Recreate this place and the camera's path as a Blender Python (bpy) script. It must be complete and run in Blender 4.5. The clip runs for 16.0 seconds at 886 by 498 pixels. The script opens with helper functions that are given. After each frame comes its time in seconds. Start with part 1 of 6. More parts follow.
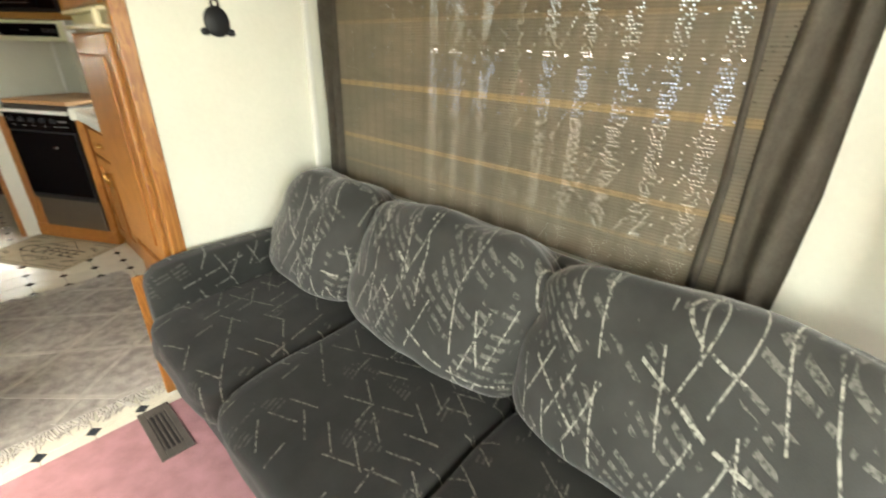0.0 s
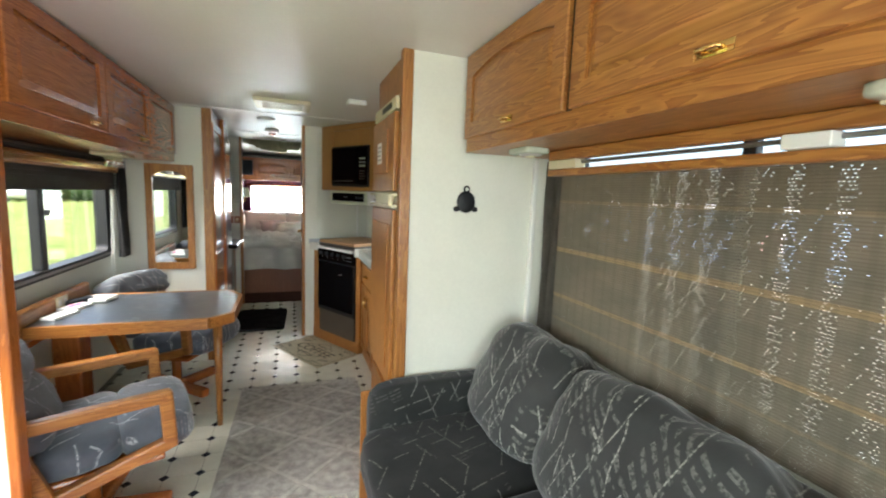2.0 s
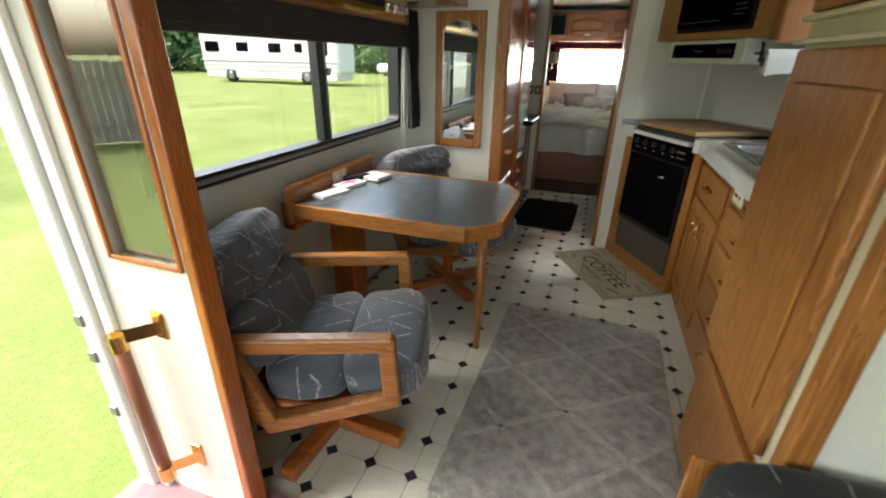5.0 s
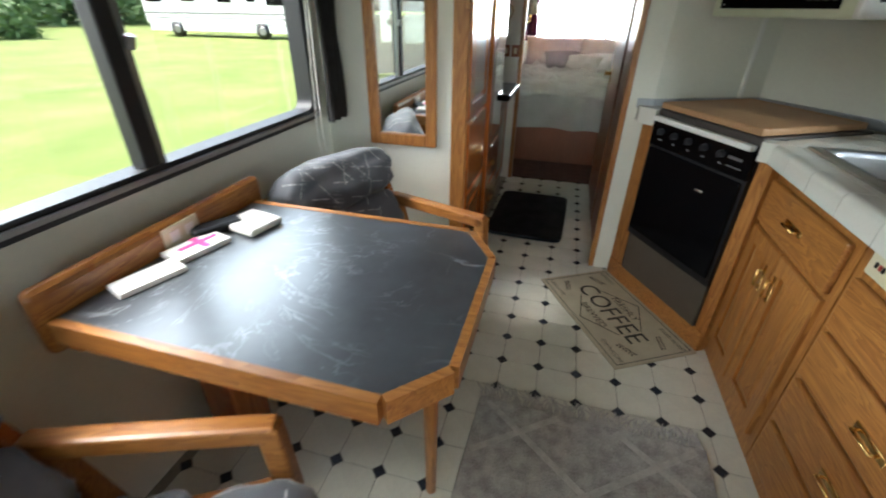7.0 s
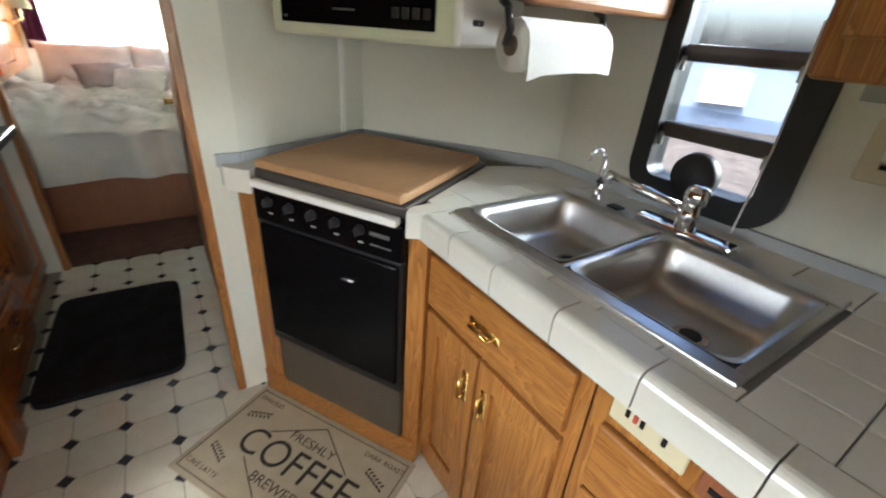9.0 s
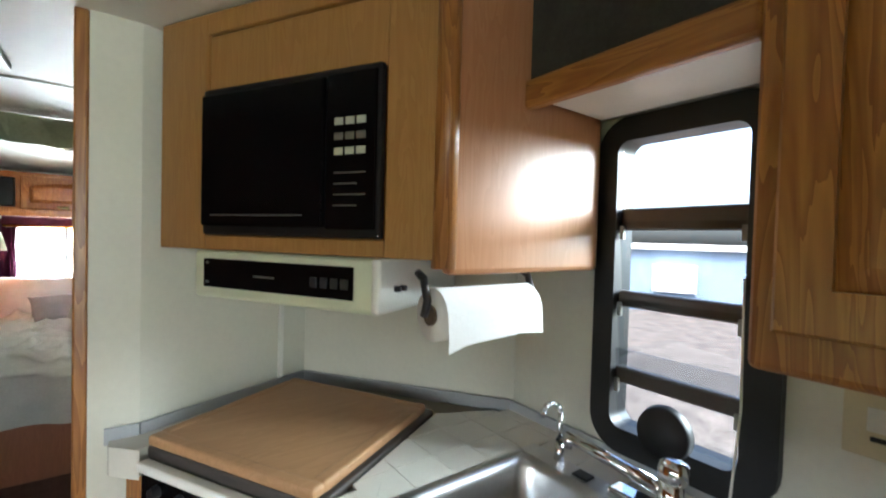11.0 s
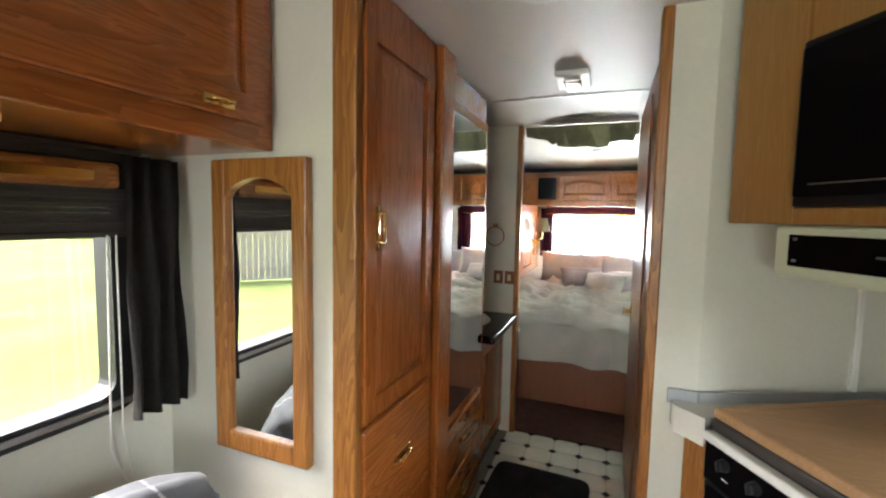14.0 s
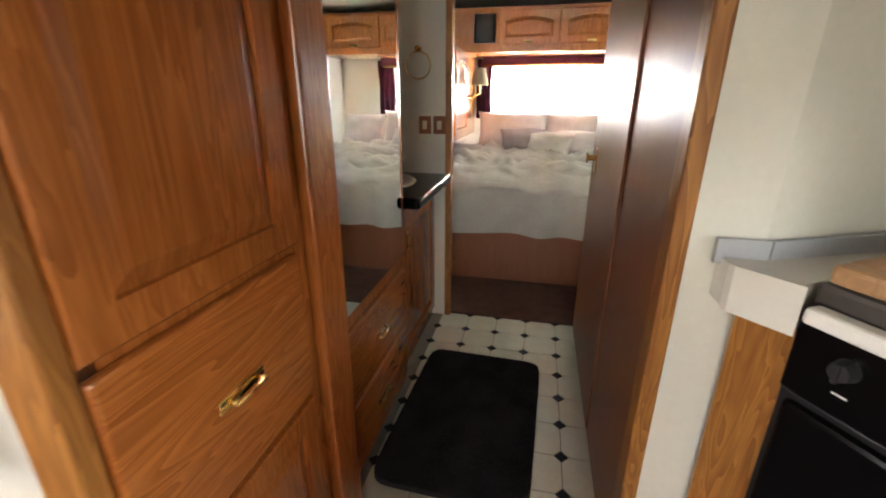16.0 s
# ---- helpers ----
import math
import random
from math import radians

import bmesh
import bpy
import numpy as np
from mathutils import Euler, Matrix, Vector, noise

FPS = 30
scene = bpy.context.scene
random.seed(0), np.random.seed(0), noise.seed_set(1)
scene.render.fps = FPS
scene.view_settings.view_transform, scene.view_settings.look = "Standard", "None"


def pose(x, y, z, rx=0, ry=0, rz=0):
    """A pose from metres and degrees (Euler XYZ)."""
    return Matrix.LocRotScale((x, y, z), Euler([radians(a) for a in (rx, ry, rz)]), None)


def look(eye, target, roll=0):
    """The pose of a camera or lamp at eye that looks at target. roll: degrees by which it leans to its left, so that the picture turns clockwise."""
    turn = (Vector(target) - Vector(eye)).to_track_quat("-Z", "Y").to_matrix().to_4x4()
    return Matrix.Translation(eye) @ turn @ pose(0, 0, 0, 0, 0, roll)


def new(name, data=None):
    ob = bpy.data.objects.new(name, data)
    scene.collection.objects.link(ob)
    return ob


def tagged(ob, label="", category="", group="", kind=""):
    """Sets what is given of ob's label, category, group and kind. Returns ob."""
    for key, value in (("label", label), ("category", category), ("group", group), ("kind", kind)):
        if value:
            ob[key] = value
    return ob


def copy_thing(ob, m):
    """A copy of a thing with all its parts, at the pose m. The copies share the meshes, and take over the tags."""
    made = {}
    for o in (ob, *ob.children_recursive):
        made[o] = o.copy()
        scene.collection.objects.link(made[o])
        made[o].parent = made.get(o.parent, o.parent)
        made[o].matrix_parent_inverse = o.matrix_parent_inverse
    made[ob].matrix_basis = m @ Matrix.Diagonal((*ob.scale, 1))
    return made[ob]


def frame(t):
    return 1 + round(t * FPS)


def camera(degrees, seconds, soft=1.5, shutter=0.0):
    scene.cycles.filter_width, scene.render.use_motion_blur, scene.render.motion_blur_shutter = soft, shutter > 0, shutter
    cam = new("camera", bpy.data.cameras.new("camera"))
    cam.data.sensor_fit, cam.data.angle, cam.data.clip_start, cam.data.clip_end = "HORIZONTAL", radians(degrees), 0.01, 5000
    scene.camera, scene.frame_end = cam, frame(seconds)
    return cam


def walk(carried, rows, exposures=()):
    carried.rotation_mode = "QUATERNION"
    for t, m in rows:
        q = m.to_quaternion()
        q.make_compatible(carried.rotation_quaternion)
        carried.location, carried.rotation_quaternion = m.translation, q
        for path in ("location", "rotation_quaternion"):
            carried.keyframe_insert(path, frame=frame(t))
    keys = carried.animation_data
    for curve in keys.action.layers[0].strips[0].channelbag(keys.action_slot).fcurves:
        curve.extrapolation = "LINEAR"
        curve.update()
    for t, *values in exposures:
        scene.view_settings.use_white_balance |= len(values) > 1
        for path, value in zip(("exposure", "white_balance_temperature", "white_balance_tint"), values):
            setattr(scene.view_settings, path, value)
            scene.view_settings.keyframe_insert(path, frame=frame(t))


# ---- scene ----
cam = camera(92.6, 16.0, 2.0, 0.3)
PATH = [
    (0, (1.276, 0.70, 1.302), (2.632, 1.90, 0.468), 1.8),
    (0.5, (1.272, 0.686, 1.346), (2.456, 2.182, 0.746), 2.4),
    (1, (1.272, 0.648, 1.386), (2.316, 2.312, 1.009), 3.1),
    (1.5, (1.257, 0.629, 1.405), (2.142, 2.403, 1.147), 2.9),
    (2, (1.238, 0.639, 1.401), (1.915, 2.505, 1.156), 2.3),
    (2.5, (1.222, 0.654, 1.395), (1.69, 2.578, 1.113), 1.8),
    (3, (1.209, 0.724, 1.381), (1.465, 2.676, 1.028), 1.4),
    (3.5, (1.183, 0.911, 1.36), (1.232, 2.86, 0.914), 1.6),
    (4, (1.187, 1.116, 1.326), (1.008, 3.019, 0.738), 1.8),
    (4.2, (1.208, 1.218, 1.309), (0.94, 3.094, 0.669), 1.6),
    (6.3, (1.224, 2.239, 1.294), (0.42, 3.787, 0.316), 1.1),
    (6.5, (1.195, 2.326, 1.301), (0.449, 3.902, 0.321), 1.0),
    (7, (1.069, 2.558, 1.315), (0.614, 4.236, 0.327), 0.8),
    (7.5, (1.081, 2.777, 1.293), (1.027, 4.507, 0.291), 1.6),
    (8, (1.154, 3.019, 1.277), (1.526, 4.724, 0.299), 2.7),
    (8.5, (1.228, 3.248, 1.303), (1.958, 4.841, 0.34), 3.4),
    (9, (1.282, 3.407, 1.332), (2.29, 4.873, 0.418), 4.3),
    (9.2, (1.304, 3.434, 1.331), (2.41, 4.852, 0.455), 4.6),
    (11.3, (1.467, 3.491, 1.477), (2.587, 5.147, 1.542), 2.2),
    (11.5, (1.444, 3.5, 1.482), (2.456, 5.222, 1.587), 2.0),
    (12, (1.409, 3.516, 1.488), (2.044, 5.407, 1.629), 1.5),
    (12.5, (1.346, 3.535, 1.477), (1.55, 5.52, 1.611), 1.3),
    (13, (1.311, 3.546, 1.468), (1.1, 5.533, 1.554), 1.5),
    (13.5, (1.278, 3.544, 1.448), (0.73, 5.468, 1.432), 1.4),
    (14, (1.228, 3.527, 1.424), (0.502, 5.384, 1.268), 1.1),
    (14.5, (1.205, 3.547, 1.381), (0.458, 5.371, 1.038), 0.6),
    (15, (1.166, 3.681, 1.297), (0.522, 5.505, 0.79), 0.6),
    (15.5, (1.128, 3.892, 1.214), (0.613, 5.722, 0.594), 0.4),
    (16, (1.122, 4.137, 1.157), (0.714, 5.976, 0.485), 0.2),
]
walk(cam, [(t, look(eye, target, roll)) for t, eye, target, roll in PATH],
     [(0, 2.95, 6900, 6), (1, 2.7, 6500, 6), (2, 2.5, 6000, 6), (3, 2.12, 6000, 6), (4, 1.82, 6400, 5), (6.5, 2.25, 5800, 5), (8, 2.45, 5950, 6),
      (9, 2.95, 6050, 10), (11.5, 3.0, 5750, 6), (12.4, 2.85, 5850, 6), (13, 2.95, 6000, 7), (14.5, 2.95, 6250, 11), (15.5, 3.05, 6500, 13), (16, 3.15, 6700, 16)])

# ---- light ----
world = bpy.data.worlds.new("world")
scene.world = world
world.use_nodes = True
_wn = world.node_tree.nodes
_sky = _wn.new("ShaderNodeTexSky")
_sky.sky_type, _sky.sun_disc = "NISHITA", False
_sky.sun_elevation, _sky.sun_rotation = radians(52), radians(250)
_sky.air_density, _sky.dust_density = 1.0, 6.0
world.node_tree.links.new(_sky.outputs[0], _wn["Background"].inputs[0])
_wn["Background"].inputs[1].default_value = 0.15
sun_data = bpy.data.lights.new("sun", "SUN")
sun_data.energy, sun_data.angle, sun_data.color = 1.0, radians(25), (1.0, 0.95, 0.87)
sun = new("sun", sun_data)
sun.matrix_world = look((-8, -4, 12), (0, 0, 0))


def sky_lamp(name, at, target, w, h, power):
    """An added area lamp that stands in for the sky's light through an opening."""
    d = bpy.data.lights.new(name, "AREA")
    d.shape, d.size, d.size_y, d.energy, d.color = "RECTANGLE", w, h, power, (0.95, 1.0, 0.97)
    ob = new(name, d)
    ob.matrix_world = look(at, target)


sky_lamp("windscreen_light", (1.22, -1.69, 1.25), (1.22, 0, 1.15), 2.1, 0.95, 8)
sky_lamp("bedroom_window_light", (1.18, 9.10, 1.18), (1.18, 7.0, 1.1), 1.25, 0.62, 19)
# Next three hang outdoors, out of sight, added to brighten the interior.
sky_lamp("kitchen_fill_lamp", (5.9, 2.3, 2.7), (2.45, 3.95, 1.35), 2.6, 1.8, 140)
# Placed where its reflection brightens the tabletop.
sky_lamp("dinette_fill_lamp", (-3.4, 5.6, 3.7), (0.45, 3.3, 0.8), 4.5, 2.5, 62)
sky_lamp("low_fill_lamp", (-6.0, 3.2, 2.65), (2.0, 3.4, 1.0), 7.0, 1.5, 85)
# Added lamps at the unseen cab's side openings, to brighten the front interior.
sky_lamp("cab_side_fill", (0.0, -0.65, 1.18), (1, -0.65, 1.15), 1.05, 0.8, 8)
sky_lamp("cab_side_fill", (2.45, -0.65, 1.18), (1, -0.65, 1.15), 1.05, 0.8, 6)


# ---- materials ----
def material(name, rough=0.6, metal=0.0, spec=0.5):
    m = bpy.data.materials.new(name)
    m.use_nodes = True
    b = m.node_tree.nodes["Principled BSDF"]
    b.inputs["Roughness"].default_value = rough
    b.inputs["Metallic"].default_value = metal
    b.inputs["Specular IOR Level"].default_value = spec
    return m, m.node_tree.nodes, m.node_tree.links, b


def coords(nodes, links, scale=(1, 1, 1), rot=(0, 0, 0)):
    tc, mp = nodes.new("ShaderNodeTexCoord"), nodes.new("ShaderNodeMapping")
    mp.inputs["Scale"].default_value = scale
    mp.inputs["Rotation"].default_value = [radians(a) for a in rot]
    links.new(tc.outputs["Object"], mp.inputs["Vector"])
    return mp.outputs[0]


def noise_tex(nodes, links, vec, scale, detail=4.0, rough=0.55, distort=0.0):
    n = nodes.new("ShaderNodeTexNoise")
    n.inputs["Scale"].default_value, n.inputs["Detail"].default_value = scale, detail
    n.inputs["Roughness"].default_value, n.inputs["Distortion"].default_value = rough, distort
    links.new(vec, n.inputs["Vector"])
    return n.outputs["Fac"]


def ramp(nodes, links, fac, stops):
    r = nodes.new("ShaderNodeValToRGB")
    el = r.color_ramp.elements
    while len(el) < len(stops):
        el.new(0.5)
    for e, (p, c) in zip(el, stops):
        e.position, e.color = p, (*c, 1)
    links.new(fac, r.inputs[0])
    return r.outputs[0]


def bump(nodes, links, b, height, strength=0.3, dist=0.002):
    n = nodes.new("ShaderNodeBump")
    n.inputs["Strength"].default_value, n.inputs["Distance"].default_value = strength, dist
    links.new(height, n.inputs["Height"])
    links.new(n.outputs[0], b.inputs["Normal"])


def math_node(nodes, links, op, a, b=None, c=None):
    n = nodes.new("ShaderNodeMath")
    n.operation = op
    for i, v in enumerate((a, b, c)):
        if v is None:
            continue
        if isinstance(v, (int, float)):
            n.inputs[i].default_value = v
        else:
            links.new(v, n.inputs[i])
    return n.outputs[0]


def mix(nodes, links, fac, a, b, blend="MIX"):
    n = nodes.new("ShaderNodeMix")
    n.data_type, n.blend_type = "RGBA", blend
    for sock, v in ((n.inputs[0], fac), (n.inputs[6], a), (n.inputs[7], b)):
        if isinstance(v, tuple):
            sock.default_value = (*v, 1)
        elif isinstance(v, (int, float)):
            sock.default_value = v
        else:
            links.new(v, sock)
    return n.outputs[2]


def plain(name, colour, rough=0.6, metal=0.0, var=0.12, scale=9.0, relief=0.1, spec=0.5, fine=120.0):
    """Paint, plastic, metal or cloth of one colour with a soft mottling and a fine grain."""
    m, n, l, b = material(name, rough, metal, spec)
    v = coords(n, l)
    big, small = noise_tex(n, l, v, scale), noise_tex(n, l, v, fine, 2.0)
    f = math_node(n, l, "MULTIPLY_ADD", small, 0.4, math_node(n, l, "MULTIPLY", big, 0.6))
    lo, hi = tuple(max(0, c * (1 - var)) for c in colour), tuple(min(1, c * (1 + var)) for c in colour)
    l.new(ramp(n, l, f, [(0.3, lo), (0.7, hi)]), b.inputs["Base Color"])
    if relief:
        bump(n, l, b, small, relief)
    return m


def wood(name, axis, light, dark, rough=0.38, coat=0.15):
    """Stained oak with the grain along one axis."""
    m, n, l, b = material(name, rough)
    long, across = 1.3, 14.0
    v = coords(n, l, tuple(long if a == axis else across for a in "xyz"))
    v2 = coords(n, l, tuple(2.5 if a == axis else 95.0 for a in "xyz"))
    wave = noise_tex(n, l, v, 1.0, 3.0, 0.5, 1.6)
    rings = math_node(n, l, "FRACT", math_node(n, l, "MULTIPLY", wave, 9.0))
    fine = noise_tex(n, l, v2, 1.0, 3.0)
    f = math_node(n, l, "MULTIPLY_ADD", rings, 0.5, math_node(n, l, "MULTIPLY", fine, 0.5))
    l.new(ramp(n, l, f, [(0.15, dark), (0.5, tuple((a + c) / 2 for a, c in zip(light, dark))), (0.8, light)]), b.inputs["Base Color"])
    bump(n, l, b, fine, 0.18, 0.001)
    b.inputs["Coat Weight"].default_value, b.inputs["Coat Roughness"].default_value = coat, 0.22
    return m


def strokes(n, l, u, v, length, width, thick, share, shift):
    """Short pale dashes lying along u."""
    vv = math_node(n, l, "DIVIDE", v, width)
    row = math_node(n, l, "FLOOR", vv)
    uu = math_node(n, l, "MULTIPLY_ADD", row, 0.37 + shift, math_node(n, l, "DIVIDE", u, length))
    col = math_node(n, l, "FLOOR", uu)
    comb = n.new("ShaderNodeCombineXYZ")
    l.new(col, comb.inputs[0]), l.new(row, comb.inputs[1])
    comb.inputs[2].default_value = shift * 7
    w = n.new("ShaderNodeTexWhiteNoise")
    l.new(comb.outputs[0], w.inputs["Vector"])
    on = math_node(n, l, "LESS_THAN", w.outputs["Value"], share)
    near = math_node(n, l, "LESS_THAN", math_node(n, l, "ABSOLUTE", math_node(n, l, "SUBTRACT", math_node(n, l, "FRACT", vv), 0.5)), thick)
    inside = math_node(n, l, "LESS_THAN", math_node(n, l, "ABSOLUTE", math_node(n, l, "SUBTRACT", math_node(n, l, "FRACT", uu), 0.5)), 0.4)
    return math_node(n, l, "MULTIPLY", math_node(n, l, "MULTIPLY", on, near), inside)


def upholstery(name, a, b2, base=(0.028, 0.031, 0.034), light=(0.30, 0.31, 0.30), hatching=0.05, share_of=1.0, sheen_of=0.2, thick=0.05):
    """Charcoal velvet with broken pale zigzag strokes; a and b2 are the directions that span the cloth."""
    m, n, l, b = material(name, 0.85, 0.0, 0.25)
    v = coords(n, l)
    wob = n.new("ShaderNodeTexNoise")
    wob.inputs["Scale"].default_value = 9.0
    l.new(v, wob.inputs["Vector"])
    add = n.new("ShaderNodeVectorMath")
    add.operation = "MULTIPLY_ADD"
    l.new(wob.outputs["Color"], add.inputs[0])
    add.inputs[1].default_value = (0.005, 0.005, 0.005)
    l.new(v, add.inputs[2])

    def along(d):
        k = n.new("ShaderNodeVectorMath")
        k.operation = "DOT_PRODUCT"
        l.new(add.outputs[0], k.inputs[0])
        k.inputs[1].default_value = Vector(d)
        return k.outputs["Value"]
    p, q = Vector(a).normalized(), Vector(b2).normalized()
    total = None
    for ang, share, length, shift in ((60, 0.36, 0.125, 0.11), (112, 0.36, 0.115, 0.43), (14, 0.26, 0.085, 0.77)):
        d = p * math.cos(radians(ang)) + q * math.sin(radians(ang))
        e = -p * math.sin(radians(ang)) + q * math.cos(radians(ang))
        s = strokes(n, l, along(d), along(e), length, 0.058, thick, share * share_of, shift)
        total = s if total is None else math_node(n, l, "MAXIMUM", total, s)
    hp, hq = (p + q * 0.35).normalized(), (q - p * 0.35).normalized()
    hatch = strokes(n, l, along(hp), along(hq), 0.060, 0.015, 0.22, 0.8, 0.61)
    where = math_node(n, l, "GREATER_THAN", noise_tex(n, l, v, 8.0, 1.0), 0.62 - hatching * 0.35)
    total = math_node(n, l, "MAXIMUM", total, math_node(n, l, "MULTIPLY", math_node(n, l, "MULTIPLY", hatch, where), 0.32))
    fine = noise_tex(n, l, v, 260.0, 2.0)
    patchy = ramp(n, l, noise_tex(n, l, v, 95.0, 2.0, 0.6), [(0.40, (0.08, 0.08, 0.08)), (0.55, (1, 1, 1))])
    worn = math_node(n, l, "MULTIPLY", math_node(n, l, "MULTIPLY", total, patchy), math_node(n, l, "MULTIPLY_ADD", fine, 0.9, 0.15))
    big = noise_tex(n, l, v, 7.0)
    cloth = ramp(n, l, big, [(0.3, tuple(c * 0.8 for c in base)), (0.7, tuple(c * 1.35 for c in base))])
    l.new(mix(n, l, worn, cloth, light), b.inputs["Base Color"])
    b.inputs["Sheen Weight"].default_value, b.inputs["Sheen Roughness"].default_value = sheen_of, 0.4
    bump(n, l, b, fine, 0.35, 0.002)
    return m


OAK_L, OAK_D = (0.43, 0.190, 0.042), (0.205, 0.070, 0.014)
RED_L, RED_D = (0.47, 0.150, 0.030), (0.26, 0.072, 0.014)
M = {}
M["oak_y"] = wood("oak_along", "y", OAK_L, OAK_D)
M["oak_x"] = wood("oak_across", "x", OAK_L, OAK_D)
M["oak_z"] = wood("oak_upright", "z", OAK_L, OAK_D)
M["red_z"] = wood("dark_oak_upright", "z", RED_L, RED_D, 0.22, 0.5)
M["red_y"] = wood("dark_oak_along", "y", RED_L, RED_D, 0.22, 0.5)
# Paler and pinker than the oak: the window's sheen is put into the colour.
M["oak_x2"] = wood("sheen_oak_veneer", "z", (0.46, 0.225, 0.105), (0.40, 0.18, 0.075), 0.36, 0.12)
M["veneer"] = wood("brown_veneer", "z", (0.26, 0.095, 0.042), (0.21, 0.072, 0.031), 0.42, 0.12)
M["oak_plain"] = wood("plain_oak_veneer", "z", (0.39, 0.205, 0.062), (0.32, 0.155, 0.042), 0.4, 0.1)
M["wall"] = plain("wall_vinyl", (0.71, 0.71, 0.62), 0.55, var=0.05, scale=4, relief=0.08, fine=70)
M["ceiling"] = plain("ceiling_vinyl", (0.72, 0.72, 0.67), 0.48, var=0.04, scale=3, relief=0.05, fine=60)
M["white"] = plain("white_plastic", (0.75, 0.75, 0.70), 0.35, var=0.05, relief=0.03)
M["cream"] = plain("cream_plastic", (0.61, 0.555, 0.37), 0.4, var=0.05, relief=0.03)
M["enamel"] = plain("pale_green_enamel", (0.66, 0.70, 0.53), 0.3, var=0.04, relief=0.02)
M["black"] = plain("black_plastic", (0.009, 0.009, 0.010), 0.4, var=0.2, relief=0.05, spec=0.3)
M["gloss"] = plain("black_glass", (0.003, 0.003, 0.0035), 0.16, var=0.1, relief=0.0, spec=0.12)
M["rubber"] = plain("black_rubber", (0.011, 0.011, 0.012), 0.5, var=0.2)
M["brass"] = plain("polished_brass", (0.75, 0.50, 0.17), 0.18, 1.0, 0.1, relief=0.03)
M["chrome"] = plain("chrome", (0.75, 0.75, 0.76), 0.07, 1.0, 0.04, relief=0.0)
M["steel"] = plain("brushed_steel", (0.56, 0.56, 0.56), 0.33, 1.0, 0.1, relief=0.06)
M["alu"] = plain("grey_aluminium", (0.30, 0.30, 0.29), 0.4, 0.8, 0.1)
M["bar_metal"] = plain("bronze_window_metal", (0.085, 0.075, 0.068), 0.4, 0.5, 0.15)
M["knob"] = plain("dark_knob_plastic", (0.025, 0.025, 0.027), 0.3, var=0.2)
M["carpet"] = plain("mauve_carpet", (0.34, 0.19, 0.21), 0.95, var=0.25, scale=14, relief=0.8, spec=0.1, fine=320)
M["brown_carpet"] = plain("brown_carpet", (0.10, 0.05, 0.04), 0.95, var=0.25, scale=14, relief=0.8, spec=0.1, fine=320)
M["tile"] = plain("vinyl_tile", (0.65, 0.65, 0.56), 0.22, var=0.08, scale=10, relief=0.06, fine=60)
M["dot"] = plain("dark_tile", (0.03, 0.035, 0.045), 0.25, var=0.2, scale=40)
M["grout"] = plain("grout", (0.20, 0.19, 0.16), 0.7, var=0.2)
M["ctile"] = plain("ceramic_tile", (0.70, 0.69, 0.62), 0.12, var=0.04, relief=0.02)
M["cgrout"] = plain("counter_grout", (0.25, 0.25, 0.24), 0.8, var=0.2)
M["splash"] = plain("grey_splash", (0.38, 0.40, 0.42), 0.5, var=0.08)
M["rug"] = plain("grey_rug", (0.36, 0.35, 0.33), 0.95, var=0.5, scale=22, relief=0.9, spec=0.1, fine=190)
M["rugline"] = plain("pale_rug_yarn", (0.45, 0.44, 0.41), 0.95, var=0.3, scale=30, relief=0.8, spec=0.1, fine=260)
M["black_rug"] = plain("black_shag", (0.016, 0.016, 0.018), 0.95, var=0.75, scale=9, relief=1.0, spec=0.2, fine=110)
M["mat"] = plain("coffee_mat_cloth", (0.42, 0.38, 0.28), 0.9, var=0.12, scale=12, relief=0.4, spec=0.1, fine=300)
M["ink"] = plain("mat_print", (0.025, 0.024, 0.022), 0.9, var=0.2)
# One velvet: seat darkened for shade, back lightened for the light it catches.
M["sofa_seat"] = upholstery("sofa_seat_velvet_shaded", (1, 0, 0), (0, 1, 0), (0.015, 0.0148, 0.0142), (0.17, 0.165, 0.14), 0.0, 0.9, 0.12, 0.045)
M["sofa_back"] = upholstery("sofa_back_velvet_lit", (0, 1, 0), (-0.5, 0, 0.85), (0.031, 0.0315, 0.0300), (0.44, 0.435, 0.38), 0.34, 1.45, 0.36, 0.036)
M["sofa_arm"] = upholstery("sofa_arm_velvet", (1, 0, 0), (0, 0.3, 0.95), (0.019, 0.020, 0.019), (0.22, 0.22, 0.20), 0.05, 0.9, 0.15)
# Chair velvet is raised and blued to stand in for window light and sheen.
M["chair_seat"] = upholstery("chair_seat_velvet_lit", (1, 0, 0), (0, 1, 0), (0.090, 0.102, 0.122), (0.56, 0.58, 0.61), 0.02, 0.85, 0.5)
M["chair_back"] = upholstery("chair_back_velvet_lit", (1, 0, 0), (0, -0.3, 0.9), (0.098, 0.106, 0.120), (0.50, 0.51, 0.53), 0.06, 0.85, 0.2)
M["curtain"] = plain("charcoal_curtain", (0.05, 0.048, 0.046), 0.9, var=0.25, scale=20, relief=0.4, spec=0.15)
M["taupe"] = plain("taupe_curtain", (0.13, 0.115, 0.095), 0.9, var=0.2, scale=20, relief=0.4, spec=0.15)
M["maroon"] = plain("maroon_cloth", (0.09, 0.02, 0.045), 0.9, var=0.25, relief=0.4, spec=0.15)
M["pleat"] = plain("brown_pleated_shade", (0.07, 0.062, 0.055), 0.9, var=0.2, relief=0.3)
M["quilt"] = plain("white_quilt", (0.47, 0.455, 0.43), 0.9, var=0.10, scale=7, relief=0.5, spec=0.15, fine=90)
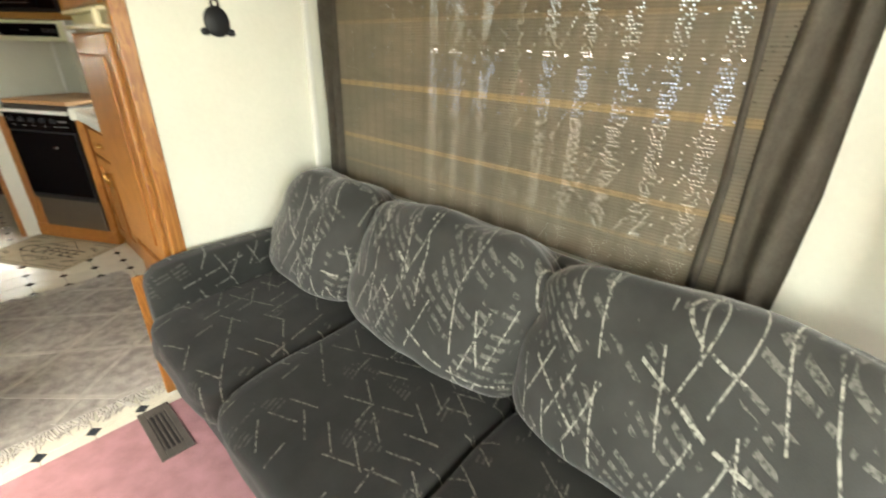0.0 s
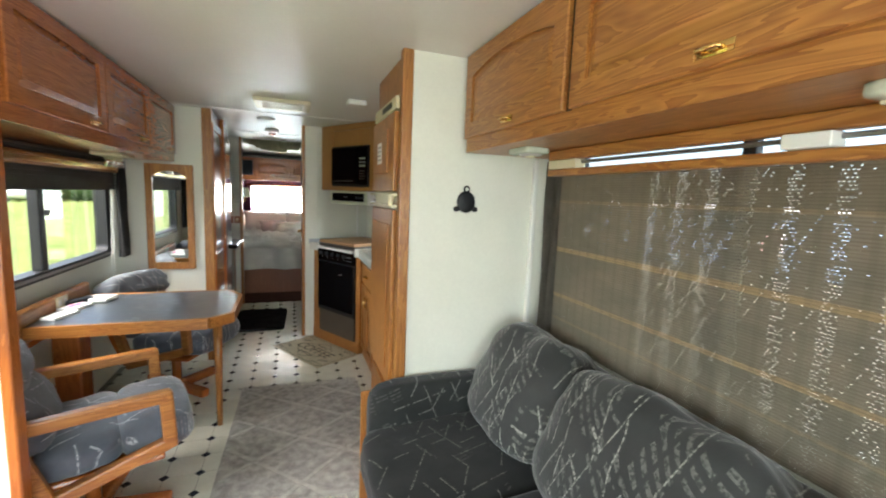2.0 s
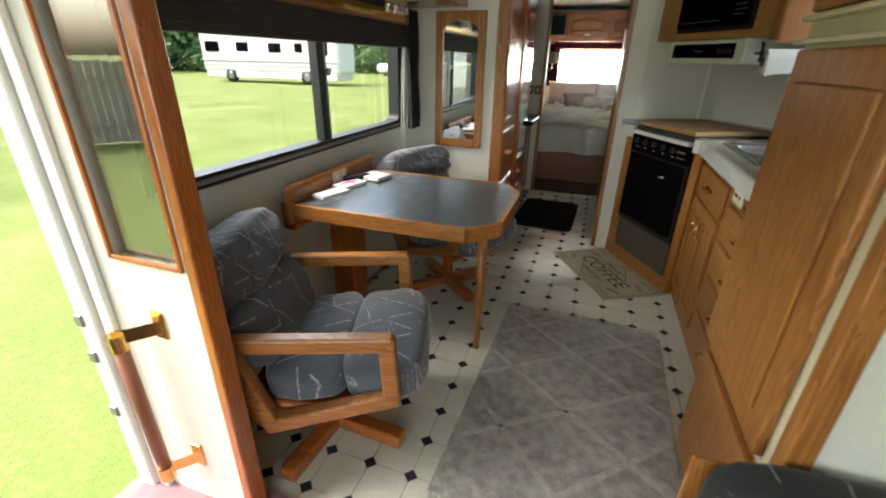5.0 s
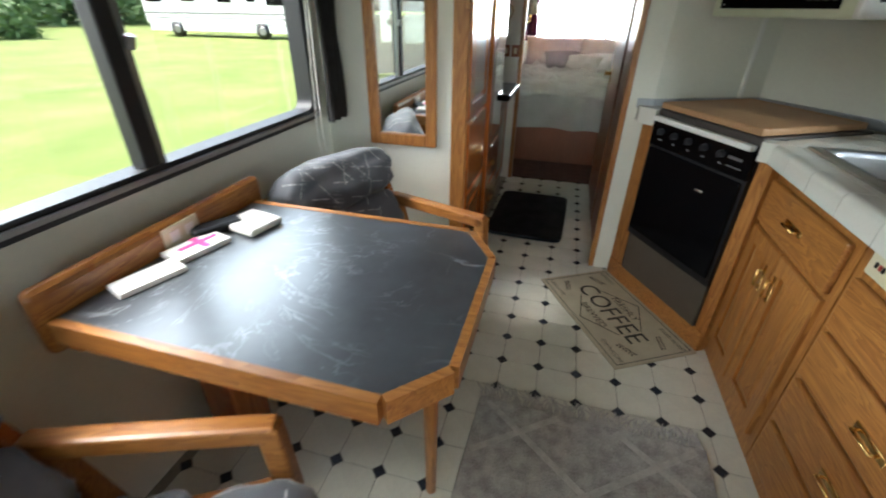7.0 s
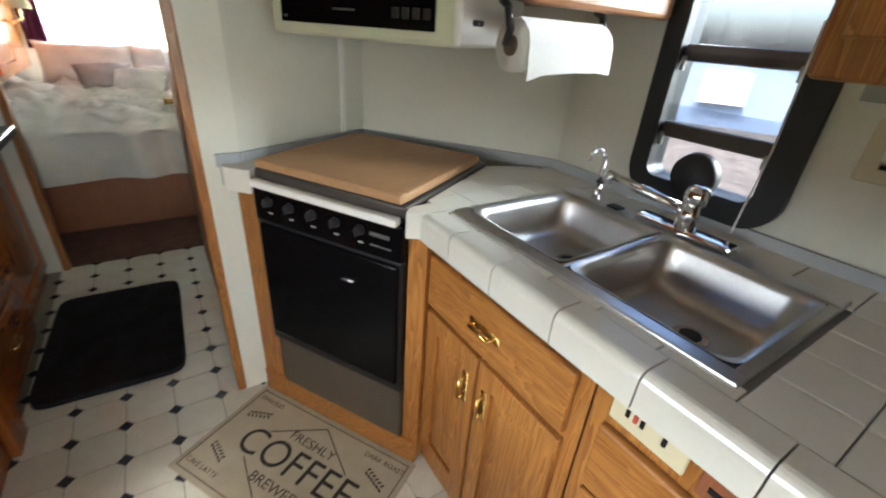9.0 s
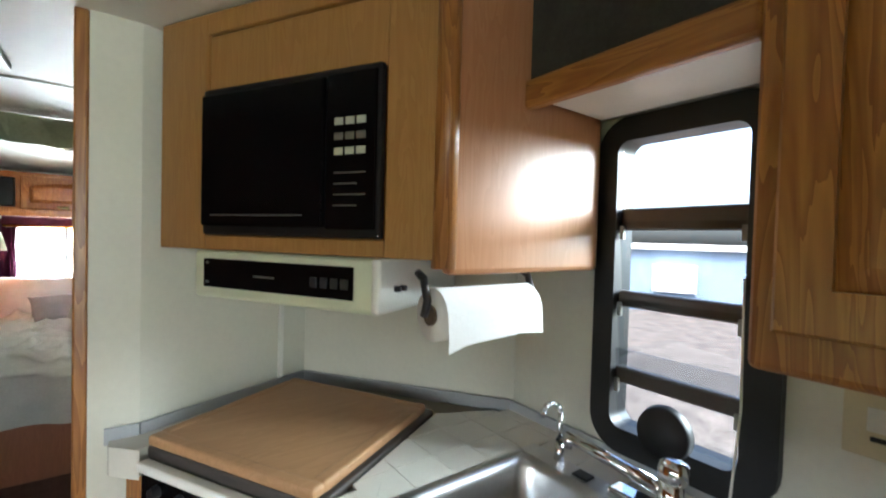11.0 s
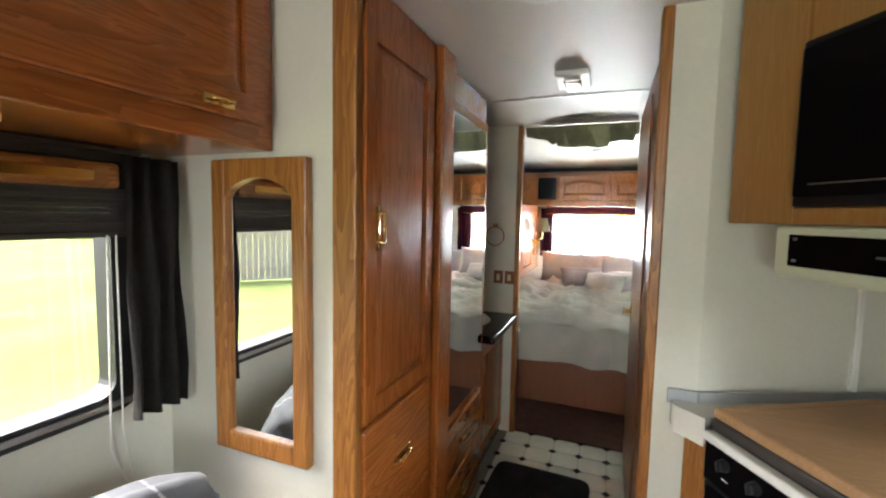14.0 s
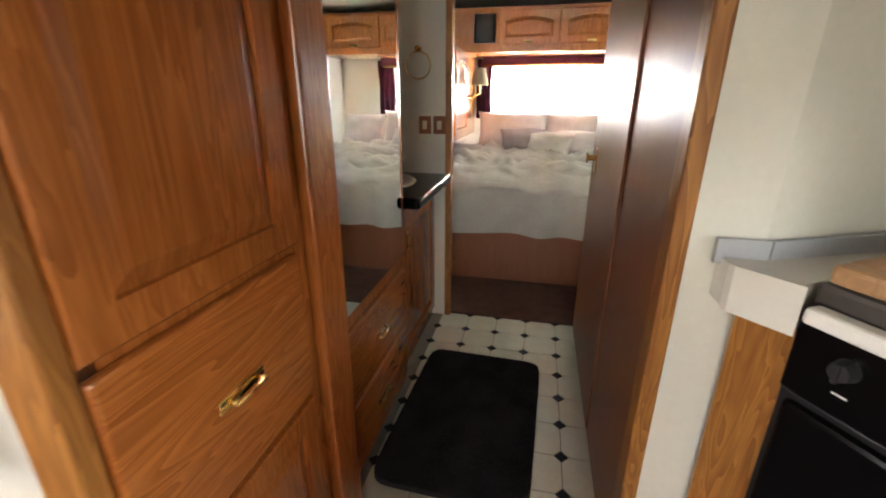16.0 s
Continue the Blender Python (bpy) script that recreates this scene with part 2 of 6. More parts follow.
M["pillow"] = plain("lilac_pillow", (0.52, 0.49, 0.50), 0.9, var=0.12, scale=9, relief=0.4, spec=0.15)
M["maroon_grey"] = plain("grey_lilac_cotton", (0.30, 0.27, 0.29), 0.9, var=0.15, scale=9, relief=0.4, spec=0.15)
M["paper"] = plain("paper", (0.80, 0.80, 0.78), 0.85, var=0.03, relief=0.2)
M["plaster"] = plain("faded_valance_cloth", (0.33, 0.33, 0.22), 0.9, var=0.2, scale=12)
M["board_top"] = wood("cutting_board", "x", (0.45, 0.262, 0.130), (0.37, 0.205, 0.092), 0.5, 0.0)


def marble():
    m, n, l, b = material("dark_marble_laminate", 0.34, 0.0, 0.6)
    v = coords(n, l)
    base = ramp(n, l, noise_tex(n, l, v, 6.0, 6.0, 0.65), [(0.3, (0.018, 0.022, 0.028)), (0.75, (0.062, 0.072, 0.082))])
    for scale, thin, amount, off in (((1.6, 2.6, 1), 0.011, 0.85, 0.5), ((3.4, 2.2, 1), 0.008, 0.6, 0.46)):
        w = noise_tex(n, l, coords(n, l, scale), 1.3, 5.0, 0.62, 0.9)
        vein = ramp(n, l, math_node(n, l, "ABSOLUTE", math_node(n, l, "SUBTRACT", w, off)), [(0.0, (1, 1, 1)), (thin, (0, 0, 0))])
        broken = ramp(n, l, noise_tex(n, l, v, 5.0, 3.0), [(0.45, (0, 0, 0)), (0.65, (1, 1, 1))])
        base = mix(n, l, math_node(n, l, "MULTIPLY", math_node(n, l, "MULTIPLY", vein, broken), amount), base, (0.27, 0.30, 0.32))
    l.new(base, b.inputs["Base Color"])
    b.inputs["Coat Weight"].default_value, b.inputs["Coat Roughness"].default_value = 0.6, 0.30
    b.inputs["Coat IOR"].default_value = 1.55
    return m


def glass(name, tint=(1, 1, 1), rough=0.0, gloss=0.03):
    m = bpy.data.materials.new(name)
    m.use_nodes = True
    n, l = m.node_tree.nodes, m.node_tree.links
    n.remove(n["Principled BSDF"])
    tr, gl, fr, mx = n.new("ShaderNodeBsdfTransparent"), n.new("ShaderNodeBsdfGlossy"), n.new("ShaderNodeLayerWeight"), n.new("ShaderNodeMixShader")
    tr.inputs[0].default_value = (*tint, 1)
    gl.inputs["Roughness"].default_value = rough
    fr.inputs[0].default_value = 0.5
    fac = math_node(n, l, "MULTIPLY_ADD", math_node(n, l, "POWER", fr.outputs["Facing"], 4.0), 0.6, gloss)
    l.new(fac, mx.inputs[0]), l.new(tr.outputs[0], mx.inputs[1]), l.new(gl.outputs[0], mx.inputs[2])
    l.new(mx.outputs[0], n["Material Output"].inputs[0])
    return m


def mirror():
    m, n, l, b = material("mirror", 0.015, 1.0)
    b.inputs["Base Color"].default_value = (0.82, 0.85, 0.84, 1)
    return m


def woven_blind():
    """Woven-wood roller blind: fine horizontal reeds and knotted upright threads, with light through the gaps."""
    m = bpy.data.materials.new("woven_blind")
    m.use_nodes = True
    n, l = m.node_tree.nodes, m.node_tree.links
    b = n["Principled BSDF"]
    b.inputs["Roughness"].default_value = 0.8
    v = coords(n, l)
    sep = n.new("ShaderNodeSeparateXYZ")
    l.new(v, sep.inputs[0])
    z, y = sep.outputs[2], sep.outputs[1]
    rows = math_node(n, l, "MULTIPLY", z, 118.0)
    reed = math_node(n, l, "FRACT", rows)
    fine = noise_tex(n, l, coords(n, l, (1, 10, 260)), 1.0, 3.0)
    blotch = noise_tex(n, l, coords(n, l, (1, 3, 9)), 1.0, 2.0)
    col = ramp(n, l, blotch, [(0.35, (0.185, 0.168, 0.130)), (0.65, (0.285, 0.240, 0.178))])
    col = mix(n, l, math_node(n, l, "MULTIPLY", math_node(n, l, "GREATER_THAN", z, 0.60), 0.5), col, (0.15, 0.115, 0.07))
    for height, half, amount in ((0.39, 0.010, 0.9), (0.185, 0.008, 0.7), (0.60, 0.006, 0.3), (0.08, 0.006, 0.3)):
        near = math_node(n, l, "LESS_THAN", math_node(n, l, "ABSOLUTE", math_node(n, l, "SUBTRACT", z, height)), half)
        col = mix(n, l, math_node(n, l, "MULTIPLY", near, amount), col, (0.52, 0.37, 0.18))
    stripe = math_node(n, l, "MULTIPLY", math_node(n, l, "LESS_THAN", math_node(n, l, "FRACT", math_node(n, l, "MULTIPLY", y, 19.2)), 0.30), 0.22)
    col = mix(n, l, stripe, col, (0.09, 0.095, 0.06))
    shade_ = math_node(n, l, "MULTIPLY_ADD", math_node(n, l, "GREATER_THAN", reed, 0.6), 0.22, math_node(n, l, "MULTIPLY", fine, 0.55))
    l.new(mix(n, l, shade_, col, (0.025, 0.022, 0.018)), b.inputs["Base Color"])
    def rand(u, v_, k_):
        cells = n.new("ShaderNodeCombineXYZ")
        l.new(u, cells.inputs[0]), l.new(v_, cells.inputs[1])
        cells.inputs[2].default_value = k_
        w = n.new("ShaderNodeTexWhiteNoise")
        l.new(cells.outputs[0], w.inputs["Vector"])
        return w.outputs["Value"]
    row = math_node(n, l, "FLOOR", rows)
    thread = math_node(n, l, "MULTIPLY_ADD", row, 0.5, math_node(n, l, "MULTIPLY", y, 112.0))
    cell = math_node(n, l, "FLOOR", thread)
    yb = math_node(n, l, "MULTIPLY", y, 9.6)
    inband = math_node(n, l, "LESS_THAN", math_node(n, l, "FRACT", yb), 0.34)
    strong = math_node(n, l, "MULTIPLY_ADD", math_node(n, l, "LESS_THAN", y, 0.46), 0.5, 0.11)
    big = math_node(n, l, "MULTIPLY", inband, math_node(n, l, "LESS_THAN", rand(row, cell, 5.0), strong))
    seam = math_node(n, l, "LESS_THAN", rand(cell, cell, 3.0), 0.17)
    small = math_node(n, l, "MULTIPLY", seam, math_node(n, l, "LESS_THAN", rand(row, cell, 9.0), math_node(n, l, "MULTIPLY", strong, 0.7)))
    stray = math_node(n, l, "LESS_THAN", rand(row, cell, 12.0), 0.016)
    hole = math_node(n, l, "MAXIMUM", stray, math_node(n, l, "MAXIMUM", big, small))
    hole = math_node(n, l, "MULTIPLY", hole, math_node(n, l, "MULTIPLY", math_node(n, l, "GREATER_THAN", reed, 0.74), math_node(n, l, "LESS_THAN", math_node(n, l, "FRACT", thread), 0.66)))
    tl, tr, mx, mx2 = n.new("ShaderNodeBsdfTranslucent"), n.new("ShaderNodeBsdfTransparent"), n.new("ShaderNodeMixShader"), n.new("ShaderNodeMixShader")
    tl.inputs[0].default_value = (0.36, 0.30, 0.21, 1)
    mx.inputs[0].default_value = 0.22
    l.new(b.outputs[0], mx.inputs[1]), l.new(tl.outputs[0], mx.inputs[2])
    l.new(hole, mx2.inputs[0]), l.new(mx.outputs[0], mx2.inputs[1]), l.new(tr.outputs[0], mx2.inputs[2])
    l.new(mx2.outputs[0], n["Material Output"].inputs[0])
    bump(n, l, b, reed, 0.5, 0.003)
    return m


def grass():
    m, n, l, b = material("lawn", 0.9, 0, 0.2)
    v = coords(n, l)
    f = math_node(n, l, "MULTIPLY_ADD", noise_tex(n, l, v, 0.5, 5.0), 0.6, math_node(n, l, "MULTIPLY", noise_tex(n, l, v, 22.0, 4.0), 0.4))
    l.new(ramp(n, l, f, [(0.3, (0.115, 0.165, 0.033)), (0.5, (0.185, 0.225, 0.058)), (0.7, (0.26, 0.28, 0.10))]), b.inputs["Base Color"])
    bump(n, l, b, noise_tex(n, l, v, 60.0, 3.0), 0.8, 0.03)
    return m


M["tinted"] = glass("partition_glass", (0.92, 0.95, 0.93), 0.0, 0.30)
M["louvre_glass"] = glass("grey_louvre_glass", (0.78, 0.80, 0.82))
M["marble"], M["glass"], M["mirror"], M["blind"], M["grass"] = marble(), glass("window_glass"), mirror(), woven_blind(), grass()


def sheer():
    m = bpy.data.materials.new("sheer_cloth")
    m.use_nodes = True
    n, l = m.node_tree.nodes, m.node_tree.links
    n.remove(n["Principled BSDF"])
    tr, tl, mx = n.new("ShaderNodeBsdfTransparent"), n.new("ShaderNodeBsdfTranslucent"), n.new("ShaderNodeMixShader")
    tl.inputs[0].default_value = (0.9, 0.88, 0.88, 1)
    mx.inputs[0].default_value = 0.65
    l.new(tr.outputs[0], mx.inputs[1]), l.new(tl.outputs[0], mx.inputs[2]), l.new(mx.outputs[0], n["Material Output"].inputs[0])
    return m


M["sheer"] = sheer()
M["lamp_plastic"] = plain("aged_lamp_plastic", (0.50, 0.53, 0.42), 0.25, var=0.1, relief=0.02)
M["leaf"] = plain("leaves", (0.10, 0.17, 0.045), 0.7, var=0.5, scale=2.0, relief=0.0)
M["bark"] = plain("bark", (0.12, 0.09, 0.06), 0.9, var=0.3)
M["fence"] = plain("weathered_cedar", (0.42, 0.33, 0.25), 0.85, var=0.25, scale=6, relief=0.4)
M["coach"] = plain("white_coach_paint", (0.80, 0.80, 0.78), 0.3, var=0.03, relief=0.0)
M["siding"] = plain("pale_blue_siding", (0.17, 0.23, 0.33), 0.6, var=0.05)
M["red_paint"] = plain("red_paint", (0.50, 0.08, 0.06), 0.5, var=0.1)
# Red curtain paled: bright outdoor haze is put into the colour.
M["pale_red"] = plain("hazed_red", (0.45, 0.25, 0.24), 0.6, var=0.1)
# Grey is painted reflection and haze; the pane itself is opaque.
M["pane_grey"] = plain("hazed_pane", (0.30, 0.34, 0.38), 0.2, var=0.2)
M["gravel"] = plain("gravel", (0.115, 0.095, 0.078), 0.9, var=0.65, scale=2.5, relief=0.9, fine=18)


# ---- mesh helpers ----
def box(bm, x0, x1, y0, y1, z0, z1, bevel=0.0, m=None, seg=2):
    r = bmesh.ops.create_cube(bm, size=1.0, matrix=Matrix.Translation(((x0 + x1) / 2, (y0 + y1) / 2, (z0 + z1) / 2)) @ Matrix.Diagonal((abs(x1 - x0), abs(y1 - y0), abs(z1 - z0), 1)))
    vs = r["verts"]
    if bevel:
        es = list({e for v in vs for e in v.link_edges})
        out = bmesh.ops.bevel(bm, geom=es, offset=bevel, segments=seg, affect="EDGES", profile=0.5)
        vs = out["verts"]
    if m is not None:
        bmesh.ops.transform(bm, matrix=m, verts=vs)
    return bm


def B(*a, **k):
    return box(bmesh.new(), *a, **k)


def cyl(bm, p, q, r, r2=None, seg=16, cap=True):
    p, q = Vector(p), Vector(q)
    d = q - p
    m = Matrix.Translation((p + q) / 2) @ d.to_track_quat("Z", "Y").to_matrix().to_4x4()
    bmesh.ops.create_cone(bm, cap_ends=cap, segments=seg, radius1=r, radius2=r if r2 is None else r2, depth=d.length, matrix=m)
    return bm


def tube(bm, pts, r, seg=10):
    for a, b in zip(pts, pts[1:]):
        cyl(bm, a, b, r, seg=seg)
    for p in pts[1:-1]:
        bmesh.ops.create_icosphere(bm, subdivisions=2, radius=r, matrix=Matrix.Translation(p))
    return bm


def cushion(bm, m, sx, sy, sz, n=5.0, cuts=7, wob=0.0, seed=0.0):
    """A stuffed block of size sx, sy, sz, posed by m."""
    t = bmesh.new()
    bmesh.ops.create_cube(t, size=2.0)
    bmesh.ops.subdivide_edges(t, edges=t.edges[:], cuts=cuts, use_grid_fill=True)
    for v in t.verts:
        p = v.co.copy()
        p /= (abs(p.x) ** n + abs(p.y) ** n + abs(p.z) ** n) ** (1 / n)
        if wob:
            p *= 1 + wob * noise.noise(p * 2.2 + Vector((seed, seed * 1.7, 0)))
        v.co = m @ Vector((p.x * sx / 2, p.y * sy / 2, p.z * sz / 2))
    me = bpy.data.meshes.new("cushion")
    t.to_mesh(me)
    t.free()
    bm.from_mesh(me)
    bpy.data.meshes.remove(me)
    return bm


def prism(bm, pts, z0, z1):
    """An upright prism over a plan outline (counter-clockwise)."""
    lo = [bm.verts.new((x, y, z0)) for x, y in pts]
    hi = [bm.verts.new((x, y, z1)) for x, y in pts]
    bm.faces.new(lo[::-1]), bm.faces.new(hi)
    k = len(pts)
    for i in range(k):
        bm.faces.new((lo[i], lo[(i + 1) % k], hi[(i + 1) % k], hi[i]))
    return bm


def slab(bm, pts, d):
    """A plate whose outline is pts (3D) and whose thickness is the vector d."""
    d = Vector(d)
    a = [bm.verts.new(Vector(p)) for p in pts]
    b = [bm.verts.new(Vector(p) + d) for p in pts]
    bm.faces.new(a), bm.faces.new(b[::-1])
    for i in range(len(pts)):
        j = (i + 1) % len(pts)
        bm.faces.new((a[j], a[i], b[i], b[j]))
    bmesh.ops.recalc_face_normals(bm, faces=bm.faces)
    return bm


def round_rect(x0, x1, y0, y1, r, k=6):
    pts = []
    for cx_, cy_, a0 in ((x1 - r, y0 + r, -90), (x1 - r, y1 - r, 0), (x0 + r, y1 - r, 90), (x0 + r, y0 + r, 180)):
        for i in range(k + 1):
            t = radians(a0 + 90 * i / k)
            pts.append((cx_ + r * math.cos(t), cy_ + r * math.sin(t)))
    return pts


def root_place(ob):
    while ob.parent:
        ob = ob.parent
    return ob.location.copy()


def part(name, bm, mat, parent=None, label="", smooth=False):
    me = bpy.data.meshes.new(name)
    bm.to_mesh(me)
    bm.free()
    me.materials.append(M[mat] if isinstance(mat, str) else mat)
    if smooth:
        for p in me.polygons:
            p.use_smooth = True
    ob = new(name, me)
    if parent:
        me.transform(Matrix.Translation(-root_place(parent)))
        ob.parent = parent
    return tagged(ob, label) if label else ob


def thing(name, at, label, category, group="", kind=""):
    ob = new(name)
    ob.location = at
    ob.empty_display_size = 0.05
    return tagged(ob, label, category, group, kind)


def setting(name, bm, mat, label, category="wall", smooth=False):
    return tagged(part(name, bm, mat, None, "", smooth), label, category, "", "structure")


# face frames: a local plane on a wall, u to the side, v up, w out of the face
def plane_at(origin, u, w):
    u, w = Vector(u).normalized(), Vector(w).normalized()
    v = Vector((0, 0, 1))
    return Matrix(((u.x, v.x, w.x, origin[0]), (u.y, v.y, w.y, origin[1]), (u.z, v.z, w.z, origin[2]), (0, 0, 0, 1)))


def handle(parent, f, u, v, upright=True, length=0.075):
    """Brass pull on a backplate; f is the face's frame."""
    bm = bmesh.new()
    a, c = (0.011, length / 2 + 0.012) if upright else (length / 2 + 0.012, 0.011)
    box(bm, u - a, u + a, v - c, v + c, 0, 0.003, 0.0015, f, 1)
    d = Vector((0, length / 2 - 0.008, 0)) if upright else Vector((length / 2 - 0.008, 0, 0))
    p = Vector((u, v, 0))
    tube(bm, [f @ (p - d), f @ (p - d + Vector((0, 0, 0.02))), f @ (p + d + Vector((0, 0, 0.02))), f @ (p + d)], 0.0045, 8)
    return part("handle", bm, "brass", parent, "polished brass pull handle", True)


def panel_door(parent, f, u0, u1, v0, v1, mat, pull=None, arch=0.0, name="door", rail=0.055):
    """A framed door with a raised, bevelled panel, on the face frame f. arch: rise of the panel's curved top."""
    bm = bmesh.new()
    t = 0.018
    n = 14 if arch else 1
    top, iu0, iu1, iv0 = v1 - rail, u0 + rail, u1 - rail, v0 + rail

    def rise(s):
        return top - arch * (1 - max(0.0, math.sin(math.pi * s)) ** 0.8) if arch else top
    hole = [(iu0, iv0), (iu1, iv0)] + [(iu1 - (iu1 - iu0) * i / n, rise(1 - i / n)) for i in range(n + 1)]
    rim = [(u0, v0), (u1, v0)] + [(u1 if i == 0 else u0 if i == n else iu1 - (iu1 - iu0) * i / n, v1) for i in range(n + 1)]
    k = len(rim)
    e = 0.004

    def inset(p):
        return (min(max(p[0], u0 + e), u1 - e), min(max(p[1], v0 + e), v1 - e))
    layers = [[bm.verts.new(f @ Vector((u, v, w))) for u, v in ps] for ps, w in ((rim, 0.0), (rim, t - e), ([inset(p) for p in rim], t), (hole, t), (hole, 0.004))]
    for la, lb in zip(layers, layers[1:]):
        for i in range(k):
            j = (i + 1) % k
            bm.faces.new((la[i], la[j], lb[j], lb[i]))
    bmesh.ops.recalc_face_normals(bm, faces=bm.faces)
    door = part(name, bm, mat, parent)
    bm = bmesh.new()
    outer = [(iu0, iv0)] + [(iu1, iv0)] + [(iu1 - (iu1 - iu0) * i / n, rise(1 - i / n)) for i in range(n + 1)]
    cu, cv = (iu0 + iu1) / 2, (iv0 + top) / 2
    g = 0.028

    def shrink(p):
        return (p[0] + (g if p[0] < cu else -g) * min(1, abs(p[0] - cu) / g), p[1] + (g if p[1] < cv else -g))
    inner = [shrink(p) for p in outer]
    a = [bm.verts.new(f @ Vector((u, v, 0.006))) for u, v in outer]
    b = [bm.verts.new(f @ Vector((u, v, 0.015))) for u, v in inner]
    for i in range(len(a)):
        j = (i + 1) % len(a)
        bm.faces.new((a[i], a[j], b[j], b[i]))
    bm.faces.new(b)
    bmesh.ops.recalc_face_normals(bm, faces=bm.faces)
    part("panel", bm, mat, door)
    if pull:
        handle(door, f @ Matrix.Translation((0, 0, t)), *pull)
    return door


def drawer_front(parent, f, u0, u1, v0, v1, mat, pull=True):
    bm = B(u0, u1, v0, v1, 0, 0.019, 0.006, f)
    d = part("drawer_front", bm, mat, parent)
    if pull:
        handle(d, f @ Matrix.Translation((0, 0, 0.019)), (u0 + u1) / 2, (v0 + v1) / 2, False, 0.085)
    return d


def wall_x(name, x0, x1, y0, y1, z0, z1, holes, label, mat="wall"):
    """A wall across x with rectangular holes (y0, y1, z0, z1), sorted along y."""
    bm = bmesh.new()
    y = y0
    for a, b, c, d in holes:
        if a > y:
            box(bm, x0, x1, y, a, z0, z1)
        if c > z0:
            box(bm, x0, x1, a, b, z0, c)
        if d < z1:
            box(bm, x0, x1, a, b, d, z1)
        y = b
    if y1 > y:
        box(bm, x0, x1, y, y1, z0, z1)
    return setting(name, bm, mat, label)


def wall_y(name, y0, y1, x0, x1, z0, z1, holes, label, mat="wall"):
    bm = bmesh.new()
    x = x0
    for a, b, c, d in holes:
        if a > x:
            box(bm, x, a, y0, y1, z0, z1)
        if c > z0:
            box(bm, a, b, y0, y1, z0, c)
        if d < z1:
            box(bm, a, b, y0, y1, d, z1)
        x = b
    if x1 > x:
        box(bm, x, x1, y0, y1, z0, z1)
    return setting(name, bm, mat, label)


CEIL = 2.0
XL, XR = 0.0, 2.45

# ---- structure ----
setting("floor", B(XL - 0.05, XR + 0.05, -1.7, 9.0, -0.10, -0.004), "grout", "thin grey subfloor under the vinyl and carpet", "floor")
wall_x("wall_left", XL - 0.06, XL, -1.7, 9.0, -0.35, CEIL, [(-1.2, -0.1, 0.75, 1.6), (1.45, 2.2545, -0.35, 1.585), (2.58, 4.28, 0.90, 1.56)], "pale vinyl-covered coach wall with entry door and dinette window")
wall_x("wall_right", XR, XR + 0.06, -1.7, 9.0, -0.35, CEIL, [(-1.2, -0.1, 0.75, 1.6), (0.75, 2.25, 0.82, 1.66), (3.77, 4.105, 0.98, 1.745)], "pale vinyl-covered coach wall with sofa and kitchen windows")
wall_y("wall_front", -1.76, -1.7, XL - 0.06, XR + 0.06, -0.35, CEIL, [(0.15, 2.3, 0.75, 1.75)], "front of the coach with the windscreen opening")
wall_y("wall_rear", 9.0, 9.06, XL - 0.06, XR + 0.06, -0.35, CEIL, [(0.56, 1.80, 0.86, 1.48)], "rear bedroom wall with a wide window")
setting("ceiling", B(XL - 0.06, XR + 0.06, -1.76, 9.06, CEIL, CEIL + 0.08), "ceiling", "smooth off-white vinyl ceiling panel", "ceiling")
setting("carpet", B(XL, XR, -1.7, 2.338, -0.003, 0.006), "carpet", "worn mauve short-pile carpet", "carpet")
setting("bedroom_carpet", B(XL, XR, 6.26, 9.0, -0.003, 0.006), "brown_carpet", "dark brown bedroom carpet", "carpet")
setting("wall_mirror_side", B(XL, 0.615, 4.40, 4.44, 0, CEIL), "wall", "narrow pale wall at the end of the dinette")
setting("wall_bathroom_front", B(1.36, 1.475, 4.85, 4.90, 0, CEIL), "wall", "narrow pale wall beside the range")
bm = bmesh.new()
prism(bm, [(1.475, 4.85), (1.88, 5.03), (1.865, 5.065), (1.46, 4.885)], 0, CEIL)
setting("wall_range_side", bm, "wall", "pale wall beside the angled range")
bm = bmesh.new()
prism(bm, [(1.88, 5.03), (1.985, 5.075), (2.45, 4.43), (2.49, 4.46), (2.0, 5.13), (1.865, 5.065)], 0, CEIL)
setting("wall_range_back", bm, "wall", "pale wall across the corner behind the range")
setting("wall_bead_range", B(1.874, 1.892, 5.012, 5.03, 0.955, 1.30, 0.004), "white", "thin white corner bead behind the range", "trim")
setting("wall_fridge_side", B(1.72, XR, 2.42, 2.45, 0, CEIL), "wall", "pale wall panel at the end of the sofa")
setting("wall_bedroom_post", B(0.10, 0.685, 6.23, 6.27, 0, CEIL), "wall", "narrow pale wall beside the bedroom opening")
setting("wall_bedroom_right", B(1.42, XR, 6.23, 6.27, 0, CEIL), "wall", "pale wall beside the bedroom opening")
setting("bathroom_panel", B(1.37, 1.40, 4.90, 6.23, 0, CEIL), "veneer", "dark glossy brown veneer bathroom wall and door", "wall")


def trim(name, x0, x1, y0, y1, z0, z1, mat="oak_z", label="oak trim strip"):
    return setting(name, B(x0, x1, y0, y1, z0, z1, 0.005), mat, label, "trim")


trim("trim_fridge_edge", 1.675, 1.722, 2.41, 2.455, 0, CEIL, label="oak corner trim beside the refrigerator")
trim("trim_sofa_corner", 2.318, 2.342, 2.398, 2.42, 0.45, 1.592, "white", "thin off-white corner bead beside the sofa curtain")
trim("trim_bathroom_corner", 1.338, 1.368, 4.846, 4.90, 0, CEIL, label="oak corner trim on the bathroom wall")
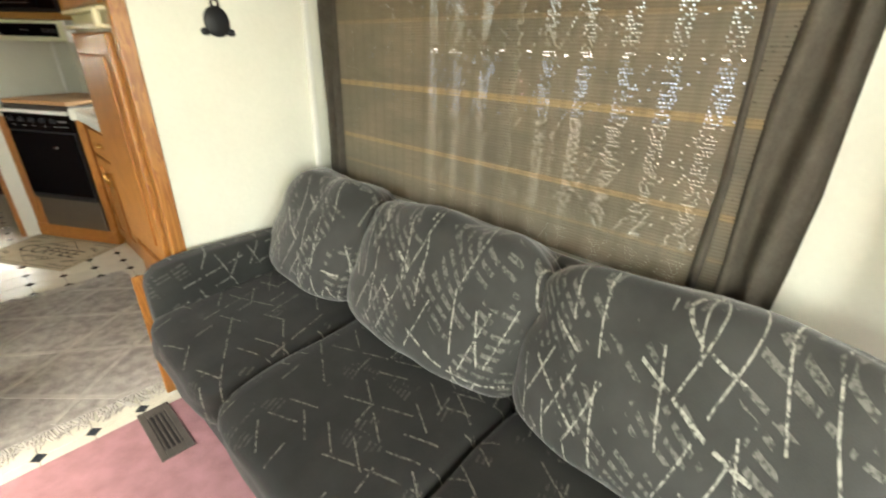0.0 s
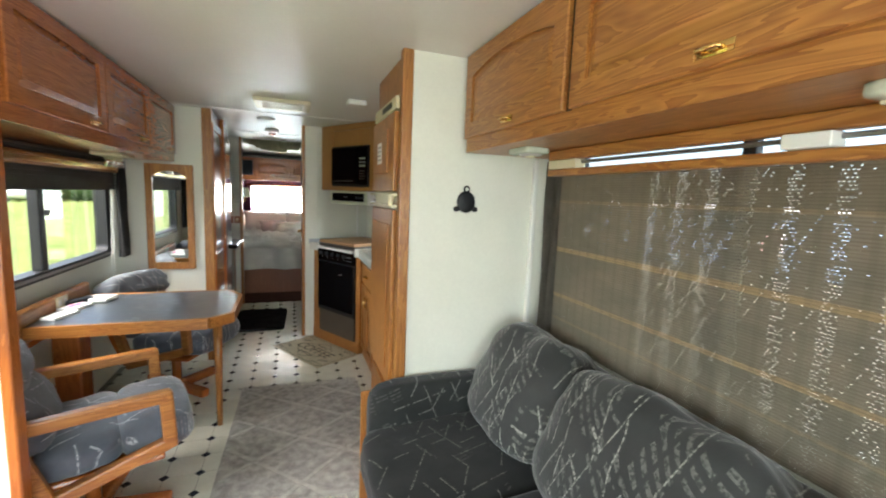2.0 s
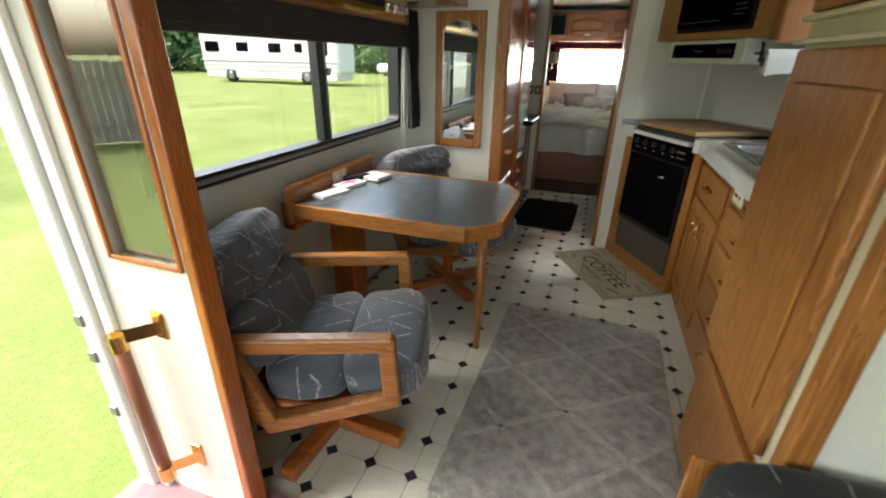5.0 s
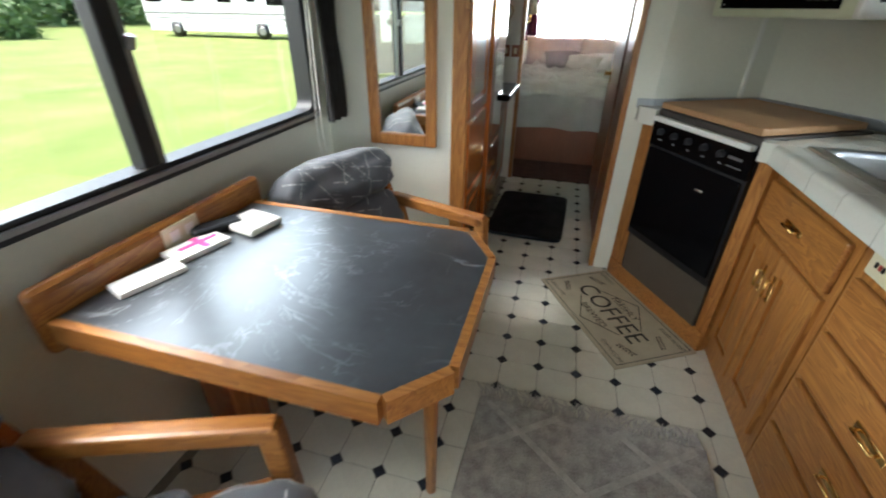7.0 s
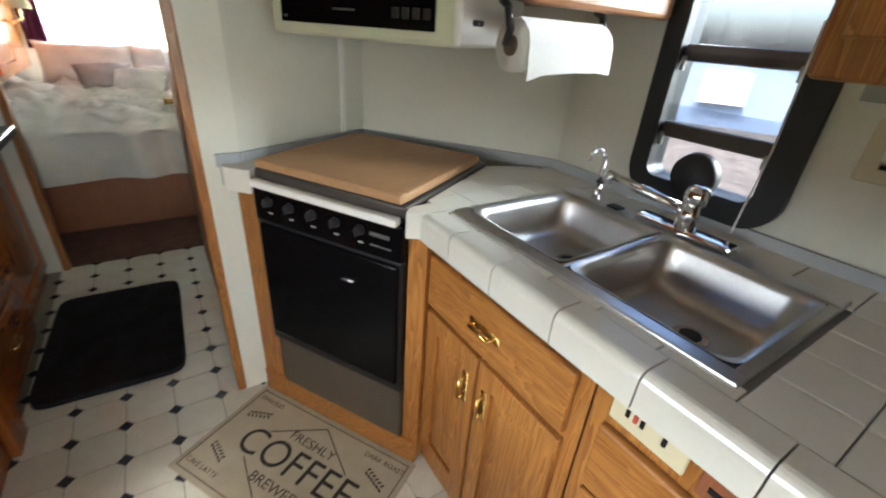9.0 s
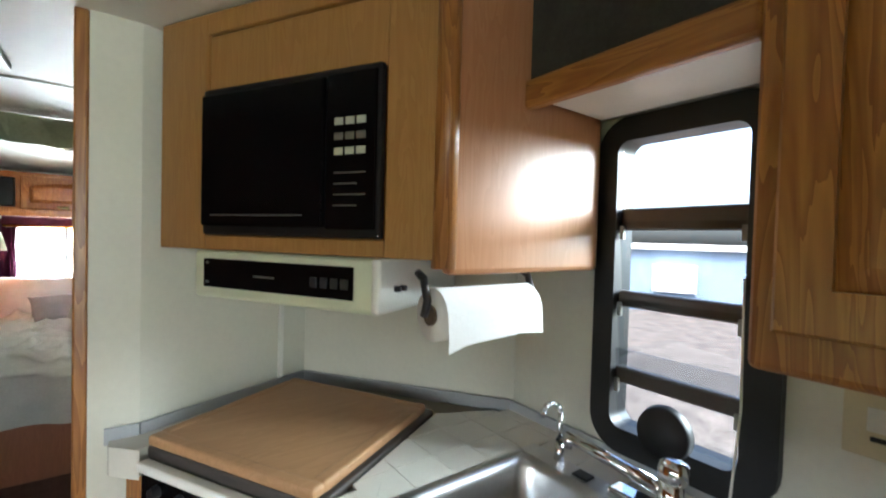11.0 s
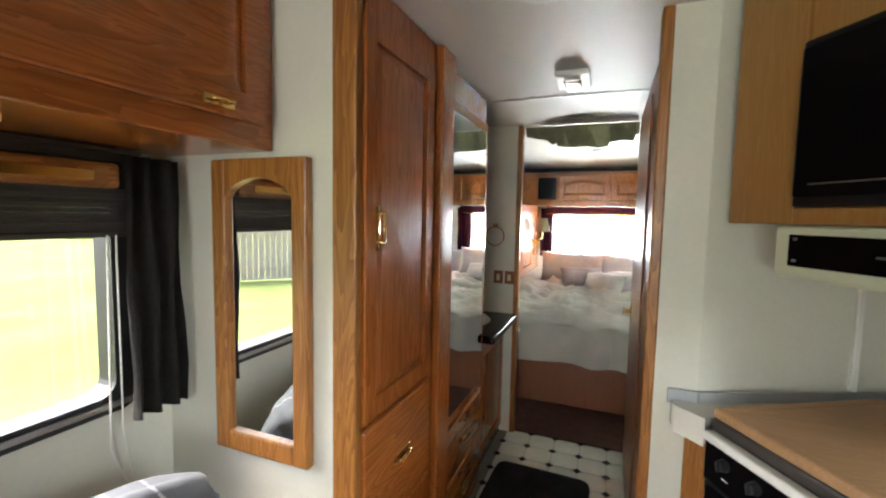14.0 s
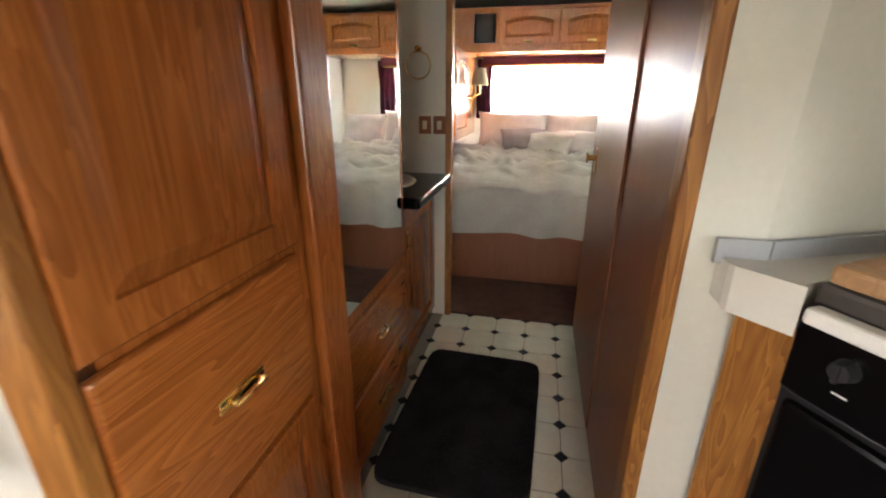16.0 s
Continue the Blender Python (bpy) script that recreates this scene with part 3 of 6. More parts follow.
trim("trim_pantry_corner", 0.60, 0.668, 4.388, 4.417, 0, CEIL, label="oak corner trim beside the pantry")
trim("trim_bedroom_left", 0.668, 0.70, 6.222, 6.275, 0, CEIL, label="brown trim at the bedroom opening")
trim("trim_bedroom_right", 1.372, 1.415, 6.222, 6.275, 0, CEIL, "veneer", "brown trim at the bedroom opening")

# ---- entry: partition with glass, grab rail, hooks ----
setting("partition", B(0.0, 0.40, 2.255, 2.285, 0, 0.835), "wall", "pale partition beside the entry door")
bm = bmesh.new()
box(bm, 0.0, 0.155, 2.255, 2.285, 0.835, 1.535), box(bm, 0.38, 0.40, 2.255, 2.285, 0.835, 1.535), box(bm, 0.0, 0.40, 2.255, 2.285, 1.535, CEIL)
setting("partition_upper", bm, "wall", "pale partition frame round a glass pane")
trim("trim_partition_edge", 0.40, 0.432, 2.245, 2.30, 0, CEIL, "red_z", "reddish oak edge of the partition")
pane = thing("partition_window", (0.23, 2.25, 0.835), "tall clear glass pane in a thin reddish wood frame", "window", kind="structure")
bm = bmesh.new()
for a in ((0.150, 0.163, 0.838, 1.538), (0.374, 0.387, 0.838, 1.538)):
    box(bm, a[0], a[1], 2.246, 2.256, a[2], a[3], 0.003)
for z in (0.838, 1.525):
    box(bm, 0.163, 0.374, 2.246, 2.256, z, z + 0.013, 0.003)
part("frame", bm, "red_z", pane)
p = part("pane", B(0.155, 0.38, 2.267, 2.272, 0.836, 1.535), "tinted", pane)
p.visible_shadow = False

rail = thing("grab_rail", (0.14, 2.255, 0.13), "brown leather-wrapped grab rail on brass brackets", "handrail")
bm = bmesh.new()
cyl(bm, (0.180, 2.195, 0.18), (0.168, 2.195, 0.63), 0.018, seg=20)
part("grip", bm, M["veneer"], rail, "brown grip", True)
for z, x in ((0.175, 0.182), (0.635, 0.168)):
    bm = bmesh.new()
    box(bm, 0.232, 0.272, 2.248, 2.256, z - 0.01, z + 0.07, 0.003)
    slab(bm, [(0.262, 2.25, z + 0.008), (0.262, 2.25, z + 0.045), (x - 0.004, 2.186, z + 0.026), (x - 0.004, 2.186, z - 0.012)], (0.012, 0.010, 0))
    cyl(bm, (x, 2.195, z - 0.03), (x, 2.195, z + 0.018), 0.0215, seg=20)
    part("bracket", bm, "brass", rail, "polished brass bracket")

hook = thing("coat_hook_rack", (0.325, 2.25, 1.66), "dark wrought-iron key rack with a cut-out bird figure", "hook rack")
bm = bmesh.new()
box(bm, 0.240, 0.410, 2.247, 2.253, 1.668, 1.690, 0.002)
part("bar", bm, "black", hook)
for x in (0.257, 0.300, 0.345, 0.393):
    bm = bmesh.new()
    tube(bm, [(x, 2.247, 1.675), (x, 2.235, 1.658), (x, 2.222, 1.66), (x, 2.218, 1.672)], 0.0045, 8)
    part("hook", bm, "black", hook, "", True)
bm = bmesh.new()
for i in range(14):
    a = math.pi * i / 13
    bmesh.ops.create_icosphere(bm, subdivisions=1, radius=0.009, matrix=Matrix.Translation((0.328 + 0.062 * math.cos(a), 2.249, 1.745 + 0.07 * math.sin(a))))
box(bm, 0.260, 0.287, 2.246, 2.252, 1.69, 1.76, 0.003), box(bm, 0.360, 0.382, 2.246, 2.252, 1.69, 1.75, 0.003)
cushion(bm, pose(0.347, 2.249, 1.752, 0, 25, 0), 0.075, 0.008, 0.03, 2.5, 3)
cushion(bm, pose(0.380, 2.249, 1.765), 0.028, 0.008, 0.026, 2.2, 3)
cushion(bm, pose(0.300, 2.249, 1.735, 0, -30, 0), 0.05, 0.008, 0.03, 2.5, 3)
part("figure", bm, "black", hook)

frame_thing = thing("door_1", (0, 1.8, -0.3), "open entry doorway with an off-white moulded frame", "door", kind="structure")
bm = bmesh.new()
box(bm, -0.025, 0.045, 2.222, 2.2535, -0.34, 1.60, 0.012, None, 3)
box(bm, 0.050, 0.092, 2.236, 2.2545, -0.34, 1.62, 0.006)
box(bm, -0.066, 0.014, 1.38, 1.47, -0.34, 1.60, 0.006)
box(bm, -0.066, 0.014, 1.47, 2.222, 1.545, 1.60, 0.006)
for i in range(6):
    a = i / 5 * math.pi / 2
    box(bm, -0.06, 0.01, 2.222 - 0.07 * (1 - math.sin(a)) - 0.012, 2.225, 1.545 - 0.07 * (1 - math.cos(a)) - 0.014, 1.546)
part("frame", bm, "white", frame_thing)
for z in (0.62, 0.50, 0.30):
    part("strike_plate", B(-0.018, 0.008, 2.214, 2.223, z, z + 0.035, 0.002), "alu", frame_thing, "metal strike plate")
cab = thing("overhead_cabinet", (0.2, 1.8, 1.62), "oak overhead cabinet above the entry door", "cabinet", "overhead cabinets")
part("body", B(0.0, 0.30, 1.0, 2.20, 1.72, CEIL, 0.006), "red_y", cab)
part("rail", B(0.0, 0.13, 1.3, 2.20, 1.64, 1.70, 0.008), "oak_y", cab, "oak shade valance below the cabinet")
setting("step_well", B(-0.06, 0.5, 1.46, 2.22, -0.36, -0.30), "carpet", "mauve carpeted entry step", "step")

# ---- dinette window ----
win = thing("window_1", (0.0, 3.43, 0.9), "wide black-framed sliding window above the dinette table", "window", kind="structure")
bm = bmesh.new()
outer, inner = round_rect(2.56, 4.30, 0.885, 1.58, 0.06, 6), round_rect(2.61, 4.235, 0.93, 1.53, 0.045, 6)
rings = [[bm.verts.new((x, y, z)) for y, z in ps] for x, ps in ((0.0, outer), (0.022, outer), (0.022, inner), (-0.05, inner))]
for ra, rb in zip(rings, rings[1:]):
    for i in range(len(ra)):
        j = (i + 1) % len(ra)
        bm.faces.new((ra[i], ra[j], rb[j], rb[i]))
bmesh.ops.recalc_face_normals(bm, faces=bm.faces)
part("window_frame", bm, "rubber", win, "black rubber and aluminium frame")
part("mullion", B(-0.03, 0.02, 3.395, 3.445, 0.93, 1.53, 0.006), "rubber", win)
part("sill_track", B(0.0, 0.03, 2.58, 4.28, 0.90, 0.915, 0.003), "alu", win)
bm = bmesh.new()
box(bm, -0.01, 0.012, 3.445, 3.47, 0.93, 1.53, 0.003), cyl(bm, (0.02, 3.46, 1.22), (0.03, 3.46, 1.25), 0.012)
part("sash", bm, "alu", win)
for y0, y1 in ((2.6, 3.40), (3.44, 4.25)):
    p = part("pane", B(-0.012, -0.007, y0, y1, 0.92, 1.54), "glass", win)
    p.visible_shadow = False
shade = thing("pleated_shade", (0.05, 3.43, 1.37), "raised dark brown pleated shade over the dinette window", "blind")
bm = bmesh.new()
for i in range(18):
    z = 1.37 + i * 0.0115
    box(bm, 0.025 + 0.012 * (i % 2), 0.06 + 0.008 * (i % 2), 2.57, 4.29, z, z + 0.011)
part("pleats", bm, "pleat", shade)
part("bottom_rail", B(0.022, 0.066, 2.57, 4.29, 1.355, 1.37, 0.003), "pleat", shade)
val = thing("window_valance", (0.09, 3.4, 1.49), "oak valance rail with a tarnished brass strip", "valance")
part("board", B(0.075, 0.115, 2.5, 4.21, 1.475, 1.535, 0.01), "oak_y", val)
part("strip", B(0.115, 0.12, 2.55, 4.15, 1.49, 1.515, 0.002), "brass", val, "tarnished brass strip")


def pleated(bm, x, y0, y1, z0, z1, depth, waves, along="y", drop=0.0):
    """A hanging curtain with folds."""
    n = waves * 8
    rows = []
    for j in range(7):
        f = j / 6
        row = []
        for i in range(n + 1):
            s = i / n
            d = depth * (0.6 + 0.4 * f) * math.sin(2 * math.pi * waves * s + 0.6 * math.sin(5 * s + 3 * f))
            y = y0 + (y1 - y0) * s + 0.006 * math.sin(9 * f + 7 * s)
            z = z1 + (z0 - z1) * f - drop * f * math.sin(math.pi * s)
            row.append(bm.verts.new((x + d, y, z) if along == "y" else (y, x + d, z)))
        rows.append(row)
    for a, b in zip(rows, rows[1:]):
        for i in range(n):
            bm.faces.new((a[i], a[i + 1], b[i + 1], b[i]))
    bmesh.ops.solidify(bm, geom=bm.faces[:], thickness=0.004)
    return bm


cur = thing("curtain", (0.08, 4.3, 0.9), "dark charcoal side curtain beside the dinette window", "curtain", "dinette curtains")
part("cloth", pleated(bmesh.new(), 0.10, 4.22, 4.37, 0.88, 1.56, 0.025, 3), "curtain", cur, "", True)
bm = bmesh.new()
tube(bm, [(0.07, 4.22, 1.36), (0.06, 4.225, 0.85), (0.06, 4.25, 0.66)], 0.0025, 6)
tube(bm, [(0.07, 4.20, 1.36), (0.05, 4.20, 0.80), (0.05, 4.24, 0.68), (0.06, 4.25, 0.66)], 0.0025, 6)
part("cord", bm, "white", cur, "thin white shade cord")
cur = thing("curtain", (0.08, 2.5, 0.9), "dark charcoal side curtain beside the entry partition", "curtain", "dinette curtains")
part("cloth", pleated(bmesh.new(), 0.085, 2.42, 2.56, 0.93, 1.56, 0.025, 3), "curtain", cur, "", True)


# ---- overhead cabinets ----
def overhead(y0, y1, splits, xf, xb, z0, z1, face, mat, label, group, side_mat, arch, pulls):
    s = 1 if face > 0 else -1
    c = thing("overhead_cabinet", ((xf + xb) / 2, (y0 + y1) / 2, z0), label, "cabinet", group)
    part("body", B(min(xf, xb), max(xf, xb), y0, y1, z0, z1, 0.004), side_mat, c)
    f = plane_at((xf, y0, z0), (0, 1, 0), (s, 0, 0))
    for (a, b), pl in zip(splits, pulls):
        panel_door(c, f, a - y0 + 0.004, b - y0 - 0.004, 0.055, z1 - z0 - 0.01, mat, (pl - y0, 0.082, False, 0.055), arch, rail=0.062)
    return c


overhead(2.30, 4.395, [(2.34, 3.10), (3.10, 3.75), (3.75, 4.36)], 0.414, 0.0, 1.58, CEIL, 1, "red_y", "dark oak overhead cabinet with three panel doors above the dinette", "overhead cabinets", "red_y", 0.0, (2.95, 3.60, 4.22))
overhead(-0.4, 2.385, [(1.665, 2.375), (0.80, 1.645), (0.0, 0.78)], 1.96, XR, 1.595, CEIL, -1, "oak_y", "golden oak overhead cabinet with arched panel doors above the sofa", "overhead cabinets", "oak_y", 0.035, (1.99, 1.22, 0.4))

# Black strips stand in for the shade between the sofa cabinet's doors.
for y0, y1 in ((1.646, 1.664), (0.781, 0.799)):
    tagged(part("gap_shade", B(1.9565, 1.9598, y0, y1, 1.648, CEIL - 0.01), "black", bpy.data.objects["overhead_cabinet.002"]), "black strip painted as shade between the doors")

# ---- sofa window ----
bl = thing("woven_blind", (2.37, 1.3, 0.8), "lowered brown woven-wood blind with light through its gaps", "blind")
p = part("screen", B(2.368, 2.371, 0.80, 2.25, 0.78, 1.52), "blind", bl)
part("valance", B(2.20, 2.235, -0.2, 2.11, 1.497, 1.523, 0.006), "oak_y", bl, "oak lower valance strip")
part("upper_valance", B(2.20, 2.235, -0.2, 2.11, 1.556, 1.594, 0.006), "oak_y", bl, "oak upper valance strip")
part("end_block", B(2.195, 2.24, 1.93, 2.10, 1.523, 1.556, 0.003), "cream", bl, "pale end block")
part("rod", cyl(bmesh.new(), (2.225, -0.2, 1.546), (2.225, 1.93, 1.546), 0.006), "alu", bl, "grey metal curtain rod", True)
part("bracket", B(2.19, 2.24, 1.16, 1.25, 1.524, 1.555, 0.004), "white", bl, "white bracket")
part("roll", cyl(bmesh.new(), (2.39, 0.3, 1.528), (2.39, 2.15, 1.528), 0.010), "alu", bl, "rolled tube", True)
cur = thing("curtain", (2.38, 2.3, 0.6), "dark grey-brown curtain at the edge of the sofa window", "curtain", "sofa curtains")
part("cloth", pleated(bmesh.new(), 2.385, 2.245, 2.385, 0.55, 1.58, 0.02, 2), "taupe", cur, "", True)
cur = thing("curtain", (2.38, 0.7, 0.6), "dark grey-brown curtain at the edge of the sofa window", "curtain", "sofa curtains")
part("cloth", pleated(bmesh.new(), 2.375, 0.685, 0.865, 0.55, 1.58, 0.025, 3), "taupe", cur, "", True)
win = thing("window_2", (2.45, 1.3, 0.82), "black-framed window behind the woven blind", "window", kind="structure")
bm = bmesh.new()
for z0, z1 in ((0.80, 0.85), (1.64, 1.68)):
    box(bm, 2.455, 2.49, 0.73, 2.27, z0, z1, 0.006)
for y0, y1 in ((0.73, 0.78), (1.48, 1.52), (2.22, 2.27)):
    box(bm, 2.455, 2.49, y0, y1, 0.85, 1.64, 0.006)
part("window_frame", bm, "rubber", win)
p = part("pane", B(2.468, 2.472, 0.75, 2.25, 0.83, 1.655), "glass", win)
p.visible_shadow = False

for y, lab in ((2.10, "yellowed plastic under-cabinet reading lamp"), (1.0, "yellowed plastic under-cabinet reading lamp")):
    lamp = thing("reading_lamp", (2.1, y, 1.56), lab, "lamp", "under-cabinet lamps")
    bm = bmesh.new()
    cushion(bm, pose(2.09, y - 0.02, 1.584), 0.105, 0.15, 0.026, 7.0, 5)
    part("housing", bm, "lamp_plastic", lamp, "", True)
    part("lens", cushion(bmesh.new(), pose(2.085, y - 0.045, 1.574), 0.075, 0.075, 0.02, 4.0, 5), "sheer", lamp, "clear ribbed lens", True)
    part("bulb_holder", cyl(bmesh.new(), (2.085, y - 0.045, 1.558), (2.085, y - 0.045, 1.568), 0.016, 0.022), "cream", lamp, "cream bulb holder", True)
    part("switch", B(2.08, 2.09, y + 0.03, y + 0.045, 1.566, 1.573, 0.002), "cream", lamp)

# ---- sofa ----
sofa = thing("sofa", (1.9, 1.4, 0.0), "charcoal patterned velvet sofa with three loose back cushions and oak sides", "sofa")
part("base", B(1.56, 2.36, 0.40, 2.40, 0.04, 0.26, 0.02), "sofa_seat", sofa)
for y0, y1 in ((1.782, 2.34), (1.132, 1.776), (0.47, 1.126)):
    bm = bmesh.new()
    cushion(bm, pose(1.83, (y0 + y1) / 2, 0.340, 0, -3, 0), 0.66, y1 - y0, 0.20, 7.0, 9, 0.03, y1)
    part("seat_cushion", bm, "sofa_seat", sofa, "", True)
for y in (2.35, 0.42):
    bm = bmesh.new()
    cushion(bm, pose(1.945, y, 0.418), 0.80, 0.12, 0.365, 6.0, 7)
    part("arm", bm, "sofa_arm", sofa, "", True)
part("side_panel", B(1.525, 2.3, 2.406, 2.418, 0.0, 0.54, 0.004), "oak_z", sofa, "oak side panel")
bm = bmesh.new()
cushion(bm, pose(2.315, 1.4, 0.56), 0.10, 1.96, 0.44, 8.0, 7)
part("back", bm, "sofa_back", sofa, "", True)


def back_cushion(y0, y1, seed):
    """A slumped loose cushion that leans on the sofa's back, with drawn-in creases from its top seam."""
    bm = bmesh.new()
    m = pose(2.175, (y0 + y1) / 2, 0.632, seed * 1.5, 25, seed * 1.5)
    cushion(bm, Matrix.Identity(4), 0.24, y1 - y0 + 0.02, 0.46, 5.0, 18, 0.06, seed * 3 + 2)
    for v in bm.verts:
        u, h = v.co.y / (y1 - y0) * 2, v.co.z / 0.2275
        fold = 0.5 + 0.5 * math.sin(u * 7.0 + seed * 2 + 0.8 * h)
        v.co.x *= 1 - 0.16 * max(0.0, h) * fold
        v.co.x -= 0.028 * (1 - h) * (1 - u * u) * (v.co.x < 0)
        v.co.z -= 0.020 * max(0.0, h) * u * u * u * u + 0.012 * fold * max(0.0, h)
        v.co = m @ v.co
    return bm


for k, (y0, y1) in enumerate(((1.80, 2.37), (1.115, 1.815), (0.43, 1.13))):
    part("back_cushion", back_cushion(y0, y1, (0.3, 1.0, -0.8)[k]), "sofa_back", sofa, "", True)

hat = thing("wall_plaque", (1.99, 2.41, 1.335), "small black cast-iron pot-shaped wall plaque", "wall decor")
bm = bmesh.new()
cushion(bm, pose(1.982, 2.411, 1.381), 0.088, 0.018, 0.098, 2.1, 6)
for x in (1.938, 2.026):
    cushion(bm, pose(x, 2.412, 1.349), 0.03, 0.014, 0.024, 2.4, 3)
part("body", bm, "black", hat, "", True)
bm = bmesh.new()
for i in range(10):
    a, b = 2 * math.pi * i / 10, 2 * math.pi * (i + 1) / 10
    cyl(bm, (1.984 + 0.013 * math.cos(a), 2.412, 1.438 + 0.013 * math.sin(a)), (1.984 + 0.013 * math.cos(b), 2.412, 1.438 + 0.013 * math.sin(b)), 0.004, seg=6)
part("loop", bm, "black", hat)
vent = thing("floor_register", (1.455, 2.2, 0.006), "brown metal floor heating register in the mauve carpet", "vent")
bm = bmesh.new()
for a in ((1.402, 1.424, 2.06, 2.35), (1.486, 1.508, 2.06, 2.35)):
    box(bm, *a, 0.004, 0.012, 0.002)
for a in ((2.06, 2.10), (2.31, 2.35)):
    box(bm, 1.424, 1.486, *a, 0.004, 0.012, 0.002)
part("frame", bm, "pleat", vent)
part("well", B(1.415, 1.495, 2.09, 2.32, 0.004, 0.0065), "black", vent)
for i in range(4):
    part("slat", B(1.428 + i * 0.016, 1.434 + i * 0.016, 2.10, 2.31, 0.0065, 0.011), "pleat", vent)

# ---- dinette ----
tab = thing("dinette_table", (0.5, 3.3, 0.0), "dark marble-laminate dinette table with clipped corners and oak edging", "table")
top_pts = [(0.10, 3.02), (0.838, 3.02), (0.932, 3.118), (0.932, 3.528), (0.848, 3.66), (0.10, 3.66)]
part("tabletop", prism(bmesh.new(), top_pts, 0.70, 0.737), "marble", tab)
bm = bmesh.new()
for i in range(5):
    a, b = Vector((*top_pts[i], 0)), Vector((*top_pts[i + 1], 0))
    d = (b - a).normalized()
    w = Vector((d.y, -d.x, 0)) * 0.02
    slab(bm, [a + Vector((0, 0, 0.683)), b + Vector((0, 0, 0.683)), b + Vector((0, 0, 0.739)), a + Vector((0, 0, 0.739))], w)
bmesh.ops.recalc_face_normals(bm, faces=bm.faces)
part("edging", bm, "oak_x", tab, "oak edging")
part("leg", cyl(bmesh.new(), (0.838, 3.307, 0.0), (0.838, 3.305, 0.70), 0.015, 0.026), "oak_z", tab, "tapered oak leg", True)
part("backboard", B(0.055, 0.095, 2.99, 3.73, 0.645, 0.812, 0.022, None, 3), "oak_y", tab, "oak backboard fixed along the wall")
part("wall_support", B(0.0, 0.06, 3.05, 3.66, 0.60, 0.72, 0.004), "red_y", tab)
part("pedestal", B(0.08, 0.20, 3.27, 3.41, 0.0, 0.69, 0.01), "red_z", tab, "dark wooden pedestal post")
outlet = thing("wall_outlet", (0.10, 3.37, 0.76), "cream outlet plate on the table's backboard", "outlet")
part("plate", B(0.096, 0.102, 3.31, 3.43, 0.735, 0.80, 0.003), "cream", outlet)
part("socket", B(0.102, 0.104, 3.33, 3.36, 0.755, 0.785, 0.002), "white", outlet)
part("socket", B(0.102, 0.104, 3.38, 3.41, 0.755, 0.785, 0.002), "white", outlet)
bk = thing("leaflet_stack", (0.19, 3.25, 0.737), "small stack of white and pink printed leaflets", "papers")
part("leaflet", B(-0.035, 0.035, -0.075, 0.075, 0.738, 0.750, 0, pose(0.165, 3.19, 0, 0, 0, -18)), "paper", bk)
part("leaflet", B(-0.04, 0.04, -0.075, 0.075, 0.738, 0.752, 0, pose(0.165, 3.345, 0, 0, 0, -14)), "paper", bk)
M["pink"] = plain("pink_print", (0.75, 0.06, 0.28), 0.5, var=0.1)
part("print", B(-0.038, 0.038, -0.012, 0.008, 0.752, 0.7528, 0, pose(0.165, 3.36, 0, 0, 0, -14)), "pink", bk, "pink printed stripe")
part("print", B(-0.012, 0.004, -0.06, 0.05, 0.752, 0.7532, 0, pose(0.165, 3.36, 0, 0, 0, -14)), "pink", bk, "pink printed stripe")
bk = thing("white_box", (0.22, 3.55, 0.737), "flat white plastic case lying on the table", "box")
part("case", B(-0.065, 0.065, -0.06, 0.06, 0.738, 0.760, 0.008, pose(0.215, 3.51, 0, 0, 0, -12)), "white", bk)
bk = thing("glasses_case", (0.13, 3.47, 0.737), "black object beside the white case", "case")
part("case", B(-0.03, 0.03, -0.07, 0.07, 0.738, 0.765, 0.01, pose(0.14, 3.45, 0, 0, 0, -30)), "black", bk)


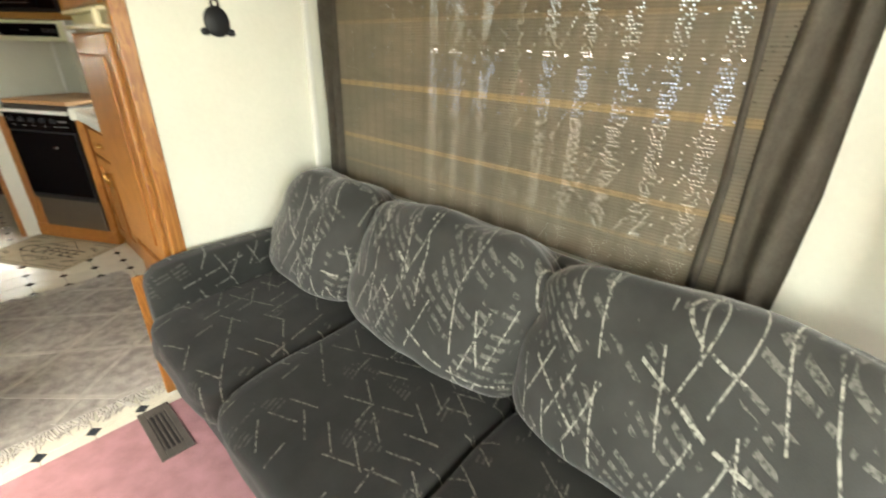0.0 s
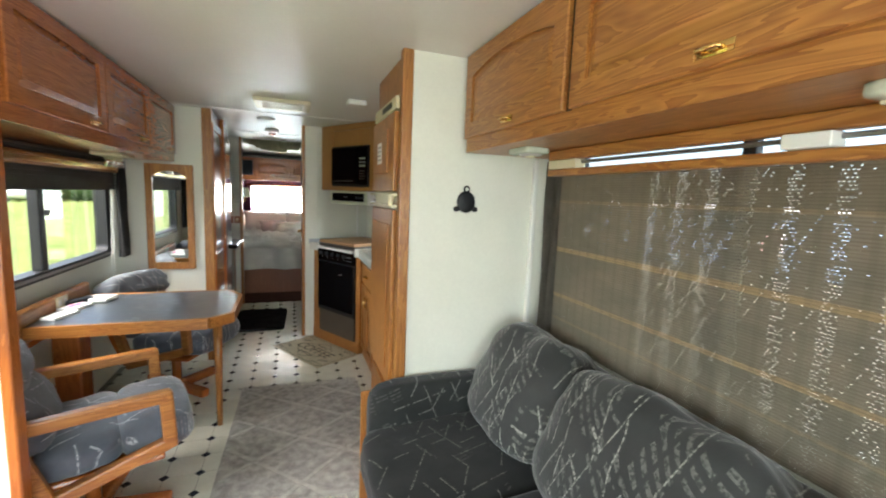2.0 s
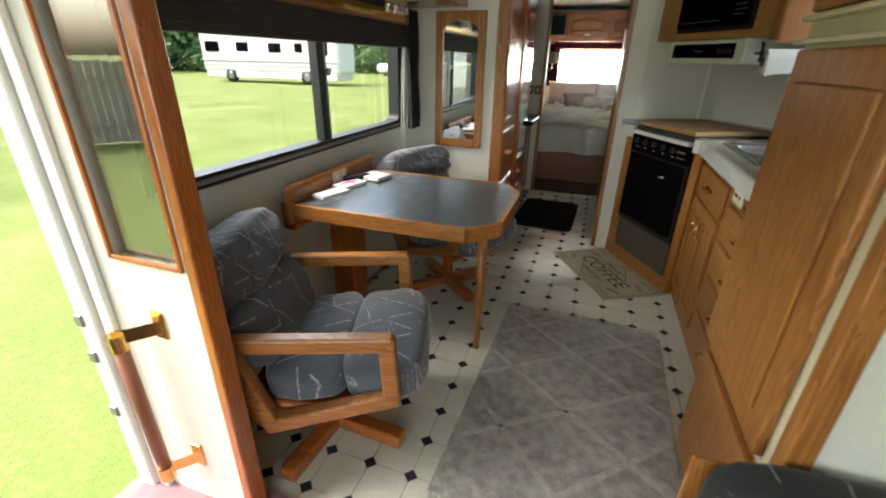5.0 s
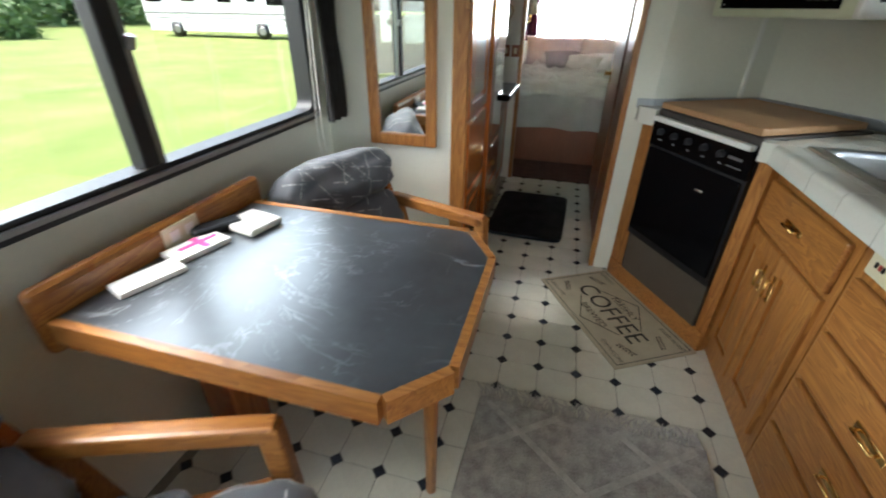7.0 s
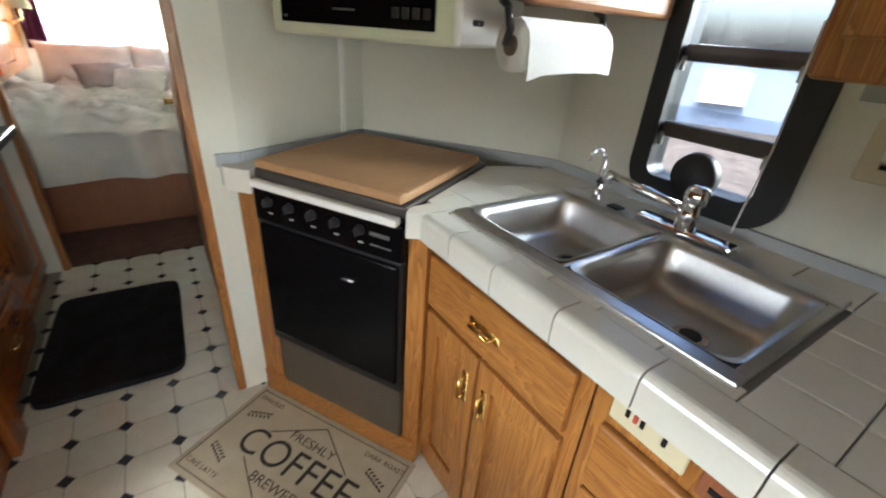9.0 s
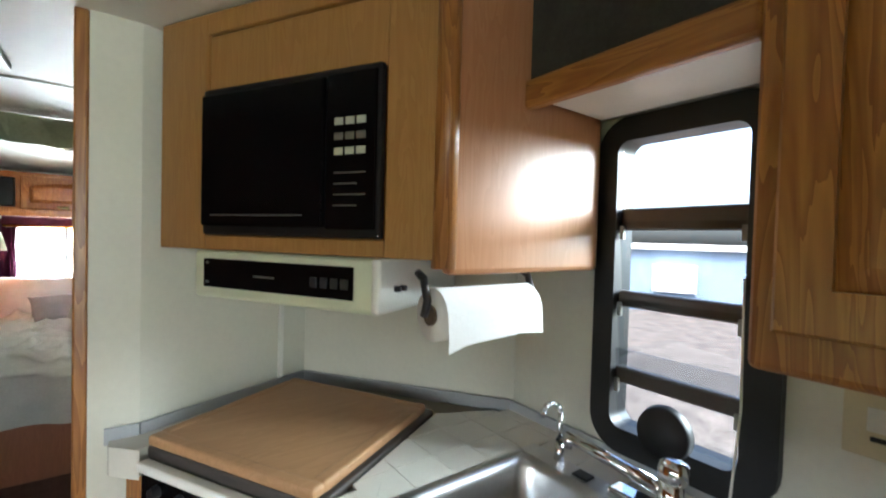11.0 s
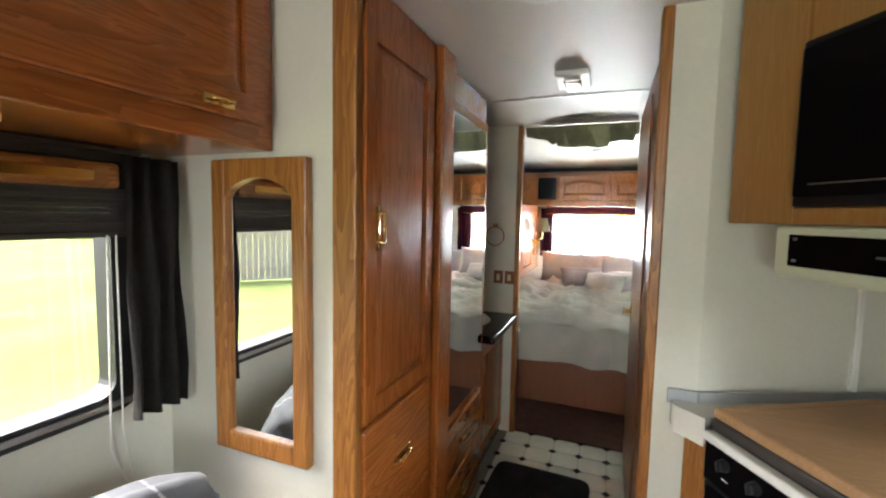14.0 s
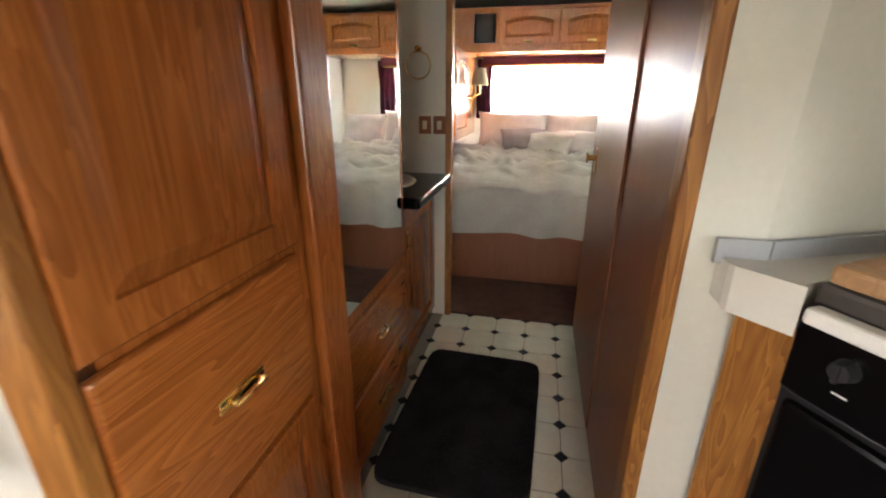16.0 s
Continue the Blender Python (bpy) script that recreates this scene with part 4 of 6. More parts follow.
def armchair(at, turn):
    """Swivel dinette chair that faces +y in its own frame."""
    c = thing("dinette_chair", (0, 0, 0), "charcoal patterned swivel dinette armchair with oak frame", "chair", "chairs at the dinette table")
    for ang in (68, 158, 248, 338):
        bm = bmesh.new()
        box(bm, 0.02, 0.285, -0.03, 0.03, 0.0, 0.055, 0.012, pose(0, 0, 0, 0, 0, ang))
        part("foot", bm, "red_y", c, "dark oak foot")
    part("post", cyl(bmesh.new(), (0, 0, 0.05), (0, 0, 0.30), 0.03), "red_z", c, "", True)
    part("seat_board", B(-0.24, 0.24, -0.22, 0.24, 0.295, 0.32, 0.01), "red_y", c)
    for y, z, dy, dz, tilt in ((-0.02, 0.385, 0.27, 0.15, 6), (0.22, 0.402, 0.27, 0.165, 4)):
        bm = bmesh.new()
        cushion(bm, pose(0, y, z, tilt, 0, 0), 0.50, dy, dz, 4.2, 9, 0.05, y * 9)
        part("seat_cushion", bm, "chair_seat", c, "", True)
    bm = bmesh.new()
    cushion(bm, pose(0, -0.185, 0.525, 24, 0, 0), 0.48, 0.15, 0.25, 3.4, 10, 0.12, 2.0)
    part("lumbar_cushion", bm, "chair_back", c, "", True)
    bm = bmesh.new()
    cushion(bm, pose(0, -0.275, 0.70, 26, 0, 0), 0.56, 0.20, 0.215, 3.2, 10, 0.14, 5.0)
    part("head_cushion", bm, "chair_back", c, "", True)
    for s in (-1, 1):
        x = 0.272 * s
        bm = bmesh.new()
        loop = [(-0.11, 0.275), (0.255, 0.385), (0.245, 0.58), (-0.21, 0.565)]
        for (ya, za), (yb, zb) in zip(loop, loop[1:] + loop[:1]):
            a, b = Vector((x, ya, za)), Vector((x, yb, zb))
            d = (b - a)
            m = Matrix.Translation((a + b) / 2) @ d.to_track_quat("Y", "Z").to_matrix().to_4x4()
            box(bm, -0.022, 0.022, -d.length / 2 - 0.018, d.length / 2 + 0.018, -0.024, 0.024, 0.008, m)
        a, b = Vector((x, -0.12, 0.28)), Vector((x, -0.33, 0.715))
        part("arm_frame", bm, "oak_y", c, "oak arm loop")
        bm = bmesh.new()
        d = b - a
        box(bm, -0.018, 0.018, -d.length / 2, d.length / 2, -0.028, 0.028, 0.008, Matrix.Translation((a + b) / 2) @ d.to_track_quat("Y", "Z").to_matrix().to_4x4())
        part("back_post", bm, "red_y", c)
    c.location, c.rotation_euler = at, (0, 0, radians(turn))
    return c


ch = armchair((0.452, 2.668, 0.0), -71)
copy_thing(ch, pose(0.49, 3.90, 0.0, 0, 0, -111))

# wall mirror
mir = thing("wall_mirror", (0.38, 4.39, 0.762), "tall wall mirror in a light oak frame with an arched top", "mirror")
x0, x1, z0, z1, fw = 0.218, 0.536, 0.762, 1.563, 0.048
bm = bmesh.new()
box(bm, x0, x0 + fw, 4.372, 4.40, z0, z1, 0.006), box(bm, x1 - fw, x1, 4.372, 4.40, z0, z1, 0.006)
box(bm, x0 + fw, x1 - fw, 4.372, 4.40, z0, z0 + 0.055, 0.006)
k = 14
pts = [(x0 + fw, z1)] + [(x0 + fw + (x1 - x0 - 2 * fw) * i / k, z1 - 0.05 - 0.05 * (1 - math.sin(math.pi * i / k) ** 0.6)) for i in range(k + 1)] + [(x1 - fw, z1)]
slab(bm, [(x, 4.374, z) for x, z in pts], (0, 0.026, 0))
part("frame", bm, "oak_z", mir)
part("glass", B(x0 + 0.03, x1 - 0.03, 4.388, 4.392, z0 + 0.03, z1 - 0.03), "mirror", mir, "silvered glass")

cur = thing("curtain", (2.2, 0.35, 0.3), "maroon cab curtain gathered beside the sofa", "curtain")
part("cloth", pleated(bmesh.new(), 2.22, 0.20, 0.50, 0.30, 1.30, 0.03, 4), "maroon", cur, "", True)

# ---- refrigerator ----
fr = thing("refrigerator", (2.0, 2.75, 0.0), "built-in refrigerator with oak door panels and cream metal edging", "refrigerator")
part("body", B(1.70, 2.44, 2.455, 3.03, 0.0, CEIL - 0.002), "oak_z", fr, "oak cabinet")
f = plane_at((1.70, 3.03, 0.0), (0, -1, 0), (-1, 0, 0))
part("edging", B(0.0, 0.565, 0.47, 1.84, 0, 0.012, 0.003, f), "cream", fr, "cream metal surround")
part("door", B(0.035, 0.53, 0.50, 1.335, 0.012, 0.035, 0.006, f), "oak_z", fr, "large oak lower door")
part("freezer_door", B(0.035, 0.53, 1.415, 1.765, 0.012, 0.035, 0.006, f), "oak_z", fr, "oak freezer door")
part("door_panel", B(0.10, 0.465, 0.57, 1.265, 0.035, 0.043, 0.006, f), "oak_z", fr, "raised oak panel")
part("freezer_panel", B(0.12, 0.42, 1.50, 1.70, 0.035, 0.042, 0.004, f), "oak_z", fr, "raised oak panel")
part("label", B(0.2, 0.3, 1.55, 1.65, 0.042, 0.0435, 0, f), "paper", fr, "small pale printed card")
bm = bmesh.new()
for i in range(4):
    box(bm, 0.21 + 0.0, 0.29, 1.565 + i * 0.02, 1.573 + i * 0.02, 0.0435, 0.0442, 0, f)
part("print", bm, "alu", fr, "grey print")
bm = bmesh.new()
for z in (1.345, 1.395):
    box(bm, 0.02, 0.56, z, z + 0.012, 0.012, 0.045, 0.003, f)
cyl(bm, f @ Vector((0.535, 1.35, 0.045)), f @ Vector((0.535, 1.40, 0.045)), 0.012)
part("hinge_rail", bm, "cream", fr, "cream metal rail and hinge")
bm = bmesh.new()
box(bm, 0.05, 0.53, 1.775, 1.83, 0.012, 0.03, 0.004, f)
part("top_vent", bm, "cream", fr, "cream vent strip")
part("vent_slot", B(0.25, 0.45, 1.79, 1.815, 0.03, 0.032, 0, f), "black", fr)
part("lower_door", B(0.03, 0.50, 0.08, 0.44, 0.0, 0.02, 0.005, f), "oak_z", fr, "small oak door below the refrigerator")

# ---- kitchen base cabinets ----
base = thing("base_cabinet", (2.1, 4.0, 0.0), "oak sink cabinet with one drawer front and two doors", "cabinet", "kitchen base cabinets")
bm = B(1.83, 1.86, 3.705, 4.265, 0.0, 0.858)
box(bm, 1.86, 2.44, 3.705, 4.265, 0.0, 0.74)
part("body", bm, "oak_z", base)
f = plane_at((1.83, 4.265, 0.0), (0, -1, 0), (-1, 0, 0))
drawer_front(base, f, 0.03, 0.53, 0.655, 0.81, "oak_y")
panel_door(base, f, 0.03, 0.265, 0.08, 0.635, "oak_z", (0.232, 0.52, True, 0.075))
panel_door(base, f, 0.275, 0.53, 0.08, 0.635, "oak_z", (0.308, 0.52, True, 0.075))
base = thing("base_cabinet", (2.1, 3.4, 0.0), "oak drawer cabinet with a stack of four drawers", "cabinet", "kitchen base cabinets")
bm = B(1.83, 1.86, 3.035, 3.700, 0.0, 0.858)
box(bm, 1.86, 2.44, 3.035, 3.700, 0.0, 0.74)
part("body", bm, "oak_z", base)
f = plane_at((1.83, 3.700, 0.0), (0, -1, 0), (-1, 0, 0))
part("false_front", B(0.185, 0.62, 0.77, 0.845, 0, 0.010, 0.003, f), "veneer", base, "brown false front")
part("slot", B(0.20, 0.60, 0.79, 0.80, 0.010, 0.012, 0, f), "black", base)
for z0, z1 in ((0.60, 0.755), (0.43, 0.585), (0.25, 0.415), (0.07, 0.235)):
    drawer_front(base, f, 0.03, 0.62, z0, z1, "oak_y")
strip = thing("monitor_panel", (1.81, 3.6, 0.77), "cream tank monitor panel with small red and black switches", "control panel")
part("plate", B(0.035, 0.165, 0.775, 0.855, 0, 0.008, 0.003, f), "cream", strip)
for i, (u, m_) in enumerate(((0.062, "black"), (0.076, "red_paint"), (0.088, "black"), (0.125, "black"))):
    part("switch", B(u, u + 0.007, 0.802, 0.816, 0.008, 0.012, 0.001, f), m_, strip)

# ---- countertop with separate ceramic tiles ----
D, N = Vector((0.5, -0.866, 0)), Vector((0.866, 0.5, 0))
OV = Vector((1.487, 4.735, 0))


def oven_point(s, d):
    return OV + D * s * 0.955 + N * d


ctr = thing("countertop", (2.1, 3.7, 0.86), "white ceramic-tile kitchen counter with grey grout and a tiled front edge", "countertop")
S0, S1, T0, T1 = 1.89, 2.275, 3.548, 4.205
for a in ((1.80, 2.44, 3.035, T0), (1.80, S0, T0, T1), (S1, 2.44, T0, T1), (1.82, 2.44, T1, 4.235)):
    part("substrate", B(*a, 0.86, 0.918), "cgrout", ctr, "grey grout bed")
a, b_ = oven_point(0.565, 0.02), oven_point(0.565, 0.50)
part("substrate", prism(bmesh.new(), [(1.80, 4.235), (2.445, 4.235), (2.445, 4.43), (b_.x, b_.y), (a.x, a.y)], 0.86, 0.918), "cgrout", ctr, "grey grout bed")
tile_mesh = {}


def tile_piece(name, parent, x0, x1, y0, y1, z, mat, t=0.008, bev=0.002):
    key = (round(x1 - x0, 4), round(y1 - y0, 4), mat)
    if key not in tile_mesh:
        me = bpy.data.meshes.new(name)
        w, h = (x1 - x0) / 2, (y1 - y0) / 2
        vs = [(-w, -h, 0), (w, -h, 0), (w, h, 0), (-w, h, 0), (-w, -h, t - bev), (w, -h, t - bev), (w, h, t - bev), (-w, h, t - bev),
              (-w + bev, -h + bev, t), (w - bev, -h + bev, t), (w - bev, h - bev, t), (-w + bev, h - bev, t)]
        fs = [(0, 1, 5, 4), (1, 2, 6, 5), (2, 3, 7, 6), (3, 0, 4, 7), (4, 5, 9, 8), (5, 6, 10, 9), (6, 7, 11, 10), (7, 4, 8, 11), (8, 9, 10, 11)]
        me.from_pydata(vs, [], fs)
        me.materials.append(M[mat])
        tile_mesh[key] = me
    ob = new(name, tile_mesh[key])
    ob.parent = parent
    ob.location = Vector(((x0 + x1) / 2, (y0 + y1) / 2, z)) - parent.location
    return ob


xs = [1.845, 1.953, 2.061, 2.169, 2.277, 2.385, 2.438]
ys = [3.04, 3.093, 3.201, 3.309, 3.417, 3.525]
for j in range(len(ys) - 1):
    for i in range(len(xs) - 1):
        tile_piece("tile", ctr, xs[i] + 0.0012, xs[i + 1] - 0.0012, ys[j] + 0.0012, ys[j + 1] - 0.0012, 0.918, "ctile")
for j in range(6):
    y0 = 3.525 + j * 0.115
    tile_piece("tile", ctr, 1.8462, 1.883, y0 + 0.0012, y0 + 0.1138, 0.918, "ctile")
    tile_piece("tile", ctr, 2.297, 2.437, y0 + 0.0012, y0 + 0.1138, 0.918, "ctile")


def clip(poly, a, b):
    """The part of a polygon that lies to the left of the line from a to b."""
    out = []
    side = lambda p: (b[0] - a[0]) * (p[1] - a[1]) - (b[1] - a[1]) * (p[0] - a[0])
    for p, q in zip(poly, poly[1:] + poly[:1]):
        sp_, sq = side(p), side(q)
        if sp_ >= 0:
            out.append(p)
        if (sp_ >= 0) != (sq >= 0):
            k = sp_ / (sp_ - sq)
            out.append((p[0] + (q[0] - p[0]) * k, p[1] + (q[1] - p[1]) * k))
    return out


r0, r1 = oven_point(0.568, 0.0), oven_point(0.568, 0.52)
corner = [(1.846, 4.217), (2.437, 4.217), (2.437, 4.43), (r1.x, r1.y), (r0.x, r0.y)]
for i in range(6):
    for j in range(4):
        cell = [(xs[i] + 0.0012, 4.2172 + j * 0.108), (xs[i + 1] - 0.0012, 4.2172 + j * 0.108), (xs[i + 1] - 0.0012, 4.3228 + j * 0.108), (xs[i] + 0.0012, 4.3228 + j * 0.108)]
        for a, b_ in zip(corner, corner[1:] + corner[:1]):
            cell = clip(cell, a, b_) if cell else cell
        if len(cell) > 2 and abs(sum(p[0] * q[1] - p[1] * q[0] for p, q in zip(cell, cell[1:] + cell[:1]))) > 0.001:
            part("tile", prism(bmesh.new(), cell, 0.918, 0.926), "ctile", ctr)
joints = [3.037, 3.122, 3.287, 3.452, 3.617, 3.782, 3.952, 4.105, 4.232]
profile = [(1.843, 0.86), (1.776, 0.86)] + [(1.796 - 0.020 * math.cos(a), 0.909 + 0.020 * math.sin(a)) for a in (0, 0.3, 0.6, 0.9, 1.2, 1.57)] + [(1.8438, 0.927)]
for y0, y1 in zip(joints, joints[1:]):
    bm = bmesh.new()
    slab(bm, [(x, y0 + 0.0015, z) for x, z in profile], (0, y1 - y0 - 0.003, 0))
    part("edge_tile", bm, "ctile", ctr, "", False)
bm = bmesh.new()
e0 = oven_point(0.572, -0.015)
prism(bm, [(1.778, 4.234), (1.86, 4.234), (1.90, 4.29), (e0.x + 0.03, e0.y + 0.035), (e0.x, e0.y)], 0.86, 0.928)
part("edge_tile", bm, "ctile", ctr)
ctr2 = thing("countertop_end", (1.43, 4.82, 0.86), "short white tile counter end beside the range", "countertop")
c0, c1 = oven_point(-0.012, -0.01), oven_point(-0.012, 0.44)
bm = prism(bmesh.new(), [(1.412, 4.802), (c0.x, c0.y), (c1.x, c1.y), (1.86, 5.005), (1.475, 4.848), (1.412, 4.848)], 0.857, 0.925)
part("top", bm, "ctile", ctr2)
part("front_edge", slab(bmesh.new(), [(1.410, 4.800, 0.855), (c0.x - 0.002, c0.y - 0.002, 0.855), (c0.x - 0.002, c0.y - 0.002, 0.928), (1.410, 4.800, 0.928)], (0.004, -0.012, 0)), "ctile", ctr2, "rounded white edge tile")
sp = thing("backsplash", (2.2, 4.4, 0.92), "low grey vinyl coving along the back of the counter", "backsplash")
bm = bmesh.new()
for (ax, ay), (bx, by) in (((1.402, 4.842), (1.475, 4.842)), ((1.475, 4.842), (1.88, 5.02)), ((1.88, 5.02), (1.98, 5.062)), ((1.98, 5.062), (2.438, 4.43)), ((2.438, 4.43), (2.438, 3.04))):
    d = Vector((bx - ax, by - ay, 0)).normalized()
    w = Vector((d.y, -d.x, 0)) * 0.010
    part("strip", slab(bmesh.new(), [(ax, ay, 0.915), (bx, by, 0.915), (bx, by, 0.955), (ax, ay, 0.955)], w), "splash", sp)

# ---- range ----
rg = thing("range", tuple(oven_point(0.28, 0.25)), "black glass gas range with a wooden cutting-board cover", "range")
FO = plane_at(tuple(OV), tuple(D), tuple(-N)) @ Matrix.Diagonal((0.955, 1, 1, 1))
part("body", B(0.0, 0.56, 0.02, 0.92, -0.50, -0.012, 0.0, FO), "black", rg)
part("control_panel", B(0.0, 0.56, 0.775, 0.885, -0.012, 0.012, 0.006, FO), "gloss", rg, "black control panel")
part("towel_bar", B(0.012, 0.548, 0.885, 0.908, 0.0, 0.03, 0.006, FO), "white", rg, "white handle strip")
part("top_rim", B(0.0, 0.56, 0.90, 0.935, -0.53, -0.002, 0.008, FO), "bar_metal", rg)
part("door", B(0.012, 0.548, 0.345, 0.765, -0.012, 0.018, 0.008, FO), "gloss", rg, "black glass oven door")
part("door_frame", B(0.0, 0.56, 0.31, 0.775, -0.012, 0.006, 0.003, FO), "black", rg)
part("door_handle", cyl(bmesh.new(), FO @ Vector((0.36, 0.675, 0.022)), FO @ Vector((0.40, 0.678, 0.022)), 0.005), "chrome", rg, "", True)
for i in range(5):
    u = 0.07 + i * 0.088
    bm = cyl(bmesh.new(), FO @ Vector((u, 0.845, 0.012)), FO @ Vector((u, 0.845, 0.030)), 0.015, 0.012)
    box(bm, u - 0.003, u + 0.003, 0.832, 0.858, 0.028, 0.036, 0.001, FO)
    part("knob", bm, "knob", rg, "dark grey knob")
    part("mark", B(u - 0.008, u + 0.010, 0.807, 0.8095, 0.012, 0.0128, 0, FO), "white", rg)
part("badge", B(0.455, 0.52, 0.838, 0.848, 0.012, 0.014, 0, FO), "alu", rg, "small silver badge")
part("badge_line", B(0.455, 0.525, 0.808, 0.812, 0.012, 0.0128, 0, FO), "alu", rg)
M["brown_panel"] = plain("brown_kick_panel", (0.075, 0.060, 0.043), 0.45, var=0.15)
part("kick_panel", B(0.02, 0.56, 0.10, 0.31, -0.02, 0.0, 0.003, FO), "brown_panel", rg, "grey-brown lower panel")
bd = thing("cutting_board", tuple(oven_point(0.28, 0.26) + Vector((0, 0, 0.94))), "wooden cutting board covering the range top", "cutting board")
part("board", B(0.012, 0.548, 0.937, 0.962, -0.49, 0.0, 0.008, FO), "board_top", bd)
bm = bmesh.new()
for a in ((0.012, 0.548, -0.03, 0.003), (0.012, 0.548, -0.493, -0.46)):
    box(bm, a[0], a[1], 0.9375, 0.964, a[2], a[3], 0.007, FO)
for a in ((0.0095, 0.045), (0.515, 0.5505)):
    box(bm, a[0], a[1], 0.9375, 0.964, -0.46, -0.03, 0.007, FO)
part("edge", bm, "board_top", bd, "plain wooden edge band")
setting("range_side_panel", B(-0.105, -0.004, 0.02, 0.855, -0.04, -0.012, 0.003, FO), "oak_z", "oak filler panel beside the range", "trim")
setting("range_side_filler", B(0.564, 0.625, 0.02, 0.855, -0.06, -0.012, 0.003, FO), "oak_z", "oak filler panel beside the range", "trim")
setting("range_base_board", B(-0.10, 0.62, 0.0, 0.10, -0.05, -0.004, 0.003, FO), "oak_x", "oak base board below the range", "trim")

# ---- sink and taps ----
sk = thing("sink", (2.09, 3.87, 0.9), "double-bowl brushed stainless steel sink", "sink")
bm = bmesh.new()
SX0, SX1, SY0, SY1 = 1.868, 2.315, 3.535, 4.222
bowls = [(1.912, 2.245, 3.565, 3.868, 0.125), (1.912, 2.245, 3.902, 4.192, 0.115)]


rim_z = 0.934
box(bm, SX0, 1.902, SY0, SY1, 0.92, rim_z, 0.004), box(bm, 2.255, SX1, SY0, SY1, 0.92, rim_z, 0.004)
for y0, y1 in ((SY0, 3.555), (3.878, 3.892), (4.202, SY1)):
    box(bm, 1.9015, 2.2555, y0, y1, 0.921, rim_z - 0.0005, 0.003)
part("rim", bm, "steel", sk)
for x0, x1, y0, y1, dep in bowls:
    bm = bmesh.new()
    rings = []
    for off, z, r in ((-0.012, rim_z + 0.001, 0.03), (0.0, rim_z - 0.004, 0.035), (0.006, rim_z - 0.02, 0.04), (0.012, rim_z - dep + 0.035, 0.045), (0.018, rim_z - dep + 0.016, 0.05), (0.032, rim_z - dep + 0.005, 0.055), (0.055, rim_z - dep, 0.06)):
        rings.append([bm.verts.new((x, y, z)) for x, y in round_rect(x0 + off, x1 - off, y0 + off, y1 - off, r)])
    for a, b_ in zip(rings, rings[1:]):
        for i in range(len(a)):
            j = (i + 1) % len(a)
            bm.faces.new((a[i], a[j], b_[j], b_[i]))
    bm.faces.new(rings[-1])
    bmesh.ops.recalc_face_normals(bm, faces=bm.faces)
    bw = part("bowl", bm, "steel", sk, "", True)
    cx_, cy_ = (x0 + x1) / 2 + 0.03, (y0 + y1) / 2 - 0.02
    bm = cyl(bmesh.new(), (cx_, cy_, rim_z - dep + 0.001), (cx_, cy_, rim_z - dep + 0.005), 0.038, 0.033, 24)
    part("strainer", bm, "chrome", bw, "chrome drain", True)
    part("drain", cyl(bmesh.new(), (cx_, cy_, rim_z - dep + 0.005), (cx_, cy_, rim_z - dep + 0.0065), 0.022, seg=20), "black", bw)
tap = thing("faucet", (2.29, 3.86, 0.93), "chrome single-lever kitchen faucet with a long spout", "faucet")
part("base", B(2.262, 2.31, 3.74, 3.98, 0.934, 0.955, 0.008, None, 3), "chrome", tap)
part("column", cyl(bmesh.new(), (2.285, 3.86, 0.95), (2.285, 3.86, 1.02), 0.025, 0.022, 20), "chrome", tap, "", True)
part("lever", cushion(bmesh.new(), pose(2.285, 3.855, 1.035, 0, 15, 0), 0.055, 0.05, 0.05, 3, 4), "chrome", tap, "", True)
bm = cyl(bmesh.new(), (2.284, 3.865, 0.992), (2.246, 4.07, 1.030), 0.015, 0.011, 18)
cyl(bm, (2.248, 4.062, 1.034), (2.246, 4.066, 1.006), 0.0125, 0.011, 18)
part("spout", bm, "chrome", tap, "long straight chrome spout", True)
tap = thing("drinking_water_tap", (2.30, 4.13, 0.93), "small chrome gooseneck filter tap", "faucet")
part("base", cyl(bmesh.new(), (2.30, 4.13, 0.925), (2.30, 4.13, 0.975), 0.013, 0.009), "chrome", tap, "", True)
part("neck", tube(bmesh.new(), [(2.30, 4.13, 0.97), (2.30, 4.13, 1.05), (2.294, 4.133, 1.066), (2.28, 4.137, 1.074), (2.264, 4.142, 1.07), (2.255, 4.145, 1.056), (2.253, 4.146, 1.042)], 0.006), "chrome", tap, "", True)
part("lever", cushion(bmesh.new(), pose(2.30, 4.125, 0.985), 0.03, 0.02, 0.012, 3, 3), "black", tap, "black lever", True)
part("spray_hole", B(2.268, 2.30, 4.03, 4.07, 0.934, 0.94, 0.003), "black", tap)

# ---- kitchen window, louvred ----
win = thing("window_3", (2.45, 3.95, 0.985), "louvred kitchen window in a rounded black rubber frame", "window", kind="structure")
bm = bmesh.new()
outer, inner = round_rect(3.735, 4.135, 0.948, 1.772, 0.085, 8), round_rect(3.80, 4.08, 1.01, 1.712, 0.03, 8)
rings = [[bm.verts.new((x, y, z)) for y, z in ps] for x, ps in ((2.452, outer), (2.425, outer), (2.425, inner), (2.50, inner))]
for a, b_ in zip(rings, rings[1:]):
    for i in range(len(a)):
        j = (i + 1) % len(a)
        bm.faces.new((a[i], a[j], b_[j], b_[i]))
bmesh.ops.recalc_face_normals(bm, faces=bm.faces)
part("window_frame", bm, "rubber", win)
